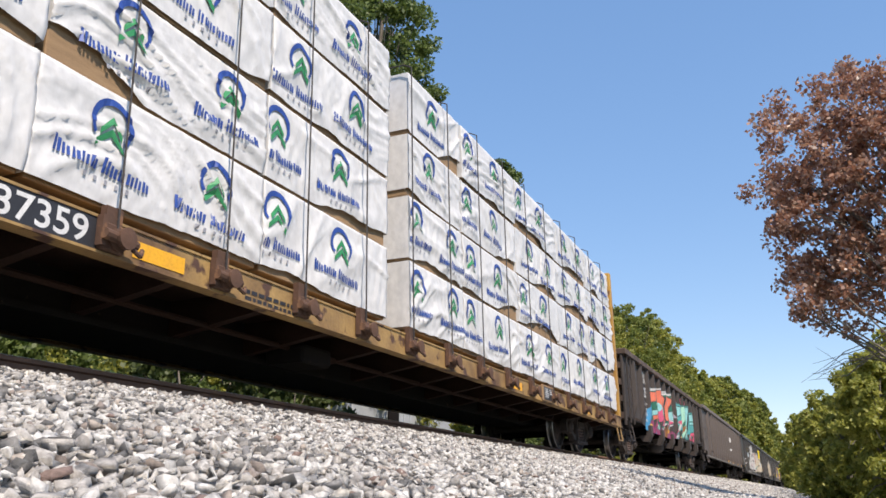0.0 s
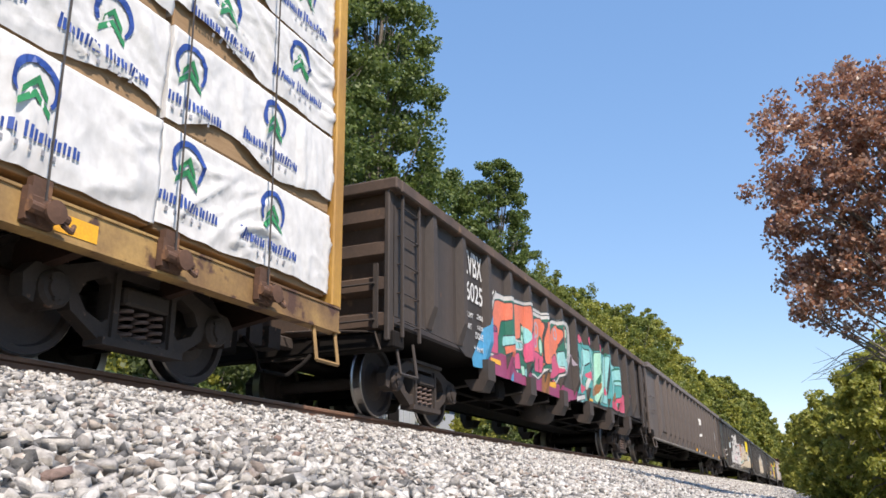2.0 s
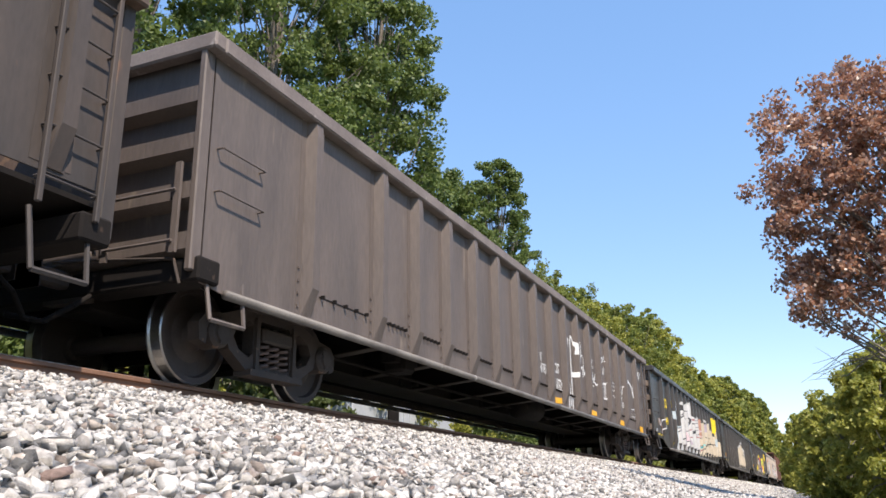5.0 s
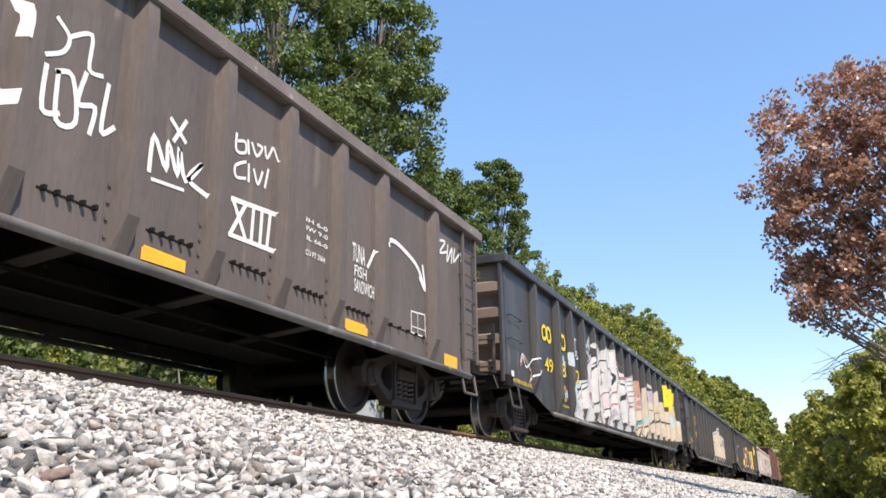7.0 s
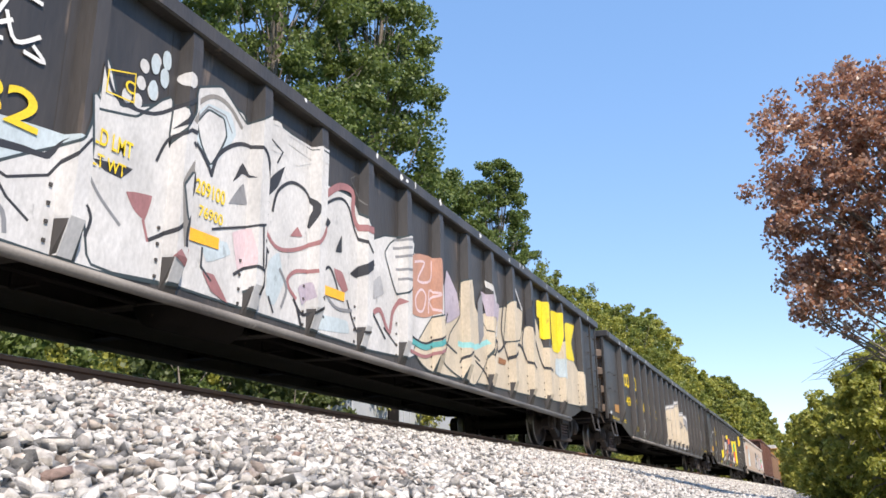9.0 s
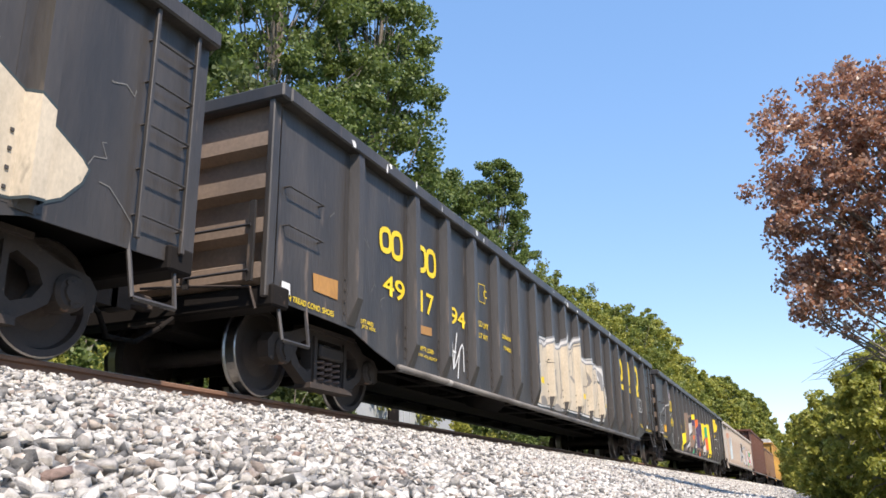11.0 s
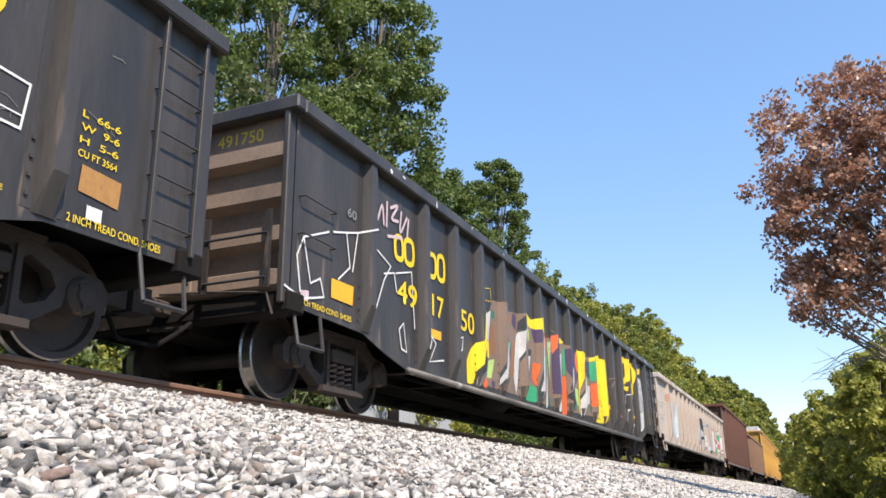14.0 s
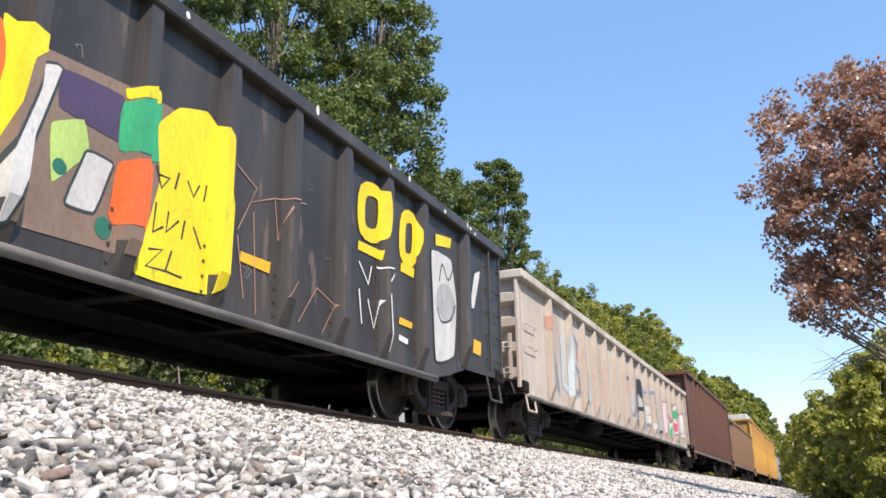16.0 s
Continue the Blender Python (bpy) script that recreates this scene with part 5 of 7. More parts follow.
    P(S_HAZE, 6.27, 2.08, 6.47, 2.32, 6.78, 2.36, 6.88, 2.18, 6.56, 1.71, 6.39, 1.89)
    P(S_WHITE, 6.35, 2.08, 6.49, 2.25, 6.68, 2.26, 6.74, 2.11, 6.56, 1.76, 6.44, 1.91)
    P(S_SHADE, 6.11, 1.46, 6.26, 1.7, 6.31, 1.43, 6.24, 1.02, 6.19, 0.89)
    P(S_WHITE, 6.15, 1.42, 6.24, 1.56, 6.26, 1.41, 6.23, 1.13)
    P(S_BLUSH, 6.9, 1.26, 7.11, 1.36, 7.15, 1.01, 7.0, 0.93)
    P(S_HAZE, 7.45, 1.14, 7.62, 1.28, 7.72, 0.99, 7.57, 0.72, 7.43, 0.82)
    P(S_HAZE, 8.26, 0.8, 8.93, 0.85, 8.98, 0.71, 8.31, 0.64)
    P(S_HAZE, 6.47, 1.1, 6.84, 1.15, 6.91, 1.05, 6.59, 0.9)
    S(S_SHADE, 0.042, 6.21, 2.01, 6.34, 2.25, 6.53, 2.41, 6.74, 2.42, 6.94, 2.29)
    S(S_GREY, 0.017, 6.31, 2.06, 6.48, 2.29, 6.71, 2.3, 6.81, 2.18)
    S(S_INK, 0.038, 6.58, 1.69, 6.64, 1.88, 6.8, 2.04, 7.0, 2.14, 7.19, 2.12, 7.27, 1.9, 7.31, 1.58)
    S(S_INK, 0.038, 6.19, 1.91, 6.35, 1.9, 6.51, 1.77, 6.58, 1.68)
    P(S_INK, 6.86, 1.71, 6.98, 1.96, 7.13, 1.84, 6.99, 1.85)
    P(S_GREY, 6.82, 1.5, 7.02, 1.78, 7.09, 1.58)
    S(S_INK, 0.028, 5.93, 1.57, 6.02, 1.77, 6.17, 1.91)
    S(S_INK, 0.028, 6.28, 1.74, 6.31, 1.43, 6.22, 1.08, 6.22, 0.93)
    S(S_DKRED, 0.045, 6.16, 0.86, 6.25, 0.79, 6.33, 0.85, 6.35, 0.94)
    P(S_INK, 6.07, 1.89, 6.15, 2.07, 6.18, 1.99)
    S(S_WHITE, 0.045, 7.31, 2.51, 7.54, 2.57, 7.53, 2.41, 7.37, 2.28, 7.65, 2.3)
    S(S_WHITE, 0.045, 7.39, 2.55, 7.37, 2.09)
    S(S_WHITE, 0.027, 7.68, 2.53, 8.37, 2.56)
    S(S_WHITE, 0.027, 7.7, 2.44, 8.28, 2.42)
    S(S_WHITE, 0.027, 7.85, 2.26, 8.4, 2.53)
    S(S_WHITE, 0.027, 8.15, 2.56, 8.21, 2.26)
    S(S_WHITE, 0.027, 7.99, 2.54, 7.98, 2.24)
    P(S_INK, 7.29, 1.8, 7.46, 2.01, 7.66, 2.18, 7.55, 1.92, 7.38, 1.75, 7.45, 1.69)
    S(S_INK, 0.021, 7.3, 2.4, 7.6, 2.3, 7.52, 2.16)
    S(S_INK, 0.035, 7.48, 1.65, 7.55, 1.87, 7.77, 2.04, 8.02, 2.04, 8.14, 1.9, 8.1, 1.67)
    P(S_DKRED, 7.78, 1.47, 7.9, 1.62, 8.01, 1.53)
    S(S_DKRED, 0.041, 7.34, 1.47, 7.54, 1.31, 7.81, 1.34, 8.15, 1.5, 8.28, 1.69)
    S(S_INK, 0.032, 8.26, 1.73, 8.41, 2.01, 8.72, 2.19, 8.91, 2.14, 9.04, 1.92, 9.28, 1.7)
    S(S_DKRED, 0.081, 8.44, 2.15, 8.71, 2.33, 8.98, 2.35, 9.0, 2.12, 9.12, 1.97, 9.4, 1.97)
    P(S_INK, 8.63, 1.55, 8.76, 1.78, 8.78, 1.57)
    P(S_INK, 8.35, 1.63, 8.46, 1.89, 8.53, 1.85)
    S(S_DKRED, 0.041, 8.14, 1.2, 7.91, 1.15, 7.78, 1.05, 7.8, 0.96, 7.92, 0.88)
    P(S_LILAC, 7.95, 1.0, 8.13, 1.1, 8.15, 0.92, 8.03, 0.83)
    S(S_INK, 0.032, 7.89, 0.86, 8.06, 0.74, 8.32, 0.87)
    S(S_INK, 0.028, 8.26, 0.95, 8.44, 0.79)
    P(S_DKRED, 8.61, 1.37, 8.8, 1.36, 8.93, 1.19, 8.82, 1.13, 8.67, 1.25)
    S(S_INK, 0.028, 8.4, 1.25, 8.52, 1.35, 8.64, 1.25, 8.75, 1.06)
    P(S_INK, 8.95, 1.38, 9.19, 1.55, 9.44, 1.71, 9.54, 1.62, 9.33, 1.52, 9.1, 1.36)
    S(S_DKRED, 0.063, 9.48, 1.03, 9.68, 1.11, 9.9, 0.88, 9.99, 1.15, 10.16, 1.32)
    S(S_INK, 0.032, 9.34, 1.16, 9.56, 0.99, 9.8, 0.8)
    P(S_SILVER, 9.49, 1.42, 9.67, 1.54, 9.77, 1.33, 9.51, 1.21)
    P(S_DKRED, 6.55, 0.82, 6.7, 0.82, 6.91, 0.61, 6.67, 0.67)
    S(S_INK, 0.021, 6.53, 1.01, 6.53, 0.85, 6.66, 0.76)
    S(S_INK, 0.028, 6.96, 0.89, 7.13, 0.99, 7.26, 0.96, 7.23, 0.76)
    S(S_INK, 0.035, 7.26, 1.26, 7.39, 1.25, 7.41, 1.07, 7.31, 0.91)
    S(S_INK, 0.021, 7.48, 0.8, 7.56, 0.67)
    S(S_GREY, 0.035, 7.64, 1.1, 7.76, 0.95, 7.69, 0.75)
    S(S_INK, 0.021, 6.64, 1.21, 6.87, 1.29, 7.23, 1.41)
    S(S_INK, 0.021, 7.2, 1.4, 7.23, 0.98)
    S(S_INK, 0.035, 7.95, 0.8, 8.03, 0.63)
    S(S_INK, 0.028, 8.91, 1.06, 9.11, 0.78, 9.29, 0.77)
    S(S_INK, 0.028, 7.4, 1.58, 7.33, 1.37, 7.44, 1.22)
    S(S_GREY, 0.035, 8.42, 1.08, 8.67, 0.94, 9.0, 0.97)
    S(S_INK, 0.021, 9.77, 0.92, 10.1, 0.76)
    S(S_DKRED, 0.045, 6.13, 0.83, 6.26, 0.78)
    P(S_WHITE, 9.78, 1.85, 9.95, 2.02, 10.26, 2.19, 10.61, 2.21, 10.52, 1.84, 10.29, 1.49, 10.09, 1.4, 9.9, 1.66)
    S(S_GREY, 0.035, 10.03, 2.08, 10.56, 2.21)
    S(S_GREY, 0.035, 10.0, 1.96, 10.51, 2.1)
    S(S_GREY, 0.035, 10.07, 1.87, 10.4, 1.96)
    S(S_GREY, 0.035, 10.08, 1.71, 10.38, 1.76)
    S(S_GREY, 0.035, 10.15, 1.6, 10.34, 1.62)
    P(S_TAN, 10.54, 2.06, 11.27, 2.17, 11.25, 1.37, 10.93, 1.26, 10.5, 1.22)
    S(S_BLUSH, 0.032, 10.62, 1.95, 10.91, 2.01, 10.7, 1.72, 11.08, 1.8, 11.13, 2.08)
    S(S_BLUSH, 0.032, 10.64, 1.48, 10.81, 1.62, 10.95, 1.55, 10.85, 1.34, 10.67, 1.33, 10.64, 1.48)
    S(S_BLUSH, 0.032, 11.03, 1.35, 11.05, 1.65, 11.22, 1.63, 11.05, 1.51, 11.25, 1.38)
    P(S_LILAC, 11.48, 1.55, 11.65, 2.12, 12.03, 1.83, 12.13, 1.53, 11.63, 1.31)
    P(S_CREAM, 12.17, 2.06, 12.66, 2.18, 12.72, 1.77, 13.01, 1.6, 13.32, 1.43, 13.18, 1.02, 12.66, 0.57, 11.9, 0.66, 11.51, 0.75, 11.75, 1.2, 12.13, 1.49)
    S(S_AQUA, 0.081, 12.06, 1.1, 12.6, 1.13, 13.19, 1.31)
    S(S_INK, 0.035, 11.66, 1.46, 11.54, 1.09, 11.97, 0.95)
    S(S_INK, 0.035, 12.7, 0.94, 13.14, 0.8, 13.28, 0.56)
    S(S_TEAL, 0.072, 10.46, 0.9, 10.94, 0.87, 11.43, 1.05)
    S(S_INK, 0.028, 10.46, 0.96, 10.93, 0.92, 11.45, 1.13)
    S(S_DKRED, 0.045, 10.5, 0.76, 10.94, 0.75, 11.41, 0.92)
    P(S_LILAC, 12.95, 2.09, 13.84, 2.04, 13.74, 1.74, 13.21, 1.71)
    P(S_CREAM, 14.25, 2.21, 15.07, 2.17, 14.87, 1.62, 13.98, 1.45)
    S(S_INK, 0.042, 13.31, 1.35, 13.71, 1.24, 14.11, 1.46)
    S(S_INK, 0.042, 13.5, 2.03, 13.56, 1.56, 13.26, 1.11)
    S(S_INK, 0.042, 14.07, 2.16, 13.9, 1.62, 14.18, 1.18)
    S(S_INK, 0.042, 15.22, 2.06, 14.97, 1.56, 15.39, 1.19)
    S(S_INK, 0.035, 12.09, 0.84, 12.42, 1.04, 12.86, 0.97)
    S(S_INK, 0.049, 14.18, 1.18, 14.79, 1.53, 15.15, 1.33)
    P(S_HAZE, 17.05, 1.63, 17.91, 1.66, 17.77, 1.23, 16.97, 1.3)
    P(S_RUSTO, 13.71, 1.15, 14.09, 1.16, 14.04, 1.06, 13.7, 1.05)
    P(S_GREY, 12.83, 1.87, 13.03, 2.08, 13.08, 1.38, 12.85, 1.19)
    P(S_INK, 15.36, 2.47, 15.77, 2.18, 15.45, 1.74, 15.16, 2.05)
    S(S_INK, 0.049, 15.73, 1.79, 16.1, 1.39, 16.53, 1.26)
    S(S_WHITE, 0.054, 13.19, 2.28, 13.41, 1.85, 13.32, 1.43)
    S(S_WHITE, 0.054, 14.7, 2.49, 15.02, 2.2)
    P(S_YELLOW, 15.93, 2.58, 16.4, 2.61, 16.37, 1.87, 16.01, 1.85, 16.06, 2.24, 15.89, 2.24)
    P(S_YELLOW, 16.83, 2.56, 17.37, 2.6, 17.3, 1.75, 16.85, 1.74)
    P(S_YELLOW, 17.84, 2.5, 18.68, 2.58, 18.29, 2.13, 18.52, 1.76, 17.85, 1.72)
    words(car, side, half, '18', 3.3, 1.31, 0.46, 0.29, M_YEL)
    words(car, side, half, '49', 2.29, 1.28, 0.55, 0.27, M_YEL)
    words(car, side, half, '82', 4.29, 1.32, 0.55, 0.28, M_YEL)
    S(M_YEL, 0.07, 2.23, 2.09, 2.44, 2.13, 2.46, 1.93, 2.25, 1.9, 2.23, 2.09)
    S(M_YEL, 0.07, 2.54, 2.11, 2.73, 2.13, 2.76, 1.92, 2.57, 1.9, 2.54, 2.11)
    S(M_YEL, 0.07, 3.21, 2.13, 3.43, 2.16, 3.46, 1.91, 3.24, 1.89, 3.21, 2.13)
    S(M_YEL, 0.07, 3.53, 2.12, 3.77, 2.16, 3.79, 1.93, 3.55, 1.91, 3.53, 2.12)
    P(S_AMBER, 3.24, 1.12, 3.71, 1.15, 3.71, 1.04, 3.24, 1.03)
    words(car, side, half, 'EMPTY LOAD', 3.22, 0.82, 0.48, 0.06, M_YEL)
    words(car, side, half, '7/16" ADJ. BLOCK', 3.23, 0.69, 0.62, 0.06, M_YEL)
    words(car, side, half, 'LD LMT', 5.27, 1.47, 0.4, 0.13, M_YEL)
    words(car, side, half, 'LT WT', 5.3, 1.3, 0.32, 0.1, M_YEL)
    words(car, side, half, '209100', 6.39, 1.46, 0.38, 0.13, M_YEL)
    words(car, side, half, '76900', 6.45, 1.27, 0.31, 0.1, M_YEL)
    P(M_REFL, 6.28, 1.14, 6.73, 1.15, 6.73, 1.05, 6.29, 1.03)
    P(M_REFL, 8.37, 1.13, 8.85, 1.14, 8.84, 1.04, 8.37, 1.03)
    S(M_YEL, 0.012, 5.36, 2.08, 5.62, 2.17, 5.63, 1.93, 5.36, 1.9, 5.36, 2.08)
    words(car, side, half, 'C', 5.53, 1.99, 0.06, 0.1, M_YEL)
    S(M_WHITE, 0.03, 4.36, 2.35, 4.52, 2.5)
    S(M_WHITE, 0.03, 4.41, 2.48, 4.46, 2.32)
    S(M_WHITE, 0.03, 4.19, 2.2, 4.19, 1.88, 4.3, 2.2, 4.36, 1.95)
    S(M_WHITE, 0.03, 4.34, 2.14, 4.48, 2.18, 4.4, 1.94, 4.53, 2.02)
    S(M_WHITE, 0.03, 4.54, 2.26, 4.73, 2.26)
    S(M_WHITE, 0.03, 4.28, 1.81, 4.48, 1.86)
    S(M_WHITE, 0.03, 4.49, 2.06, 4.58, 1.89, 4.75, 2.01)
    S(M_WHITE, 0.03, 4.66, 1.85, 4.81, 1.85, 4.72, 1.92)
    P(M_WHITE, 0.32, 1.02, 0.46, 1.03, 0.47, 0.93, 0.33, 0.93)
    S(S_TAN, 0.05, 0.84, 1.18, 1.02, 1.37, 1.28, 1.21, 1.42, 1.11, 1.29, 0.93)
    S(M_WHITE, 0.03, 0.84, 1.24, 0.96, 1.39, 1.15, 1.18, 1.62, 1.41, 1.76, 1.24, 1.35, 0.97)
    words(car, side, half, '2 INCH TREAD COND. SHOES', 0.3, 0.84, 1.12, 0.07, M_YEL)


def cream_mural(car, side, half):
    def P(mat, *p, name="paint_patch"):
        poly(car, side, half, mat, p, name)

    def S(mat, w, *p, name="paint_line"):
        line(car, side, half, mat, w, p, name)

    P(S_WHITE, 8.18, 1.89, 8.33, 1.89, 8.92, 1.91, 9.24, 1.97, 9.29, 1.84, 10.01, 1.99, 10.34, 2.19, 10.81, 2.03, 11.15, 2.27, 11.49, 2.12, 11.54, 1.9, 12.15, 1.98, 13.06, 1.97, 13.22, 1.58, 13.53, 0.63, 11.22, 0.66, 9.03, 0.6, 8.18, 0.57, 8.11, 1.31, 8.33, 1.35)
    P(S_CREAM, 8.22, 0.62, 8.16, 1.28, 8.34, 1.3, 8.49, 1.25, 8.24, 1.83, 8.9, 1.85, 9.21, 1.9, 9.24, 1.8, 10.02, 1.93, 10.32, 2.13, 10.78, 1.95, 11.15, 2.2, 11.39, 2.06, 11.47, 1.83, 12.13, 1.91, 12.95, 1.89, 13.12, 1.49, 13.37, 0.71, 11.22, 0.71, 9.03, 0.64)
    S(S_GREY, 0.13, 8.51, 1.79, 8.68, 1.81, 8.78, 1.79, 8.87, 1.79, 9.12, 1.92, 9.25, 1.89, 9.29, 1.8, 9.39, 1.88, 9.82, 1.88, 10.11, 2.04, 10.21, 2.17, 10.36, 2.22, 10.5, 2.18, 10.6, 2.09, 10.7, 2.01, 10.82, 2.1, 11.16, 2.26, 11.37, 2.23, 11.42, 2.14, 11.44, 1.9, 11.66, 1.91, 12.16, 1.89, 12.47, 1.97, 12.6, 1.84, 12.91, 1.91, 13.13, 1.84, 13.18, 1.41)
    S(S_WHITE, 0.055, 8.51, 1.79, 8.68, 1.81, 8.78, 1.79, 8.87, 1.79, 9.12, 1.92, 9.25, 1.89, 9.29, 1.8, 9.39, 1.88, 9.82, 1.88, 10.11, 2.04, 10.21, 2.17, 10.36, 2.22, 10.5, 2.18, 10.6, 2.09, 10.7, 2.01, 10.82, 2.1, 11.16, 2.26, 11.37, 2.23, 11.42, 2.14, 11.44, 1.9, 11.66, 1.91, 12.16, 1.89, 12.47, 1.97, 12.6, 1.84, 12.91, 1.91, 13.13, 1.84, 13.18, 1.41)
    P(S_SHADE, 8.5, 0.75, 8.61, 0.79, 8.77, 0.79, 8.89, 0.71, 8.91, 0.62, 8.52, 0.6)
    P(S_SHADE, 8.58, 1.86, 8.7, 1.79, 8.78, 1.73, 8.77, 1.6, 8.72, 1.74)
    P(S_SHADE, 9.28, 1.77, 9.41, 1.78, 9.5, 1.59, 9.51, 1.42, 9.63, 1.12, 9.64, 0.83, 9.6, 0.74, 9.61, 0.98, 9.53, 1.16, 9.35, 1.29, 9.22, 1.31, 9.41, 1.4, 9.42, 1.59, 9.37, 1.71)
    P(S_SHADE, 9.81, 1.81, 9.87, 1.78, 9.95, 1.05, 9.88, 0.84, 9.79, 0.85, 9.88, 1.03)
    P(S_SHADE, 9.24, 0.59, 9.32, 0.67, 9.55, 0.73, 9.77, 0.7, 9.95, 0.6, 9.57, 0.58)
    S(S_SHADE, 0.025, 9.12, 1.06, 9.21, 1.06)
    S(S_SHADE, 0.025, 9.12, 1.0, 9.22, 1.0)
    S(S_SHADE, 0.025, 9.12, 0.95, 9.22, 0.95)
    S(S_SHADE, 0.04, 9.19, 0.89, 9.14, 1.25, 9.17, 1.31, 9.2, 1.27, 9.24, 0.9)
    P(S_SHADE, 10.17, 1.47, 10.31, 1.42, 10.29, 1.35, 10.19, 1.4)
    P(S_SHADE, 10.29, 1.19, 10.38, 1.22, 10.45, 0.68, 10.34, 0.71, 10.36, 0.95)
    P(S_SHADE, 10.5, 1.41, 10.76, 1.41, 10.99, 1.36, 10.95, 1.26, 10.72, 1.34)
    S(S_SHADE, 0.035, 10.19, 1.87, 10.27, 2.03, 10.4, 2.11, 10.52, 2.04, 10.57, 1.55)
    S(S_SHADE, 0.035, 10.63, 1.79, 10.71, 1.89, 10.83, 1.88, 10.88, 1.73, 10.85, 1.43)
    S(S_SHADE, 0.035, 10.86, 1.92, 11.01, 2.07, 11.21, 2.13)
    S(S_SHADE, 0.05, 11.26, 1.4, 11.37, 1.31, 11.36, 1.06, 11.21, 0.81)
    S(S_SHADE, 0.05, 11.51, 1.82, 11.63, 1.73, 11.61, 1.38, 11.55, 1.26)
    S(S_SHADE, 0.04, 11.4, 1.36, 11.69, 1.31, 11.82, 1.09, 11.74, 0.77, 11.66, 0.71)
    P(S_SHADE, 12.3, 1.48, 12.47, 1.48, 13.04, 1.58, 12.58, 1.42)
    P(S_SHADE, 12.32, 1.11, 12.77, 1.17, 12.5, 1.05)
    S(S_INK, 0.025, 12.7, 1.69, 12.82, 1.69, 12.81, 1.56, 12.72, 1.47)
    S(S_SHADE, 0.03, 12.04, 1.77, 12.08, 1.37, 11.69, 1.31)
    S(S_SHADE, 0.03, 12.54, 1.63, 12.54, 1.26)
    S(S_INK, 0.015, 8.9, 1.47, 9.11, 1.45)
    S(S_INK, 0.015, 8.97, 1.39, 9.04, 1.52)
    S(S_INK, 0.02, 9.26, 1.9, 9.29, 1.5, 9.28, 0.98)
    S(S_SHADE, 0.03, 13.02, 1.67, 13.01, 1.32, 12.76, 0.93)
    P(M_YEL, 8.28, 1.11, 8.74, 1.14, 8.75, 1.02, 8.29, 1.02)
    P(M_YEL, 11.4, 1.13, 11.87, 1.15, 11.86, 1.04, 11.4, 1.03)
    P(S_WHITE, 13.16, 1.47, 13.29, 1.55, 13.52, 1.59, 13.79, 1.5, 13.95, 1.29, 13.9, 1.04, 13.71, 0.89, 13.45, 0.87, 13.22, 0.94)
    P(S_CREAM, 13.19, 1.43, 13.3, 1.51, 13.51, 1.54, 13.75, 1.45, 13.89, 1.27, 13.86, 1.07, 13.7, 0.93, 13.45, 0.91, 13.23, 0.98)
    P(M_YEL, 13.38, 1.12, 13.85, 1.12, 13.85, 1.03, 13.39, 1.03)
    S(S_SHADE, 0.03, 13.36, 1.24, 13.36, 1.13, 13.39, 1.29)
    S(S_SHADE, 0.03, 13.47, 1.27, 13.47, 1.16)
    S(S_SHADE, 0.03, 13.53, 1.28, 13.54, 1.17, 13.59, 1.28, 13.63, 1.2)
    S(S_SHADE, 0.03, 13.67, 1.28, 13.77, 1.34, 13.7, 1.22, 13.81, 1.24)
    P(S_AMBER, 16.5, 1.14, 16.97, 1.15, 16.97, 1.04, 16.49, 1.03)
    P(M_WHITE, 16.58, 0.92, 16.86, 0.92, 16.86, 0.84, 16.58, 0.83)
    S(M_WHITE, 0.02, 18.08, 1.68, 18.51, 1.65, 18.48, 1.32, 18.06, 1.33, 18.08, 1.68)
    S(M_WHITE, 0.012, 18.27, 1.67, 18.24, 1.31)
    S(M_WHITE, 0.012, 18.08, 1.43, 18.49, 1.41)
    P(S_AMBER, 19.0, 1.27, 19.37, 1.25, 19.36, 1.04, 18.99, 1.07)
    S(M_YEL, 0.17, 15.56, 2.38, 15.95, 2.4, 15.97, 2.04, 15.58, 2.04, 15.56, 2.38)
    S(M_YEL, 0.17, 16.62, 2.45, 16.92, 2.47, 16.92, 2.02, 16.64, 2.02, 16.62, 2.45)
    S(M_YEL, 0.17, 17.61, 2.44, 18.12, 2.49, 18.11, 2.01, 17.62, 1.99, 17.61, 2.44)
    P(M_YEL, 15.44, 1.83, 16.07, 1.85, 16.06, 1.7, 15.45, 1.7)
    P(M_YEL, 16.55, 1.84, 16.99, 1.87, 16.99, 1.72, 16.55, 1.7)
    P(M_YEL, 17.55, 1.86, 18.2, 1.89, 18.18, 1.73, 17.53, 1.71)
    S(M_YEL, 0.07, 2.22, 2.1, 2.42, 2.14, 2.44, 1.92, 2.24, 1.89, 2.22, 2.1)
    S(M_YEL, 0.07, 2.52, 2.13, 2.73, 2.17, 2.75, 1.91, 2.54, 1.88, 2.52, 2.13)
    S(M_YEL, 0.07, 3.23, 2.15, 3.45, 2.18, 3.46, 1.93, 3.24, 1.9, 3.23, 2.15)
    S(M_YEL, 0.07, 3.55, 2.18, 3.76, 2.2, 3.77, 1.93, 3.56, 1.91, 3.55, 2.18)
    for z, word in ((1.62, 'L  66-6'), (1.52, 'W  9-6'), (1.42, 'H  5-6'), (1.32, 'CU FT 3564')):
        words(car, side, half, word, 18.95, z, 0.36, 0.055, M_YEL)
    P(M_WHITE, 19.08, 0.99, 19.22, 0.99, 19.22, 0.89, 19.08, 0.89)
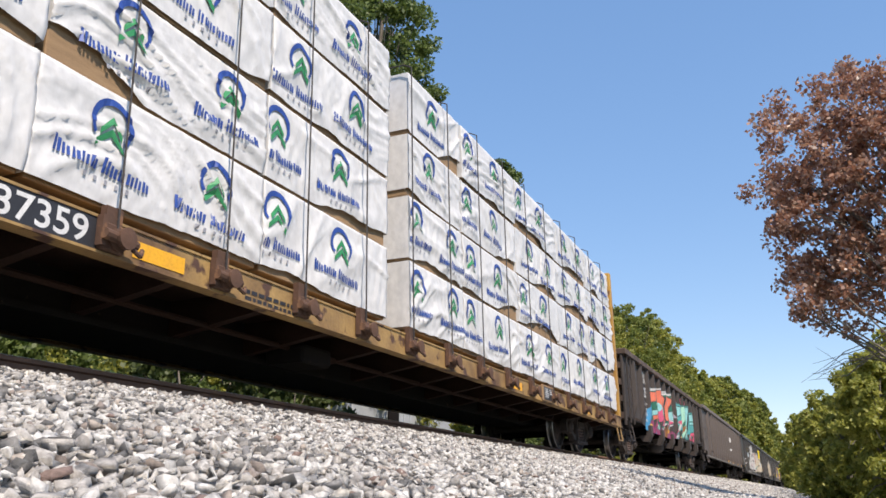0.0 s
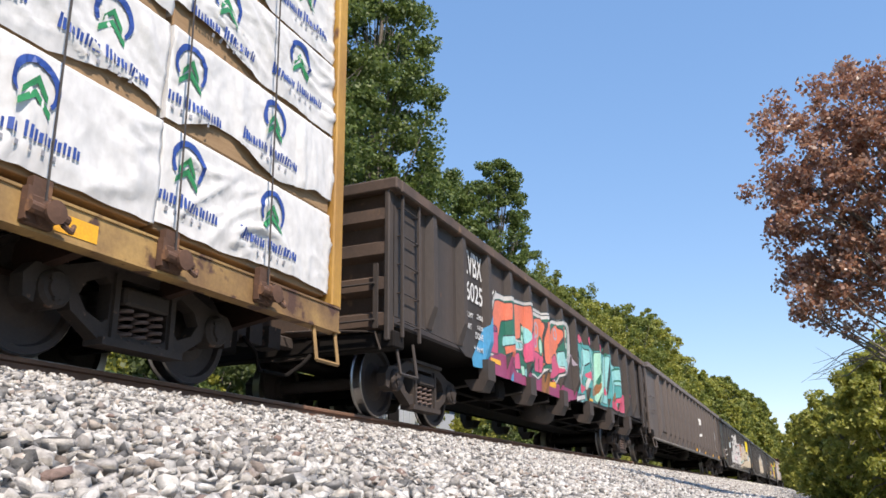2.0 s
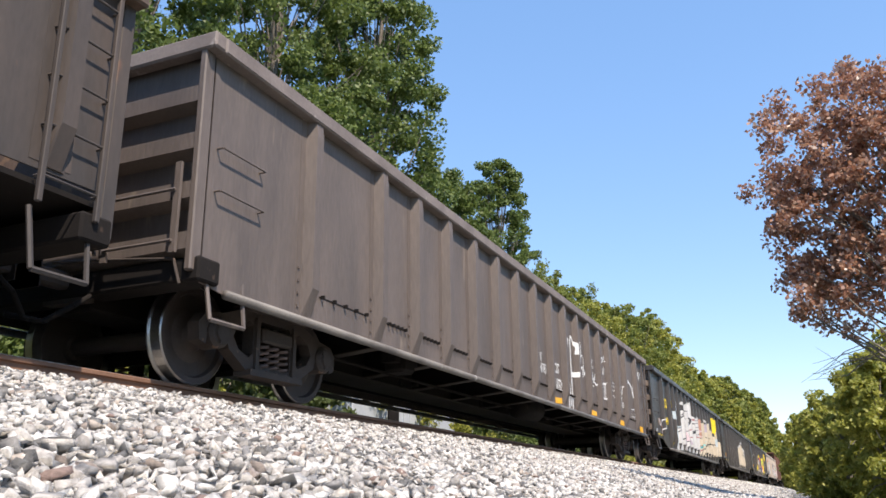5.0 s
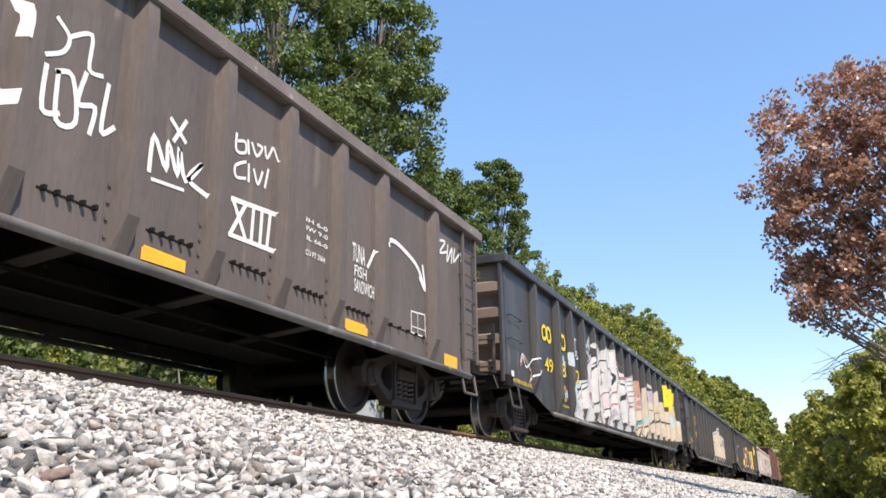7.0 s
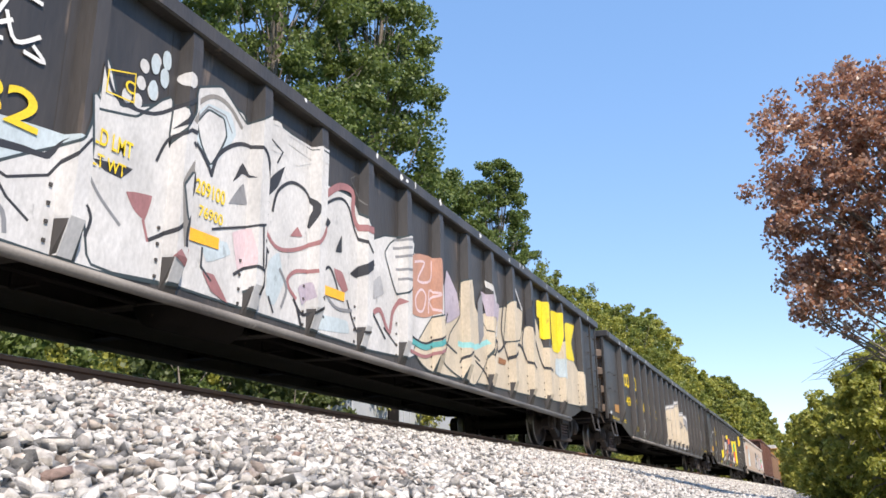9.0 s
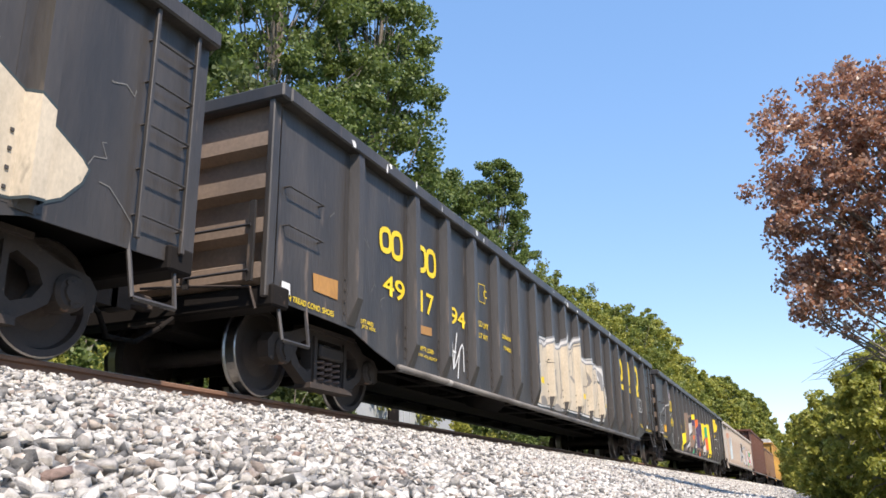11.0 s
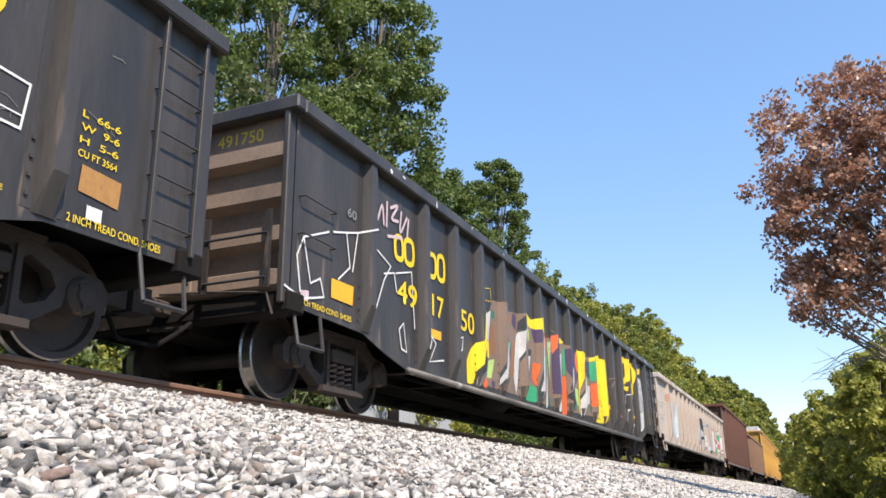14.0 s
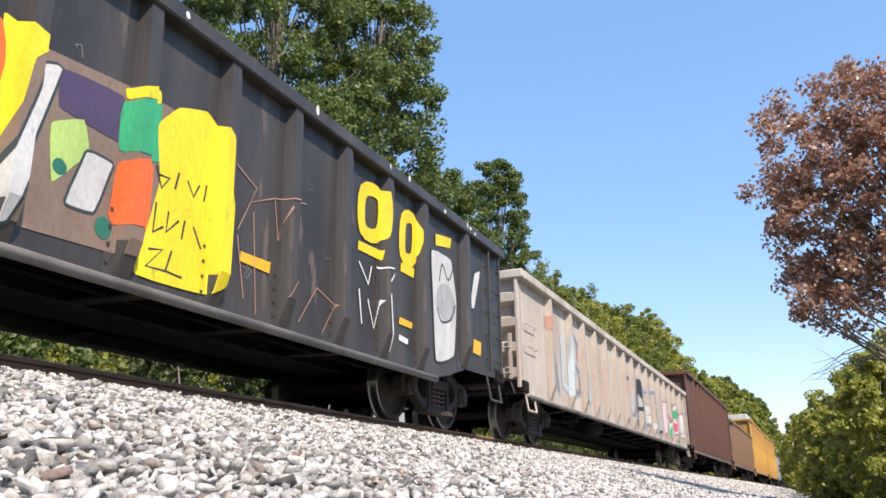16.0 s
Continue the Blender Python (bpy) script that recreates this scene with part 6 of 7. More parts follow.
    words(car, side, half, 'LIFT AND', 18.1, 0.93, 0.28, 0.05, M_YEL)
    words(car, side, half, 'JACK HERE', 18.1, 0.86, 0.32, 0.05, M_YEL)
    words(car, side, half, '2 INCH TREAD COND. SHOES', 18.92, 0.83, 0.9, 0.06, M_YEL)
    words(car, side, half, '49', 2.27, 1.33, 0.58, 0.26, M_YEL)
    words(car, side, half, '17', 3.32, 1.32, 0.41, 0.29, M_YEL)
    words(car, side, half, '94', 4.29, 1.35, 0.56, 0.25, M_YEL)
    P(S_AMBER, 0.75, 1.21, 1.24, 1.24, 1.24, 1.03, 0.77, 1.03)
    P(M_WHITE, 0.21, 1.0, 0.35, 1.0, 0.36, 0.89, 0.21, 0.89)
    P(S_AMBER, 3.2, 1.13, 3.66, 1.16, 3.66, 1.05, 3.2, 1.02)
    words(car, side, half, '2 INCH TREAD COND. SHOES', 0.13, 0.83, 1.04, 0.06, M_YEL)
    words(car, side, half, 'LIFT AND', 1.75, 0.88, 0.29, 0.05, M_YEL)
    words(car, side, half, 'JACK HERE', 1.77, 0.82, 0.32, 0.05, M_YEL)
    words(car, side, half, 'EMPTY LOAD', 3.25, 0.81, 0.46, 0.06, M_YEL)
    words(car, side, half, '7/16" ADJ. BLOCK', 3.24, 0.72, 0.58, 0.05, M_YEL)
    words(car, side, half, 'LD LMT', 5.4, 1.51, 0.41, 0.09, M_YEL)
    words(car, side, half, 'LT WT', 5.4, 1.33, 0.38, 0.08, M_YEL)
    words(car, side, half, '208600', 6.46, 1.5, 0.42, 0.07, M_YEL)
    words(car, side, half, '77400', 6.5, 1.31, 0.37, 0.07, M_YEL)
    S(M_YEL, 0.012, 5.44, 2.19, 5.7, 2.21, 5.7, 1.92, 5.43, 1.91, 5.44, 2.19)
    words(car, side, half, 'C', 5.65, 2.01, 0.13, 0.13, M_YEL)
    S(M_WHITE, 0.03, 4.21, 1.19, 4.17, 0.81)
    S(M_WHITE, 0.03, 4.33, 1.28, 4.39, 0.72)
    S(M_WHITE, 0.03, 4.16, 0.96, 4.47, 0.96)
    S(M_WHITE, 0.03, 4.52, 1.23, 4.41, 0.73, 4.72, 1.11, 4.77, 0.73)
    S(M_WHITE, 0.03, 4.6, 0.95, 4.54, 0.61)


def camouflage_mural(car, side, half):
    def P(mat, *p, name="paint_patch"):
        poly(car, side, half, mat, p, name)

    def S(mat, w, *p, name="paint_line"):
        line(car, side, half, mat, w, p, name)

    P(S_YELLOW, 4.66, 0.57, 4.65, 0.91, 4.82, 1.11, 5.15, 1.28, 5.2, 1.72, 5.31, 1.99, 5.5, 1.98, 5.42, 1.71, 5.28, 1.28, 5.18, 0.97, 4.89, 0.59)
    P(S_BROWN, 4.97, 0.62, 5.48, 1.73, 5.73, 2.05, 6.25, 2.08, 6.34, 1.99, 7.23, 2.09, 8.2, 2.16, 8.42, 1.89, 9.19, 1.99, 10.16, 2.03, 10.34, 1.77, 11.13, 1.95, 12.93, 2.12, 12.77, 0.7, 7.97, 0.62, 6.04, 0.63)
    P(S_INK, 4.97, 0.62, 5.47, 1.78, 5.73, 2.06, 5.79, 2.0, 5.55, 1.71, 5.17, 0.79)
    P(S_WHITE, 5.37, 1.42, 5.48, 1.75, 5.73, 1.87, 5.59, 1.33)
    P(S_WHITE, 5.19, 0.89, 5.48, 1.05, 5.39, 0.85)
    P(S_GREY, 5.0, 0.63, 5.28, 0.96, 5.19, 0.62, 5.07, 0.57)
    P(S_RED, 5.16, 0.62, 5.29, 0.89, 5.51, 0.69, 5.45, 0.59)
    P(S_RUSTO, 5.65, 1.15, 5.71, 1.66, 5.85, 1.61, 5.87, 1.16)
    P(S_LIME, 5.47, 0.75, 5.55, 1.03, 5.84, 1.1, 5.68, 0.77)
    oval(car, side, half, S_GREEN, 5.81, 1.81, 0.09, 0.07)
    oval(car, side, half, S_PURPLE, 5.75, 0.69, 0.08, 0.06)
    P(M_YEL, 5.27, 1.33, 5.59, 1.35, 5.59, 1.08, 5.27, 1.07)
    P(S_WHITE, 6.03, 0.66, 6.21, 1.41, 6.4, 1.9, 6.31, 1.28, 6.14, 0.83)
    P(S_EMERALD, 6.3, 0.87, 6.34, 1.45, 6.65, 1.51, 6.51, 1.02)
    P(S_PURPLE, 6.45, 1.11, 6.7, 1.53, 6.62, 1.26, 6.51, 0.92)
    P(S_RUSTO, 6.56, 0.95, 6.75, 1.54, 6.89, 1.55, 6.7, 0.91)
    P(S_RUSTO, 6.46, 1.7, 6.58, 1.96, 6.72, 1.95, 6.59, 1.8)
    P(S_PURPLE, 6.73, 1.84, 6.81, 2.04, 6.97, 2.01, 6.93, 1.74)
    P(S_WHITE, 6.72, 0.91, 6.94, 1.68, 7.24, 1.83, 7.02, 1.09, 6.86, 0.61)
    P(S_INK, 7.01, 1.76, 7.12, 2.03, 7.39, 2.09, 7.35, 1.86)
    P(S_EMERALD, 7.25, 1.54, 7.35, 1.74, 7.44, 1.12, 7.34, 0.93)
    oval(car, side, half, S_LIME, 7.54, 1.81, 0.15, 0.17)
    P(S_WHITE, 7.37, 0.97, 7.42, 1.38, 7.73, 1.43, 7.55, 0.95)
    P(S_INK, 7.42, 1.4, 7.53, 1.53, 7.79, 1.54, 7.73, 1.42)
    P(S_PURPLE, 7.8, 1.94, 8.2, 1.99, 8.18, 1.73, 7.99, 1.71)
    P(S_RED, 7.72, 1.01, 7.83, 1.33, 8.13, 1.34, 8.06, 0.9)
    P(S_EMERALD, 7.3, 0.59, 7.45, 0.9, 8.02, 0.89, 7.99, 0.61)
    P(S_YELLOW, 7.28, 2.17, 7.44, 2.25, 7.8, 2.1, 8.46, 2.27, 8.38, 1.72, 8.2, 1.99, 7.8, 1.94, 7.34, 2.01)
    P(S_WHITE, 8.09, 0.66, 8.23, 1.84, 8.31, 1.89, 8.2, 0.91, 8.15, 0.68)
    P(S_RED, 8.27, 1.88, 8.69, 1.97, 8.69, 1.7, 8.32, 1.56)
    P(S_EMERALD, 8.33, 0.99, 8.35, 1.53, 8.75, 1.58, 8.62, 1.06)
    P(S_LIME, 8.81, 1.84, 8.94, 1.91, 8.94, 1.48, 8.89, 1.06)
    P(S_LIME, 8.31, 1.07, 8.33, 1.49, 8.41, 1.28)
    P(S_WHITE, 8.54, 0.56, 8.77, 1.54, 8.68, 0.62)
    P(S_WHITE, 8.96, 1.89, 9.06, 1.91, 8.93, 1.26)
    P(S_RED, 9.09, 2.03, 9.25, 2.09, 9.26, 1.68, 9.11, 1.62)
    P(S_PURPLE, 9.05, 1.12, 9.08, 1.59, 9.25, 2.07, 9.38, 2.02, 9.38, 0.88, 9.11, 0.88)
    P(S_WHITE, 9.43, 0.56, 9.67, 1.75, 9.81, 1.8, 9.61, 0.61)
    P(S_EMERALD, 9.8, 1.35, 9.89, 1.88, 10.06, 1.95, 10.02, 1.37)
    P(S_RED, 9.6, 0.53, 9.74, 1.33, 10.07, 1.34, 10.01, 0.57)
    P(S_PURPLE, 10.03, 1.94, 11.05, 2.0, 10.9, 1.81, 11.15, 1.49, 10.77, 1.25, 10.19, 1.17)
    oval(car, side, half, S_RED, 11.03, 1.78, 0.17, 0.22)
    P(S_WHITE, 10.16, 1.08, 10.24, 1.55, 10.46, 1.6, 10.42, 1.29, 10.26, 1.07)
    P(S_INK, 10.1, 0.95, 10.37, 1.38, 10.43, 1.24, 10.28, 0.66)
    P(S_LIME, 10.5, 1.21, 10.98, 1.18, 10.97, 0.79, 10.68, 1.0)
    P(S_WHITE, 11.07, 0.65, 11.36, 1.84, 11.54, 1.91, 11.23, 0.65)
    P(S_PURPLE, 11.52, 1.9, 12.11, 1.95, 12.12, 1.55, 11.53, 1.6)
    P(S_LIME, 11.49, 1.47, 11.77, 1.61, 11.85, 1.38, 11.56, 1.03)
    P(S_WHITE, 11.69, 0.94, 11.82, 1.38, 12.07, 1.38, 11.94, 0.95)
    oval(car, side, half, S_GREEN, 9.47, 1.72, 0.06, 0.06)
    oval(car, side, half, S_GREEN, 8.77, 0.7, 0.07, 0.1)
    oval(car, side, half, S_GREEN, 10.67, 0.84, 0.13, 0.14)
    oval(car, side, half, S_GREEN, 12.04, 0.87, 0.08, 0.08)
    oval(car, side, half, S_GREEN, 11.61, 1.18, 0.06, 0.06)
    P(S_YELLOW, 9.48, 2.02, 9.65, 2.11, 10.02, 2.04, 9.74, 1.97)
    P(S_YELLOW, 11.02, 2.06, 11.43, 1.97, 11.23, 1.8, 11.08, 0.77, 10.98, 0.62, 11.11, 1.76)
    P(S_EMERALD, 12.09, 1.49, 12.09, 1.9, 12.5, 2.07, 12.53, 1.55)
    P(S_RED, 12.07, 0.99, 12.1, 1.42, 12.48, 1.54, 12.46, 0.96, 12.11, 0.92)
    P(S_YELLOW, 12.1, 2.01, 12.47, 2.17, 12.48, 2.05, 12.12, 1.93)
    P(S_YELLOW, 12.46, 1.87, 12.69, 2.12, 13.04, 2.24, 13.3, 2.09, 13.3, 1.55, 13.47, 1.08, 13.33, 0.7, 13.18, 0.62, 12.33, 0.6, 12.43, 0.91, 12.55, 1.41)
    S(S_INK, 0.022, 12.5, 1.52, 12.57, 1.36, 12.65, 1.47, 12.54, 1.46)
    S(S_INK, 0.022, 12.75, 1.55, 12.72, 1.41)
    S(S_INK, 0.022, 12.86, 1.52, 12.94, 1.41, 13.0, 1.53)
    S(S_INK, 0.022, 13.09, 1.56, 13.07, 1.42)
    S(S_INK, 0.022, 12.53, 1.22, 12.52, 0.98, 12.62, 1.05)
    S(S_INK, 0.022, 12.67, 1.19, 12.66, 1.02, 12.79, 1.15)
    S(S_INK, 0.022, 12.86, 1.17, 12.84, 1.02)
    S(S_INK, 0.022, 12.97, 1.15, 13.07, 1.0)
    S(S_INK, 0.022, 12.5, 0.84, 12.64, 0.87, 12.48, 0.7, 12.72, 0.71)
    S(S_INK, 0.022, 12.74, 0.88, 12.69, 0.71, 12.87, 0.7)
    P(M_REFL, 13.6, 1.12, 14.05, 1.13, 14.04, 1.02, 13.59, 1.03)
    S(S_TAN, 0.012, 13.45, 1.92, 13.78, 1.78, 13.7, 1.62, 14.07, 1.78, 14.6, 1.9)
    S(S_TAN, 0.012, 13.7, 1.62, 13.54, 1.31)
    S(S_TAN, 0.012, 14.07, 1.78, 14.15, 1.36, 14.23, 1.73)
    S(S_TAN, 0.012, 14.42, 1.09, 14.23, 0.83)
    S(S_TAN, 0.012, 14.55, 0.66, 14.86, 1.07, 15.22, 0.96, 14.99, 0.63)
    S(S_TAN, 0.012, 13.54, 1.25, 13.67, 0.71)
    S(S_TAN, 0.012, 13.75, 1.53, 13.86, 0.6)
    S(M_YEL, 0.17, 15.8, 2.46, 16.21, 2.52, 16.18, 2.04, 15.79, 1.99, 15.8, 2.46)
    S(M_YEL, 0.17, 16.86, 2.44, 17.16, 2.48, 17.13, 1.99, 16.83, 1.96, 16.86, 2.44)
    P(M_YEL, 15.7, 1.82, 16.24, 1.84, 16.23, 1.72, 15.68, 1.71)
    P(M_YEL, 16.78, 1.84, 17.16, 1.85, 17.14, 1.72, 16.76, 1.72)
    P(M_YEL, 17.85, 2.53, 18.41, 2.62, 18.36, 2.46, 17.85, 2.36)
    S(M_WHITE, 0.025, 15.73, 1.57, 15.94, 1.36, 16.01, 1.58)
    S(M_WHITE, 0.025, 16.15, 1.61, 16.46, 1.65, 16.3, 1.47)
    S(M_WHITE, 0.025, 15.73, 1.25, 15.8, 0.88)
    S(M_WHITE, 0.025, 15.94, 1.17, 16.08, 0.87, 16.23, 1.22)
    S(M_WHITE, 0.025, 16.3, 1.3, 16.38, 0.65)
    P(S_WHITE, 17.69, 2.28, 18.4, 2.3, 18.57, 1.69, 18.45, 0.88, 17.81, 0.71, 17.75, 1.52)
    oval(car, side, half, S_SILVER, 18.19, 1.61, 0.34, 0.27)
    S(S_INK, 0.03, 17.96, 1.88, 18.07, 2.14, 18.27, 1.95, 18.5, 2.24)
    S(S_INK, 0.03, 17.88, 1.47, 18.03, 1.31, 18.34, 1.4, 18.5, 1.63)
    P(S_WHITE, 19.3, 2.31, 19.56, 2.41, 19.25, 1.74, 19.09, 1.75)
    P(M_REFL, 16.74, 1.13, 17.1, 1.12, 17.08, 1.04, 16.72, 1.04)
    P(M_WHITE, 16.73, 0.91, 16.98, 0.89, 16.96, 0.82, 16.72, 0.84)
    P(M_REFL, 19.21, 1.27, 19.52, 1.26, 19.48, 1.05, 19.17, 1.06)
    S(M_YEL, 0.07, 2.36, 2.12, 2.53, 2.14, 2.55, 1.9, 2.37, 1.89, 2.36, 2.12)
    S(M_YEL, 0.07, 2.63, 2.15, 2.84, 2.17, 2.85, 1.91, 2.65, 1.89, 2.63, 2.15)
    S(M_YEL, 0.07, 3.33, 2.15, 3.55, 2.17, 3.55, 1.91, 3.34, 1.9, 3.33, 2.15)
    S(M_YEL, 0.07, 3.66, 2.2, 3.84, 2.22, 3.85, 1.93, 3.66, 1.92, 3.66, 2.2)
    words(car, side, half, '49', 2.41, 1.31, 0.56, 0.3, M_YEL)
    words(car, side, half, '17', 3.44, 1.34, 0.39, 0.3, M_YEL)
    words(car, side, half, '50', 4.45, 1.32, 0.52, 0.32, M_YEL)
    words(car, side, half, '2 INCH TREAD COND. SHOES', 0.22, 0.84, 1.08, 0.06, M_YEL)
    P(M_REFL, 0.87, 1.24, 1.34, 1.25, 1.32, 1.03, 0.87, 1.03)
    P(M_REFL, 3.29, 1.15, 3.74, 1.16, 3.73, 1.04, 3.29, 1.03)
    P(S_BLUSH, 0.3, 0.98, 0.44, 1.01, 0.44, 0.9, 0.31, 0.88)
    S(M_WHITE, 0.022, 0.02, 0.97, 0.32, 0.9, 0.57, 0.96, 0.73, 1.0, 0.65, 1.18, 0.47, 1.09, 0.32, 1.54, 0.79, 1.73)
    S(M_WHITE, 0.022, 0.32, 1.54, 0.21, 1.32, 0.29, 0.97)
    S(M_WHITE, 0.022, 0.89, 1.76, 1.16, 1.83, 1.25, 1.45, 1.01, 1.26)
    S(M_WHITE, 0.022, 1.16, 1.83, 1.41, 1.9, 1.72, 2.02)
    S(M_WHITE, 0.022, 1.31, 1.42, 1.41, 1.9)
    S(M_WHITE, 0.022, 1.82, 1.85, 2.23, 1.71, 2.06, 1.5, 1.88, 1.14, 1.77, 1.01)
    S(M_WHITE, 0.022, 2.06, 1.58, 2.32, 1.65, 2.39, 1.43)
    S(M_WHITE, 0.022, 2.37, 1.66, 2.81, 1.78, 2.9, 1.06)
    S(M_WHITE, 0.022, 2.46, 0.97, 2.58, 1.07, 2.67, 0.72, 2.53, 0.74, 2.46, 0.97)
    S(M_WHITE, 0.022, 3.12, 0.83, 3.27, 1.12, 3.56, 0.97, 3.35, 0.7, 3.81, 0.78)
    S(M_WHITE, 0.022, 4.25, 1.11, 4.52, 1.23, 4.48, 1.03, 4.25, 0.95)
    S(S_BLUSH, 0.04, 1.86, 2.46, 1.86, 2.19, 1.99, 2.43, 2.04, 2.2)
    S(S_BLUSH, 0.04, 2.12, 2.51, 2.11, 2.2)
    S(S_BLUSH, 0.04, 2.22, 2.47, 2.41, 2.55, 2.25, 2.34, 2.42, 2.35)
    S(S_BLUSH, 0.04, 2.51, 2.5, 2.48, 2.22, 2.67, 2.47)
    S(S_BLUSH, 0.04, 2.72, 2.46, 2.68, 2.21)
    S(S_BLUSH, 0.04, 2.15, 2.08, 2.53, 2.16)
    words(car, side, half, '60', 1.17, 2.03, 0.2, 0.11, S_GREY)
    S(M_YEL, 0.012, 5.46, 2.17, 5.72, 2.22, 5.73, 2.0, 5.47, 1.98, 5.46, 2.17)


def wagons():
    # graffiti-covered old gondola
    car, side, c = gondola(22.45, 16.2, P_OLD, "weathered black gondola wagon with pink and teal graffiti", 1.05, 2.86, "old", first=1.02, chord_paint=P_RUSTRIM, end_paint=P_RUSTRIM, inset=1.67, tank=7.6)
    side.zlo = 0.85
    pink_and_teal_mural(car, side, 8.1)
    # brown gondola
    car, side, c = gondola(39.74, 20.1, P_BROWN, "faded brown gondola wagon with white chalk tags", 1.02, 2.97, "straight", first=1.58, chord_paint=P_RIM, bolts=True, tank=10.4)
    chalk_tags(car, side, 10.17)
    # three black gondolas
    car, side, c = gondola(61.25, 20.25, P_BLACK, "black gondola wagon with silver and cream graffiti", 1.04, first=1.5, end_paint=P_DUST, number="491882")
    silver_mural(car, side, 10.255)
    car, side, c = gondola(82.75, 20.1, P_BLACK, "black gondola wagon with cream block graffiti", 1.04, first=1.45, end_paint=P_DUST)
    cream_mural(car, side, 10.15)
    car, side, c = gondola(104.25, 20.2, P_BLACK, "black gondola wagon with colourful camouflage graffiti", 1.04, first=1.5, end_paint=P_DUST, number="491750")
    camouflage_mural(car, side, 10.23)
    # pale gondola
    car, side, c = gondola(125.65, 20.3, P_CREAM, "dirty white gondola wagon with dark graffiti", 1.05, 2.90, "straight")
    mural(car, side, -8.6, -5.2, 0.9, 2.3, 4, (S_GREY, S_HAZE), S_SILVER, (S_TAN,), 51, 0.10)
    mural(car, side, -1.5, 4.0, 0.8, 2.2, 7, (S_INK, S_GREY), S_SILVER, (S_WHITE,), 52, 0.13)
    mural(car, side, 4.6, 9.0, 0.8, 2.2, 6, (S_BLUSH, S_WHITE), S_DKRED, (S_HOT, S_EMERALD), 53, 0.12)


def far_wagons():
    spec = [(147.4, 17.0, 3.95, P_RUST, "tall red-brown gondola wagon"), (165.4, 18.0, 3.4, P_TAN, "tan brown gondola wagon"), (184.6, 20.0, 4.9, P_YCAR, "tall yellow wagon with wrapped lumber on top"), (206.0, 20.0, 4.9, P_YCAR, "tall yellow wagon far down the train"), (227.4, 17.0, 4.6, P_GREY, "grey wagon far down the train"), (246, 17.0, 4.2, P_RUST, "red-brown wagon far down the train"), (264.5, 17.0, 4.0, P_CREAM, "dirty white wagon far down the train")]
    for front, length, top, paint, label in spec:
        car, side, c = gondola(front, length, paint, label, 1.05, top, "straight")
        if "lumber" in label:
            part("wrapped_load", cbox(-1.3, 1.3, -9.5, -2.0, 4.0, 5.35, 0.04), S_WHITE, car, "white wrapped lumber load")


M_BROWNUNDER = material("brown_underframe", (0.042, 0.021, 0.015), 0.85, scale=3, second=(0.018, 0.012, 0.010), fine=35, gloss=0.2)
M_WOOD = material("sawn_lumber", (0.33, 0.21, 0.11), 0.8, scale=3, second=(0.20, 0.12, 0.06), fine=40, streak=12)
M_RUSTY = material("rusty_brown_steel", (0.11, 0.055, 0.033), 0.8, scale=3, second=(0.06, 0.035, 0.025), fine=35, third=(0.20, 0.10, 0.05), spots=0.6)
P_SILL = material("worn_yellow_sill", (0.40, 0.25, 0.09), 0.65, scale=1.6, second=(0.13, 0.07, 0.038), amount=0.95, fine=30, third=(0.09, 0.045, 0.03), spots=0.57)
LOGO_BLUE = material("printed_blue", (0.025, 0.07, 0.30), 0.5, scale=6, second=(0.02, 0.055, 0.24), bump=0)
LOGO_GREEN = material("printed_green", (0.03, 0.25, 0.09), 0.5, scale=6, second=(0.025, 0.2, 0.07), bump=0)
LOGO_GREY = material("printed_grey", (0.33, 0.33, 0.36), 0.5, scale=6, bump=0)
M_WRAP = material("white_wrap", (0.70, 0.685, 0.665), 0.42, scale=5.0, second=(0.58, 0.57, 0.56), amount=0.5, fine=11, bump=0.25, dist=0.02, streak=0.7)
M_CABLE = material("steel_cable", (0.07, 0.06, 0.055), 0.6, 0.3, scale=20)


def winch_mesh():
    bm = cbox(HALF - 0.02, HALF + 0.05, -0.11, 0.11, 0.66, 0.86, 0.01)
    lathe(bm, [(0.0, 0.03), (0.005, 0.085), (0.035, 0.085), (0.04, 0.05), (0.09, 0.05), (0.095, 0.08), (0.12, 0.08), (0.125, 0.03)], 14, (HALF + 0.04, 0.03, 0.75))
    rod(bm, (HALF + 0.09, -0.13, 0.76), (HALF + 0.09, 0.17, 0.74), 0.04, 10)
    box(bm, HALF + 0.01, HALF + 0.07, -0.13, -0.09, 0.68, 0.90)
    box(bm, HALF - 0.03, HALF + 0.03, -0.07, 0.08, 0.86, 0.99)
    bent(bm, [(HALF + 0.11, 0.12, 0.70), (HALF + 0.13, 0.18, 0.66), (HALF + 0.10, 0.22, 0.72)], 0.018)
    return bm


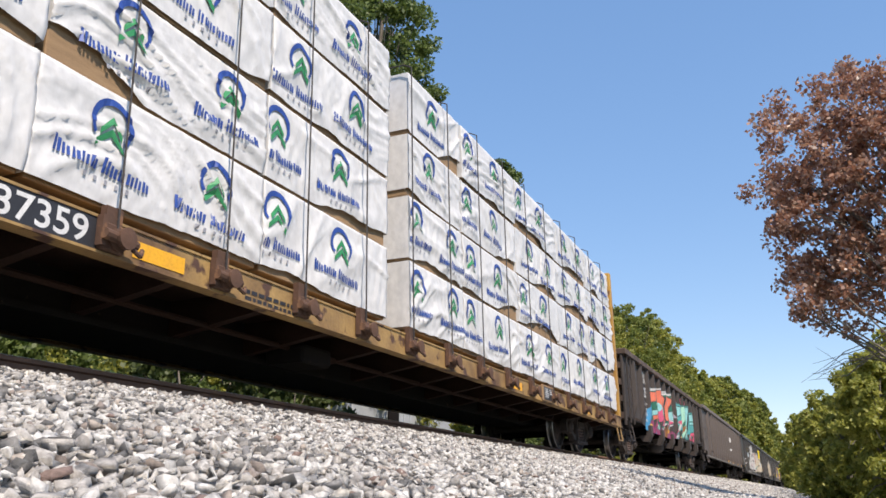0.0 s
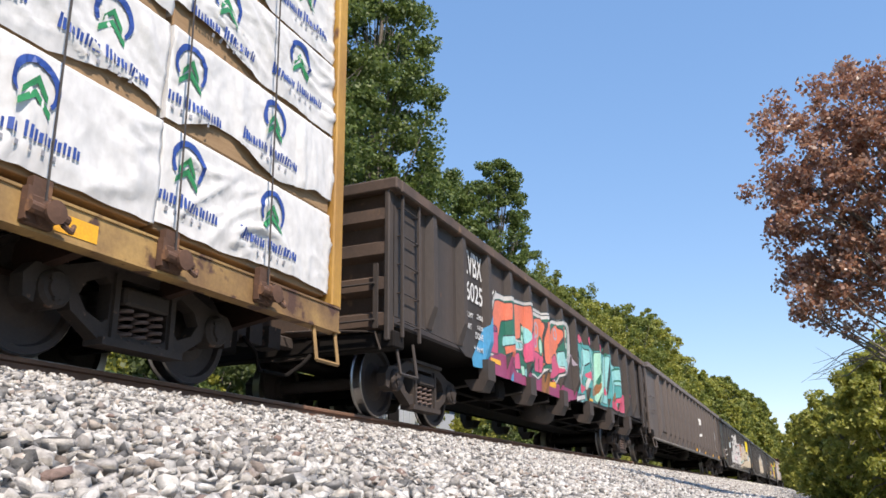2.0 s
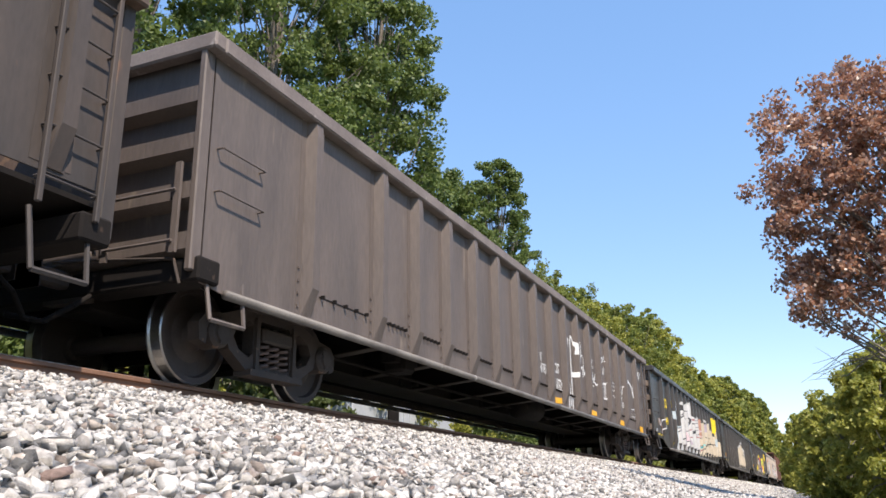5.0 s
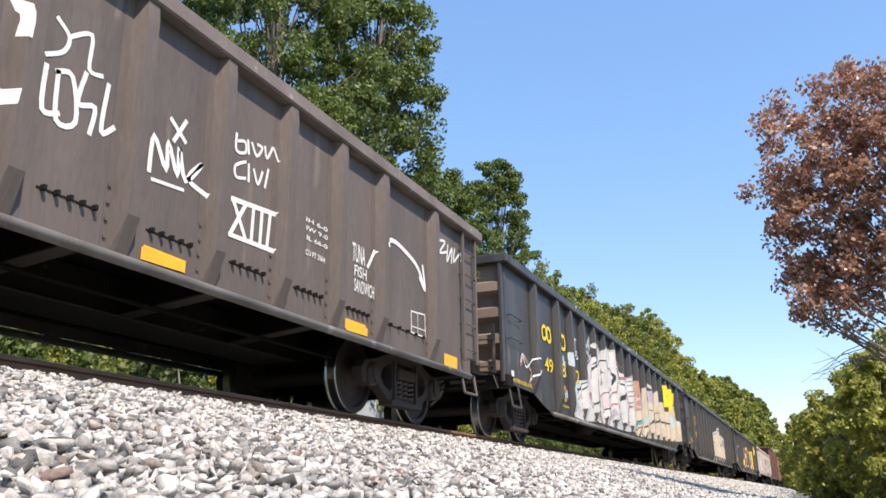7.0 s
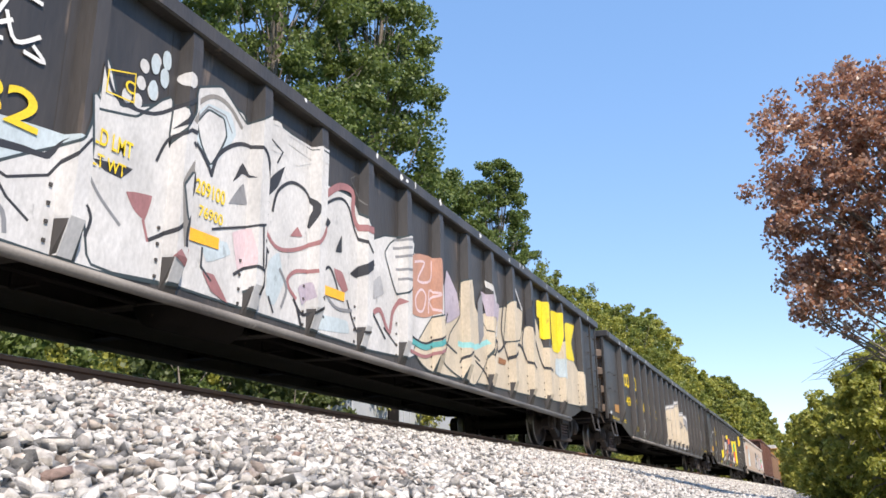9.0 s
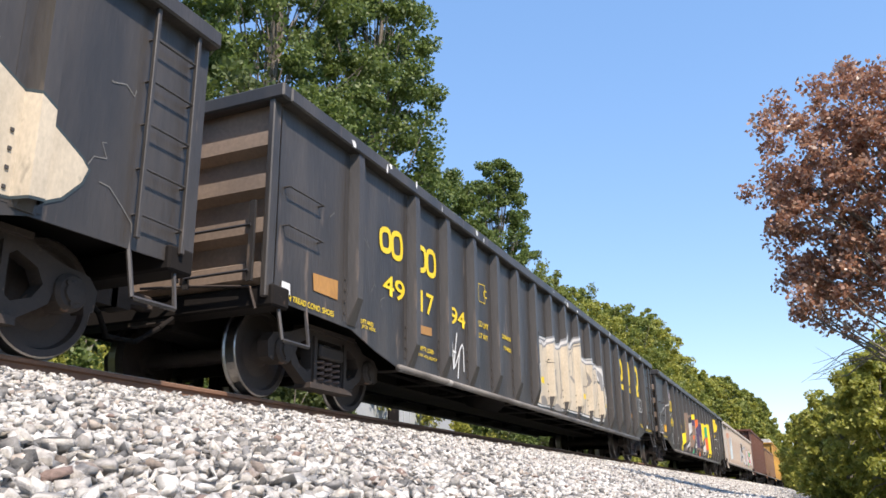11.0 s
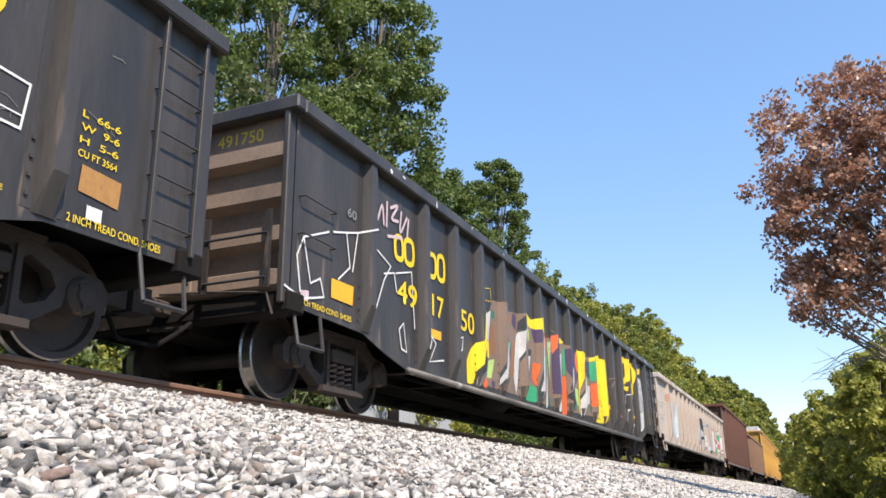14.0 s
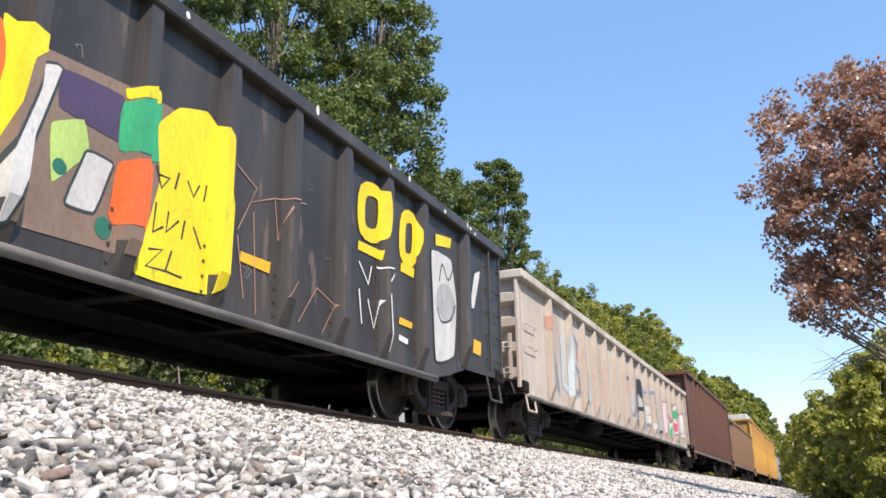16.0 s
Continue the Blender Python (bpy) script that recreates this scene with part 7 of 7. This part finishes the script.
def lumber_wagon():
    car = root("lumber_wagon", "rusty yellow centre-beam flat wagon with winches along its sill", "freight wagon", "wagons of the train")
    c = 8.9
    a, b = -3.1 - c, 21.0 - c
    for turn in (0, 180):
        bm = cbox(HALF - 0.05, HALF, a, b, 0.65, 0.90, 0.01)
        box(bm, HALF - 0.13, HALF + 0.012, a, b, 0.635, 0.655)
        box(bm, HALF - 0.13, HALF + 0.012, a, b, 0.885, 0.905)
        p = part("side_sill", bm, P_SILL, car, "worn yellow and rust side sill")
        p.matrix_basis = pose(0, 0, 0, 0, 0, turn)
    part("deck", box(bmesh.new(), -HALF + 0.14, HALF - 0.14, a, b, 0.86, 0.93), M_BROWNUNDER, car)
    bm = bmesh.new()
    v = [bm.verts.new((x, y, z)) for y in (a + 0.1, b - 0.1) for x, z in ((-0.35, 0.86), (-0.35, 0.5), (0.35, 0.5), (0.35, 0.86))]
    for k in range(3):
        bm.faces.new((v[k], v[k + 1], v[k + 5], v[k + 4]))
    bmesh.ops.recalc_face_normals(bm, faces=bm.faces)
    box(bm, -0.42, 0.42, a + 4.2, b - 4.2, 0.44, 0.50)
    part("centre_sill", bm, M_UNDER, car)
    first = None
    for y in np.arange(a + 1.0, b - 0.5, 1.17):
        if first is None:
            bm = bmesh.new()
            v = [bm.verts.new(q) for q in ((0.34, -0.05, 0.50), (HALF - 0.06, -0.05, 0.68), (HALF - 0.06, -0.05, 0.86), (0.34, -0.05, 0.86), (0.34, 0.05, 0.50), (HALF - 0.06, 0.05, 0.68), (HALF - 0.06, 0.05, 0.86), (0.34, 0.05, 0.86))]
            for q in ((0, 1, 2, 3), (4, 7, 6, 5), (0, 4, 5, 1), (1, 5, 6, 2), (0, 3, 7, 4), (3, 2, 6, 7)):
                bm.faces.new([v[k] for k in q])
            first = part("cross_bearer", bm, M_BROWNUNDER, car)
            first.matrix_basis = pose(0, y, 0)
        else:
            share("cross_bearer", first, car, pose(0, y, 0))
        share("cross_bearer", first, car, pose(0, y, 0, 0, 0, 180))
    bm = rod(bmesh.new(), (0.8, a + 3, 0.58), (0.8, b - 3, 0.58), 0.03)
    part("brake_pipe", bm, M_BROWNUNDER, car)
    part("equipment_box", cbox(0.5, 1.0, 7.4 - c, 8.0 - c, 0.42, 0.62, 0.03), M_UNDER, car)
    for e, s in ((b, 1), (a, -1)):
        part("end_bulkhead", cbox(-HALF + 0.05, HALF - 0.03, min(e - s * 0.14, e), max(e - s * 0.14, e), 0.93, 4.62, 0.02), P_YCAR, car, "yellow steel end bulkhead")
        part("end_post", cbox(HALF - 0.14, HALF + 0.005, min(e - s * 0.16, e + s * 0.02), max(e - s * 0.16, e + s * 0.02), 0.9, 4.64, 0.015), P_YCAR, car)
        coupler(car, e, s, M_STEEL)
        bm = bent(bmesh.new(), [(HALF - 0.03, e - s * 0.05, 0.66), (HALF + 0.02, e - s * 0.05, 0.30), (HALF + 0.02, e - s * 0.45, 0.30), (HALF - 0.03, e - s * 0.45, 0.66)], 0.02)
        part("sill_step", bm, P_SILL, car)
    part("centre_beam", cbox(-0.05, 0.05, a, b, 0.93, 4.5, 0.01), P_YCAR, car)
    w0 = None
    for i in range(20):
        y = 19.64 - 1.199 * i - c
        if w0 is None:
            w0 = part("winch", winch_mesh(), M_RUSTY, car, "rusty cast-iron strap winch")
            w0.matrix_basis = pose(0, y, 0)
            s0 = part("strap_cable", bent(bmesh.new(), [(HALF + 0.055, 0.02, 0.80), (HALF + 0.035, 0.0, 4.57), (HALF - 0.08, 0.0, 4.63), (0.1, 0.0, 4.66)], 0.009, 6), M_CABLE, car, "thin steel tie-down cable")
            s0.matrix_basis = pose(0, y, 0)
        else:
            share("winch", w0, car, pose(0, y, 0))
            share("strap_cable", s0, car, pose(0, y, 0))
    side = Side([], HALF, HALF, 0.6, 0.95)
    marks(car, side, "number_board", [quad(0.9 - c, 4.1 - c, 0.655, 0.885)], S_INK, 0.004, "black painted panel on the sill")
    words(car, side, c, "37359", 3.14, 0.675, 0.72, 0.19, M_WHITE)
    part("placard", cbox(HALF + 0.005, HALF + 0.045, 14.2 - c, 14.86 - c, 0.64, 0.93, 0.01), M_WOOD, car, "beige framed instruction board")
    marks(car, Side([], HALF + 0.046, HALF + 0.046, 0.6, 1.0), "placard_panel", [quad(14.27 - c, 14.8 - c, 0.67, 0.90)], S_INK, 0.002)
    bars(car, Side([], HALF + 0.05, HALF + 0.05, 0.6, 1.0), 14.3 - c, 0.85, 5, 0.2, 0.02, M_WHITE, seed=3)
    bars(car, Side([], HALF + 0.05, HALF + 0.05, 0.6, 1.0), 14.58 - c, 0.85, 3, 0.15, 0.02, M_WHITE, seed=4)
    bars(car, side, 5.6 - c, 0.72, 2, 0.9, 0.035, S_INK, seed=5)
    for i, y in enumerate((4.28, 12.6, 17.2)):
        marks(car, side, "reflector", [quad(y - c, y + 0.55 - c, 0.69, 0.82)], M_REFL, 0.005)
    for y in (-0.9 - c, 18.75 - c):
        truck(car, y)
    MOVING.append((car, c))
    return car, c


def bundles(c):
    """Wrapped stacks: lumber inside a creased sheet with printed emblems."""
    rng = random.Random(8)
    zs = [0.985, 1.89, 2.77, 3.65, 4.56]
    rows = [(20.84 - 2.53 * (i + 1), 20.84 - 2.53 * i) for i in range(4)] + [(8.9, 10.70)] + [(8.35 - 2.5 * (i + 1), 8.35 - 2.5 * i) for i in range(4)]
    for r in range(4):
        for k, (y0, y1) in enumerate(rows):
            b = root("lumber_bundle", "stack of lumber in white printed wrap, strapped down", "lumber bundle", "bundles on the flat wagon")
            shift = 0.0 if k in (0, 4, 5) else rng.uniform(-0.03, 0.03)
            seed = Vector((rng.uniform(0, 90), rng.uniform(0, 90), rng.uniform(0, 90)))
            out = HALF - 0.035 - rng.uniform(0, 0.03)
            lean = rng.uniform(-0.9, 0.9)
            ya, yb, za, zb = y0 + 0.012 + shift - c, y1 - 0.012 - c, zs[r] + 0.03, zs[r + 1] - 0.012

            def crease(y, z):
                a = lean + 0.5 * noise.noise(Vector((y * 0.5, z * 0.5, 3)) + seed)
                u, v = y * math.cos(a) + z * math.sin(a), z * math.cos(a) - y * math.sin(a)
                p = Vector((u * 0.8, v * 2.6, 0)) + seed
                q = Vector((u * 1.6, v * 7.0, 5)) + seed
                s = Vector((u * 9.0, v * 2.2, 9)) + seed
                edge = min(1.0, (z - za) * 5 + 0.3, (zb - z) * 4 + 0.2)
                fold = lambda w, k: max(0.0, 1 - k * abs(noise.noise(w))) ** 2
                mask = max(0.0, min(1.0, 0.5 + 1.6 * noise.noise(Vector((y * 0.9, z * 0.9, 7)) + seed)))
                deep = 0.030 * fold(p, 3.0) + 0.026 * mask * fold(q, 2.8) + 0.014 * (1 - mask) * fold(s, 2.6) + 0.02 * noise.noise(p * 0.5)
                return max(-0.018, deep * max(edge, 0.1))

            part("lumber", cbox(-HALF + 0.15, out - 0.026, ya + 0.02, yb - 0.02, za - 0.02, zb - 0.03, 0.008), M_WOOD, b, "tan sawn boards")
            bm = bmesh.new()
            ny, nz = 72, 26
            grid = []
            for j in range(nz + 1):
                row = []
                for i in range(ny + 1):
                    y = ya + (yb - ya) * i / ny
                    sag = 0.015 + (0.30 if r else 0.07) * noise.noise(Vector((y * 0.9, r * 5.0, 2)) + seed) + 0.02 * noise.noise(Vector((y * 5, r * 5.0, 4)) + seed)
                    low = za + max(0.0, sag)
                    z = low + (zb - low) * j / nz
                    row.append(bm.verts.new((out + crease(y, z), y, z)))
                grid.append(row)
            for j in range(nz):
                for i in range(ny):
                    bm.faces.new((grid[j][i], grid[j][i + 1], grid[j + 1][i + 1], grid[j + 1][i]))
            back = [[bm.verts.new((-HALF + 0.1, y, z)) for y in (ya, yb)] for z in (za + 0.05, zb)]
            for i in range(ny):
                bm.faces.new((grid[nz][i], grid[nz][i + 1], back[1][1], back[1][0])) if i == ny // 2 else None
            bm.faces.new([*grid[nz][: ny // 2 + 1], back[1][0]])
            bm.faces.new([*grid[nz][ny // 2 + 1:], back[1][1]])
            bm.faces.new([grid[j][0] for j in range(nz + 1)] + [back[1][0], back[0][0]])
            bm.faces.new([grid[j][ny] for j in range(nz, -1, -1)] + [back[0][1], back[1][1]])
            bmesh.ops.recalc_face_normals(bm, faces=bm.faces)
            w = part("wrap", bm, M_WRAP, b, "creased white plastic sheet", smooth=False)
            for p in w.data.polygons:
                p.use_smooth = len(p.vertices) == 4

            def sheet(polys, mat, name):
                bm = bmesh.new()
                for poly in polys:
                    f = bm.faces.new([bm.verts.new((out + crease(y, z) + 0.013, y, z)) for y, z in poly])
                    f.normal_update()
                    if f.normal.x < 0:
                        f.normal_flip()
                o = part(name, bm, mat, w)
                if name == "lettering_bar":
                    tagged(o, kind="stuff")

            phase = rng.uniform(0.15, 0.75)
            y = ya + phase
            while y < yb - 0.12:
                zc = za + 0.585 + rng.uniform(-0.05, 0.03)
                tilt = rng.uniform(-0.06, 0.06)
                T = lambda u, v: (min(max(y + u - tilt * v, ya), yb), zc + v + tilt * u)
                ang = [radians(-42 + 262 * i / 20) for i in range(21)]
                R, thick = 0.195, lambda i: 0.030 + 0.026 * math.sin(math.pi * i / 20)
                ring = [[T(R * math.cos(ang[i]), R * math.sin(ang[i])), T(R * math.cos(ang[i + 1]), R * math.sin(ang[i + 1])), T((R - thick(i + 1)) * math.cos(ang[i + 1]), (R - thick(i + 1)) * math.sin(ang[i + 1])), T((R - thick(i)) * math.cos(ang[i]), (R - thick(i)) * math.sin(ang[i]))] for i in range(20)]
                chev = []
                for q, wd in ((0.06, 0.10), (-0.04, 0.135)):
                    chev += [[T(-wd, q - 0.12), T(0, q), T(0, q - 0.06), T(-wd, q - 0.175)], [T(0, q), T(wd, q - 0.12), T(wd, q - 0.175), T(0, q - 0.06)]]
                word, u = [], -0.47
                for q in range(11):
                    tall = 0.115 if q in (0, 5) else 0.085
                    thin = 0.022 if q % 2 else 0.026
                    word += [[T(u + s, -0.395), T(u + s + thin, -0.395), T(u + s + thin, -0.395 + tall * (1 if s == 0 else 0.85)), T(u + s, -0.395 + tall * (1 if s == 0 else 0.85))] for s in (0, 0.036)]
                    u += 0.078 if q != 4 else 0.115
                sub = [[T(g, -0.47), T(g + 0.03, -0.47), T(g + 0.03, -0.435), T(g, -0.435)] for g in (-0.2, -0.1, 0.0, 0.1, 0.2)]
                sheet(ring, LOGO_BLUE, "ring_emblem")
                sheet(chev, LOGO_GREEN, "chevron_emblem")
                sheet([p for p in word if p[1][0] - p[0][0] > 0.012], LOGO_BLUE, "lettering_bar")
                sheet([p for p in sub if p[1][0] - p[0][0] > 0.02], LOGO_GREY, "lettering_bar")
                y += 1.17
            MOVING.append((b, c))


# ---- trees ----
L_GREEN = leaf_material("green_leaves", [(0.065, 0.105, 0.023), (0.125, 0.175, 0.044), (0.20, 0.255, 0.07), (0.085, 0.13, 0.033)])
L_OLIVE = leaf_material("olive_leaves", [(0.18, 0.20, 0.035), (0.33, 0.34, 0.065), (0.44, 0.42, 0.09), (0.23, 0.25, 0.05)])
L_DARK = leaf_material("dark_leaves", [(0.07, 0.10, 0.03), (0.12, 0.15, 0.045), (0.09, 0.125, 0.04)])
L_BROWN = leaf_material("dead_leaves", [(0.46, 0.22, 0.125), (0.30, 0.145, 0.09), (0.56, 0.33, 0.22), (0.22, 0.115, 0.085), (0.68, 0.50, 0.40)], 0.35, 0.45)
L_MIX = leaf_material("mid_green_leaves", [(0.12, 0.155, 0.03), (0.20, 0.235, 0.05), (0.27, 0.29, 0.07), (0.145, 0.18, 0.035)])
M_BARK = material("grey_bark", (0.20, 0.175, 0.145), 0.9, scale=5, second=(0.09, 0.075, 0.06), fine=30, bump=0.8, dist=0.03, streak=0.3)


def limb(bm, pts, r0, r1, seg=7):
    rings = []
    for i, p in enumerate(pts):
        q = (pts[min(i + 1, len(pts) - 1)] - pts[max(i - 1, 0)]).to_track_quat("Z", "Y")
        r = r0 + (r1 - r0) * i / (len(pts) - 1)
        rings.append([bm.verts.new(p + q @ Vector((r * math.cos(k * math.tau / seg), r * math.sin(k * math.tau / seg), 0))) for k in range(seg)])
    for a, b in zip(rings, rings[1:]):
        for k in range(seg):
            bm.faces.new((a[k], a[(k + 1) % seg], b[(k + 1) % seg], b[k]))


def leaves(name, centres, radii, per, size, mat, parent, rng, droop=0.0):
    """Many small bent leaves scattered round clump centres, thicker at the clumps' skin."""
    n = len(centres) * per
    c, r = np.repeat(centres, per, 0), np.repeat(radii, per)
    d = rng.normal(size=(n, 3))
    d /= np.linalg.norm(d, axis=1)[:, None]
    axis = rng.normal(size=(len(centres), 3)) * (1, 1, 0.6)
    axis = np.repeat(axis / np.linalg.norm(axis, axis=1)[:, None], per, 0)
    d *= (r * rng.random(n) ** 0.5)[:, None]
    pos = c + d * (1, 1, 0.85) + axis * (np.sum(axis * d, 1) * 0.35)[:, None]
    s = size * rng.uniform(0.6, 1.3, n)
    rot = spin(rng, n)
    q = np.array([[-0.5, 0, 0], [0, -0.34, 0.06], [0.55, 0, 0], [0, 0.34, 0.06]])
    v = np.einsum("nij,vj->nvi", rot, q) * s[:, None, None]
    v[..., 2] *= 1 + droop
    v += pos[:, None, :]
    return mesh_np(name, v.reshape(-1, 3), np.arange(n * 4).reshape(-1, 4), mat, parent)


def tree(x, y, height, spread, clumps, per, size, mat, seed, label, name="tree", low=0.25, trunk=0.3, clump=0.12, lean=0.0, category="tree", env=()):
    """Trunk, limbs to clumps, and a crown of loose leaves. env: ellipsoids (dx, dy, z, rx, ry, rz, clumps) in place of the usual crown."""
    rng = np.random.default_rng(seed)
    z = ground_z(x) - 0.1
    t = root(name, label, category)
    t.location = (x, y, z)
    bm = bmesh.new()
    stem = [Vector((lean * (i / 6) ** 2 + rng.normal() * 0.008 * height * (i > 0), rng.normal() * 0.008 * height, height * 0.93 * i / 6)) for i in range(7)]
    limb(bm, stem, trunk, trunk * 0.12, 9)
    cen, rad = [], []
    for k in range(0 if env else clumps):
        h = low + (1 - low) * (k + rng.random()) / clumps
        u = (h - low) / (1 - low)
        wide = spread * (math.sin(math.pi * min(0.14 + 0.80 * u, 1)) ** 0.6) * math.sqrt(rng.uniform(0.08, 1.0))
        a = rng.uniform(0, math.tau)
        cen.append(Vector((lean * h * h + wide * math.cos(a), wide * math.sin(a), height * h + rng.normal() * 0.02 * height)))
        rad.append(height * clump * rng.uniform(0.5, 1.1) * (1.15 - 0.5 * u))
    for dx, dy, ez, rx, ry, rz, n in env:
        for _ in range(n):
            d = rng.normal(size=3)
            d *= rng.random() ** 0.4 / np.linalg.norm(d)
            cen.append(Vector((dx + d[0] * rx, dy + d[1] * ry, ez + d[2] * rz)))
            rad.append(clump * rng.uniform(0.6, 1.2))
    for k, p in enumerate(cen):
        if k % 3 == 0:
            i = min(5, max(1, int(p.z / height * 6) - 1))
            s = stem[i]
            mid = s.lerp(p, 0.55) + Vector((0, 0, 0.04 * height * rng.random()))
            limb(bm, [s, mid, p], trunk * 0.2 * (1.1 - 0.6 * min(p.z / height, 1)), 0.012, 5)
    part("trunk", bm, M_BARK, t, smooth=True)
    leaves("crown", np.array(cen), np.array(rad), per, size, mat, t, rng)
    return t


def trees():
    tall = "tall green cottonwood tree behind the track"
    tree(-17.0, 15.5, 22.0, 4.0, 300, 190, 0.19, L_GREEN, 11, tall, trunk=0.3, low=0.08, clump=0.034)
    tree(-17.5, 23.5, 25.0, 4.6, 440, 210, 0.19, L_GREEN, 12, tall, trunk=0.34, low=0.08, clump=0.032)
    tree(-16.6, 30.0, 27.0, 3.5, 420, 210, 0.19, L_GREEN, 14, tall, trunk=0.34, low=0.08, clump=0.030)
    tree(-16.3, 37.5, 15.8, 3.3, 320, 150, 0.18, L_GREEN, 15, "green tree behind the track", low=0.08, clump=0.044)
    tree(-16.5, 46.5, 19.8, 3.0, 420, 130, 0.19, L_GREEN, 13, "dark green tree behind the track", low=0.06, clump=0.031)
    ys, hs, xs = [54, 64, 74, 86, 105, 125, 133, 150, 196, 266, 355], [14.0, 14.6, 16.2, 17.6, 19.6, 20.4, 18.8, 18.2, 22, 26.5, 26], [-18.5, -18.5, -18.5, -18.5, -19, -19, -18.5, -18, -17.5, -17, -17]
    y, i = 53.0, 0
    while y < 362:
        h = float(np.interp(y, ys, hs)) * (1.02 + 0.07 * math.sin(i * 2.3))
        tree(float(np.interp(y, ys, xs)) + 1.2 * math.sin(i * 1.9), y, h + 0.6, 3.6 + 0.012 * y, 150, 100, 0.0027 * y + 0.05, (L_OLIVE, L_MIX, L_OLIVE, L_OLIVE, L_MIX)[i % 5], 100 + i, ("olive-green tree on the wooded bank", "green tree on the wooded bank", "olive-green tree on the wooded bank", "olive-green tree on the wooded bank", "dark green tree on the wooded bank")[i % 5], low=0.04, clump=0.046)
        y, i = y * 1.028 + 1.2, i + 1
    brown = tree(2.1, 13.0, 6.0, 2.0, 0, 105, 0.078, L_BROWN, 31, "tree with dead brown leaves beside the track", trunk=0.11, clump=0.22, lean=-0.5, env=[(-1.1, 0, 4.8, 1.5, 1.2, 1.9, 190), (-1.3, 0, 3.4, 1.1, 0.8, 0.95, 60), (0.4, 0, 5.0, 1.0, 1.0, 1.4, 60), (-0.3, 0, 2.4, 0.8, 0.7, 0.8, 26)])
    bm, rng = bmesh.new(), random.Random(2)
    for i in range(9):
        p = [Vector((-0.9, 0.2 * rng.uniform(-1, 1), 2.0 + 0.05 * i)), Vector((-1.5, 0.1, 2.0 + rng.uniform(-0.15, 0.2))), Vector((-2.05 + rng.uniform(-0.1, 0.3), 0.1, 1.95 + rng.uniform(-0.2, 0.35)))]
        limb(bm, p, 0.009, 0.002, 5)
    part("bare_branch", bm, M_BARK, brown, "thin leafless grey twigs")
    for i, (x, y, h, w) in enumerate([(1.5, 21, 3.1, 1.2), (2.6, 22, 4.0, 1.5), (0.75, 24, 2.4, 0.95), (2.0, 26, 3.6, 1.6), (1.0, 31, 3.2, 1.4), (2.8, 31, 5.0, 1.9), (0.9, 38, 4.0, 1.9), (3.4, 40, 6.4, 2.4), (0.6, 48, 4.4, 2.2), (2.5, 56, 7.0, 3.0), (0.4, 66, 6.0, 2.8), (0.0, 90, 7.0, 3.4), (-0.5, 125, 8.0, 4.0)]):
        tree(x, y, h, w, 100, 150, 0.075 + 0.0018 * y, L_OLIVE, 50 + i, "green bushy young tree beside the track", low=0.02, trunk=0.06, clump=0.085)
    for i in range(38):
        tree(-11.6 + 1.1 * math.sin(i * 2.4), -3 + 1.35 * i, 2.9 + 0.8 * math.sin(i * 1.3), 1.4, 24, 200, 0.11, (L_GREEN, L_OLIVE, L_DARK)[i % 3], 200 + i, "leafy green bush at the edge of the wood", "bush", low=0.03, trunk=0.05, clump=0.17, category="bush")
    for i in range(12):
        tree(-14 + 0.8 * math.sin(i * 1.7), -4 + 4.1 * i, 9 + 1.5 * math.sin(i * 2.9), 2.4, 44, 260, 0.19, L_DARK, 260 + i, "dark green understorey tree behind the track", low=0.02, trunk=0.14, clump=0.11)


def ridge():
    """Far wooded ridge across the valley."""
    m = material("far_woods", (0.075, 0.11, 0.075), 0.95, scale=0.02, second=(0.05, 0.08, 0.06), fine=0.2, bump=0.6, dist=4)
    n = 80
    v, f = [], []
    for i in range(n + 1):
        x = -700 + 1400 * i / n
        h = 52 + 14 * noise.noise(Vector((x * 0.006, 0, 7))) + 4 * noise.noise(Vector((x * 0.06, 0, 2)))
        v += [(x, 1250, -10), (x, 1400, h), (x, 1800, -10)]
    for i in range(n):
        for k in (0, 1):
            f.append((i * 3 + k, i * 3 + 3 + k, i * 3 + 4 + k, i * 3 + 1 + k))
    tagged(mesh_np("backdrop", np.array(v), np.array(f), m, smooth=True), "far wooded ridge", "hill", kind="structure")


def hut():
    m = material("grey_sheet_metal", (0.46, 0.49, 0.52), 0.5, 0.0, scale=1.5, second=(0.38, 0.41, 0.45), fine=20)
    h = root("equipment_hut", "grey sheet-metal equipment hut beyond the track", "hut")
    part("wall", cbox(-12.0, -10.5, 18.2, 24.8, -0.6, 1.7, 0.02), m, h)
    for y in (19.9, 21.1, 21.5, 22.4):
        part("wall_seam", cbox(-10.5, -10.46, y - 0.05, y + 0.05, -0.5, 1.7, 0.01), m, h)
    part("vent", cbox(-10.5, -10.44, 20.1, 20.7, 0.9, 1.4, 0.01), M_UNDER, h, "dark louvred vent")
    part("roof", cbox(-12.1, -10.4, 18.1, 24.9, 1.7, 1.82, 0.03), m, h)


wagons()
far_wagons()
lumber_car, LC = lumber_wagon()
bundles(LC)
trees()
ridge()
hut()


def motions():
    times = [0, 1, 2, 3, 4, 5, 6, 7, 8, 9, 10, 11, 12, 13, 14, 15, 16]
    for thing, y in MOVING:
        walk(thing, [(t, pose(TRACK, y - gone(t), 0)) for t in times])
    for wheel, y in AXLES:
        walk(wheel, [(k / 15, pose(0, y, 0.458, math.degrees(gone(k / 15) / 0.458))) for k in range(241)])


motions()
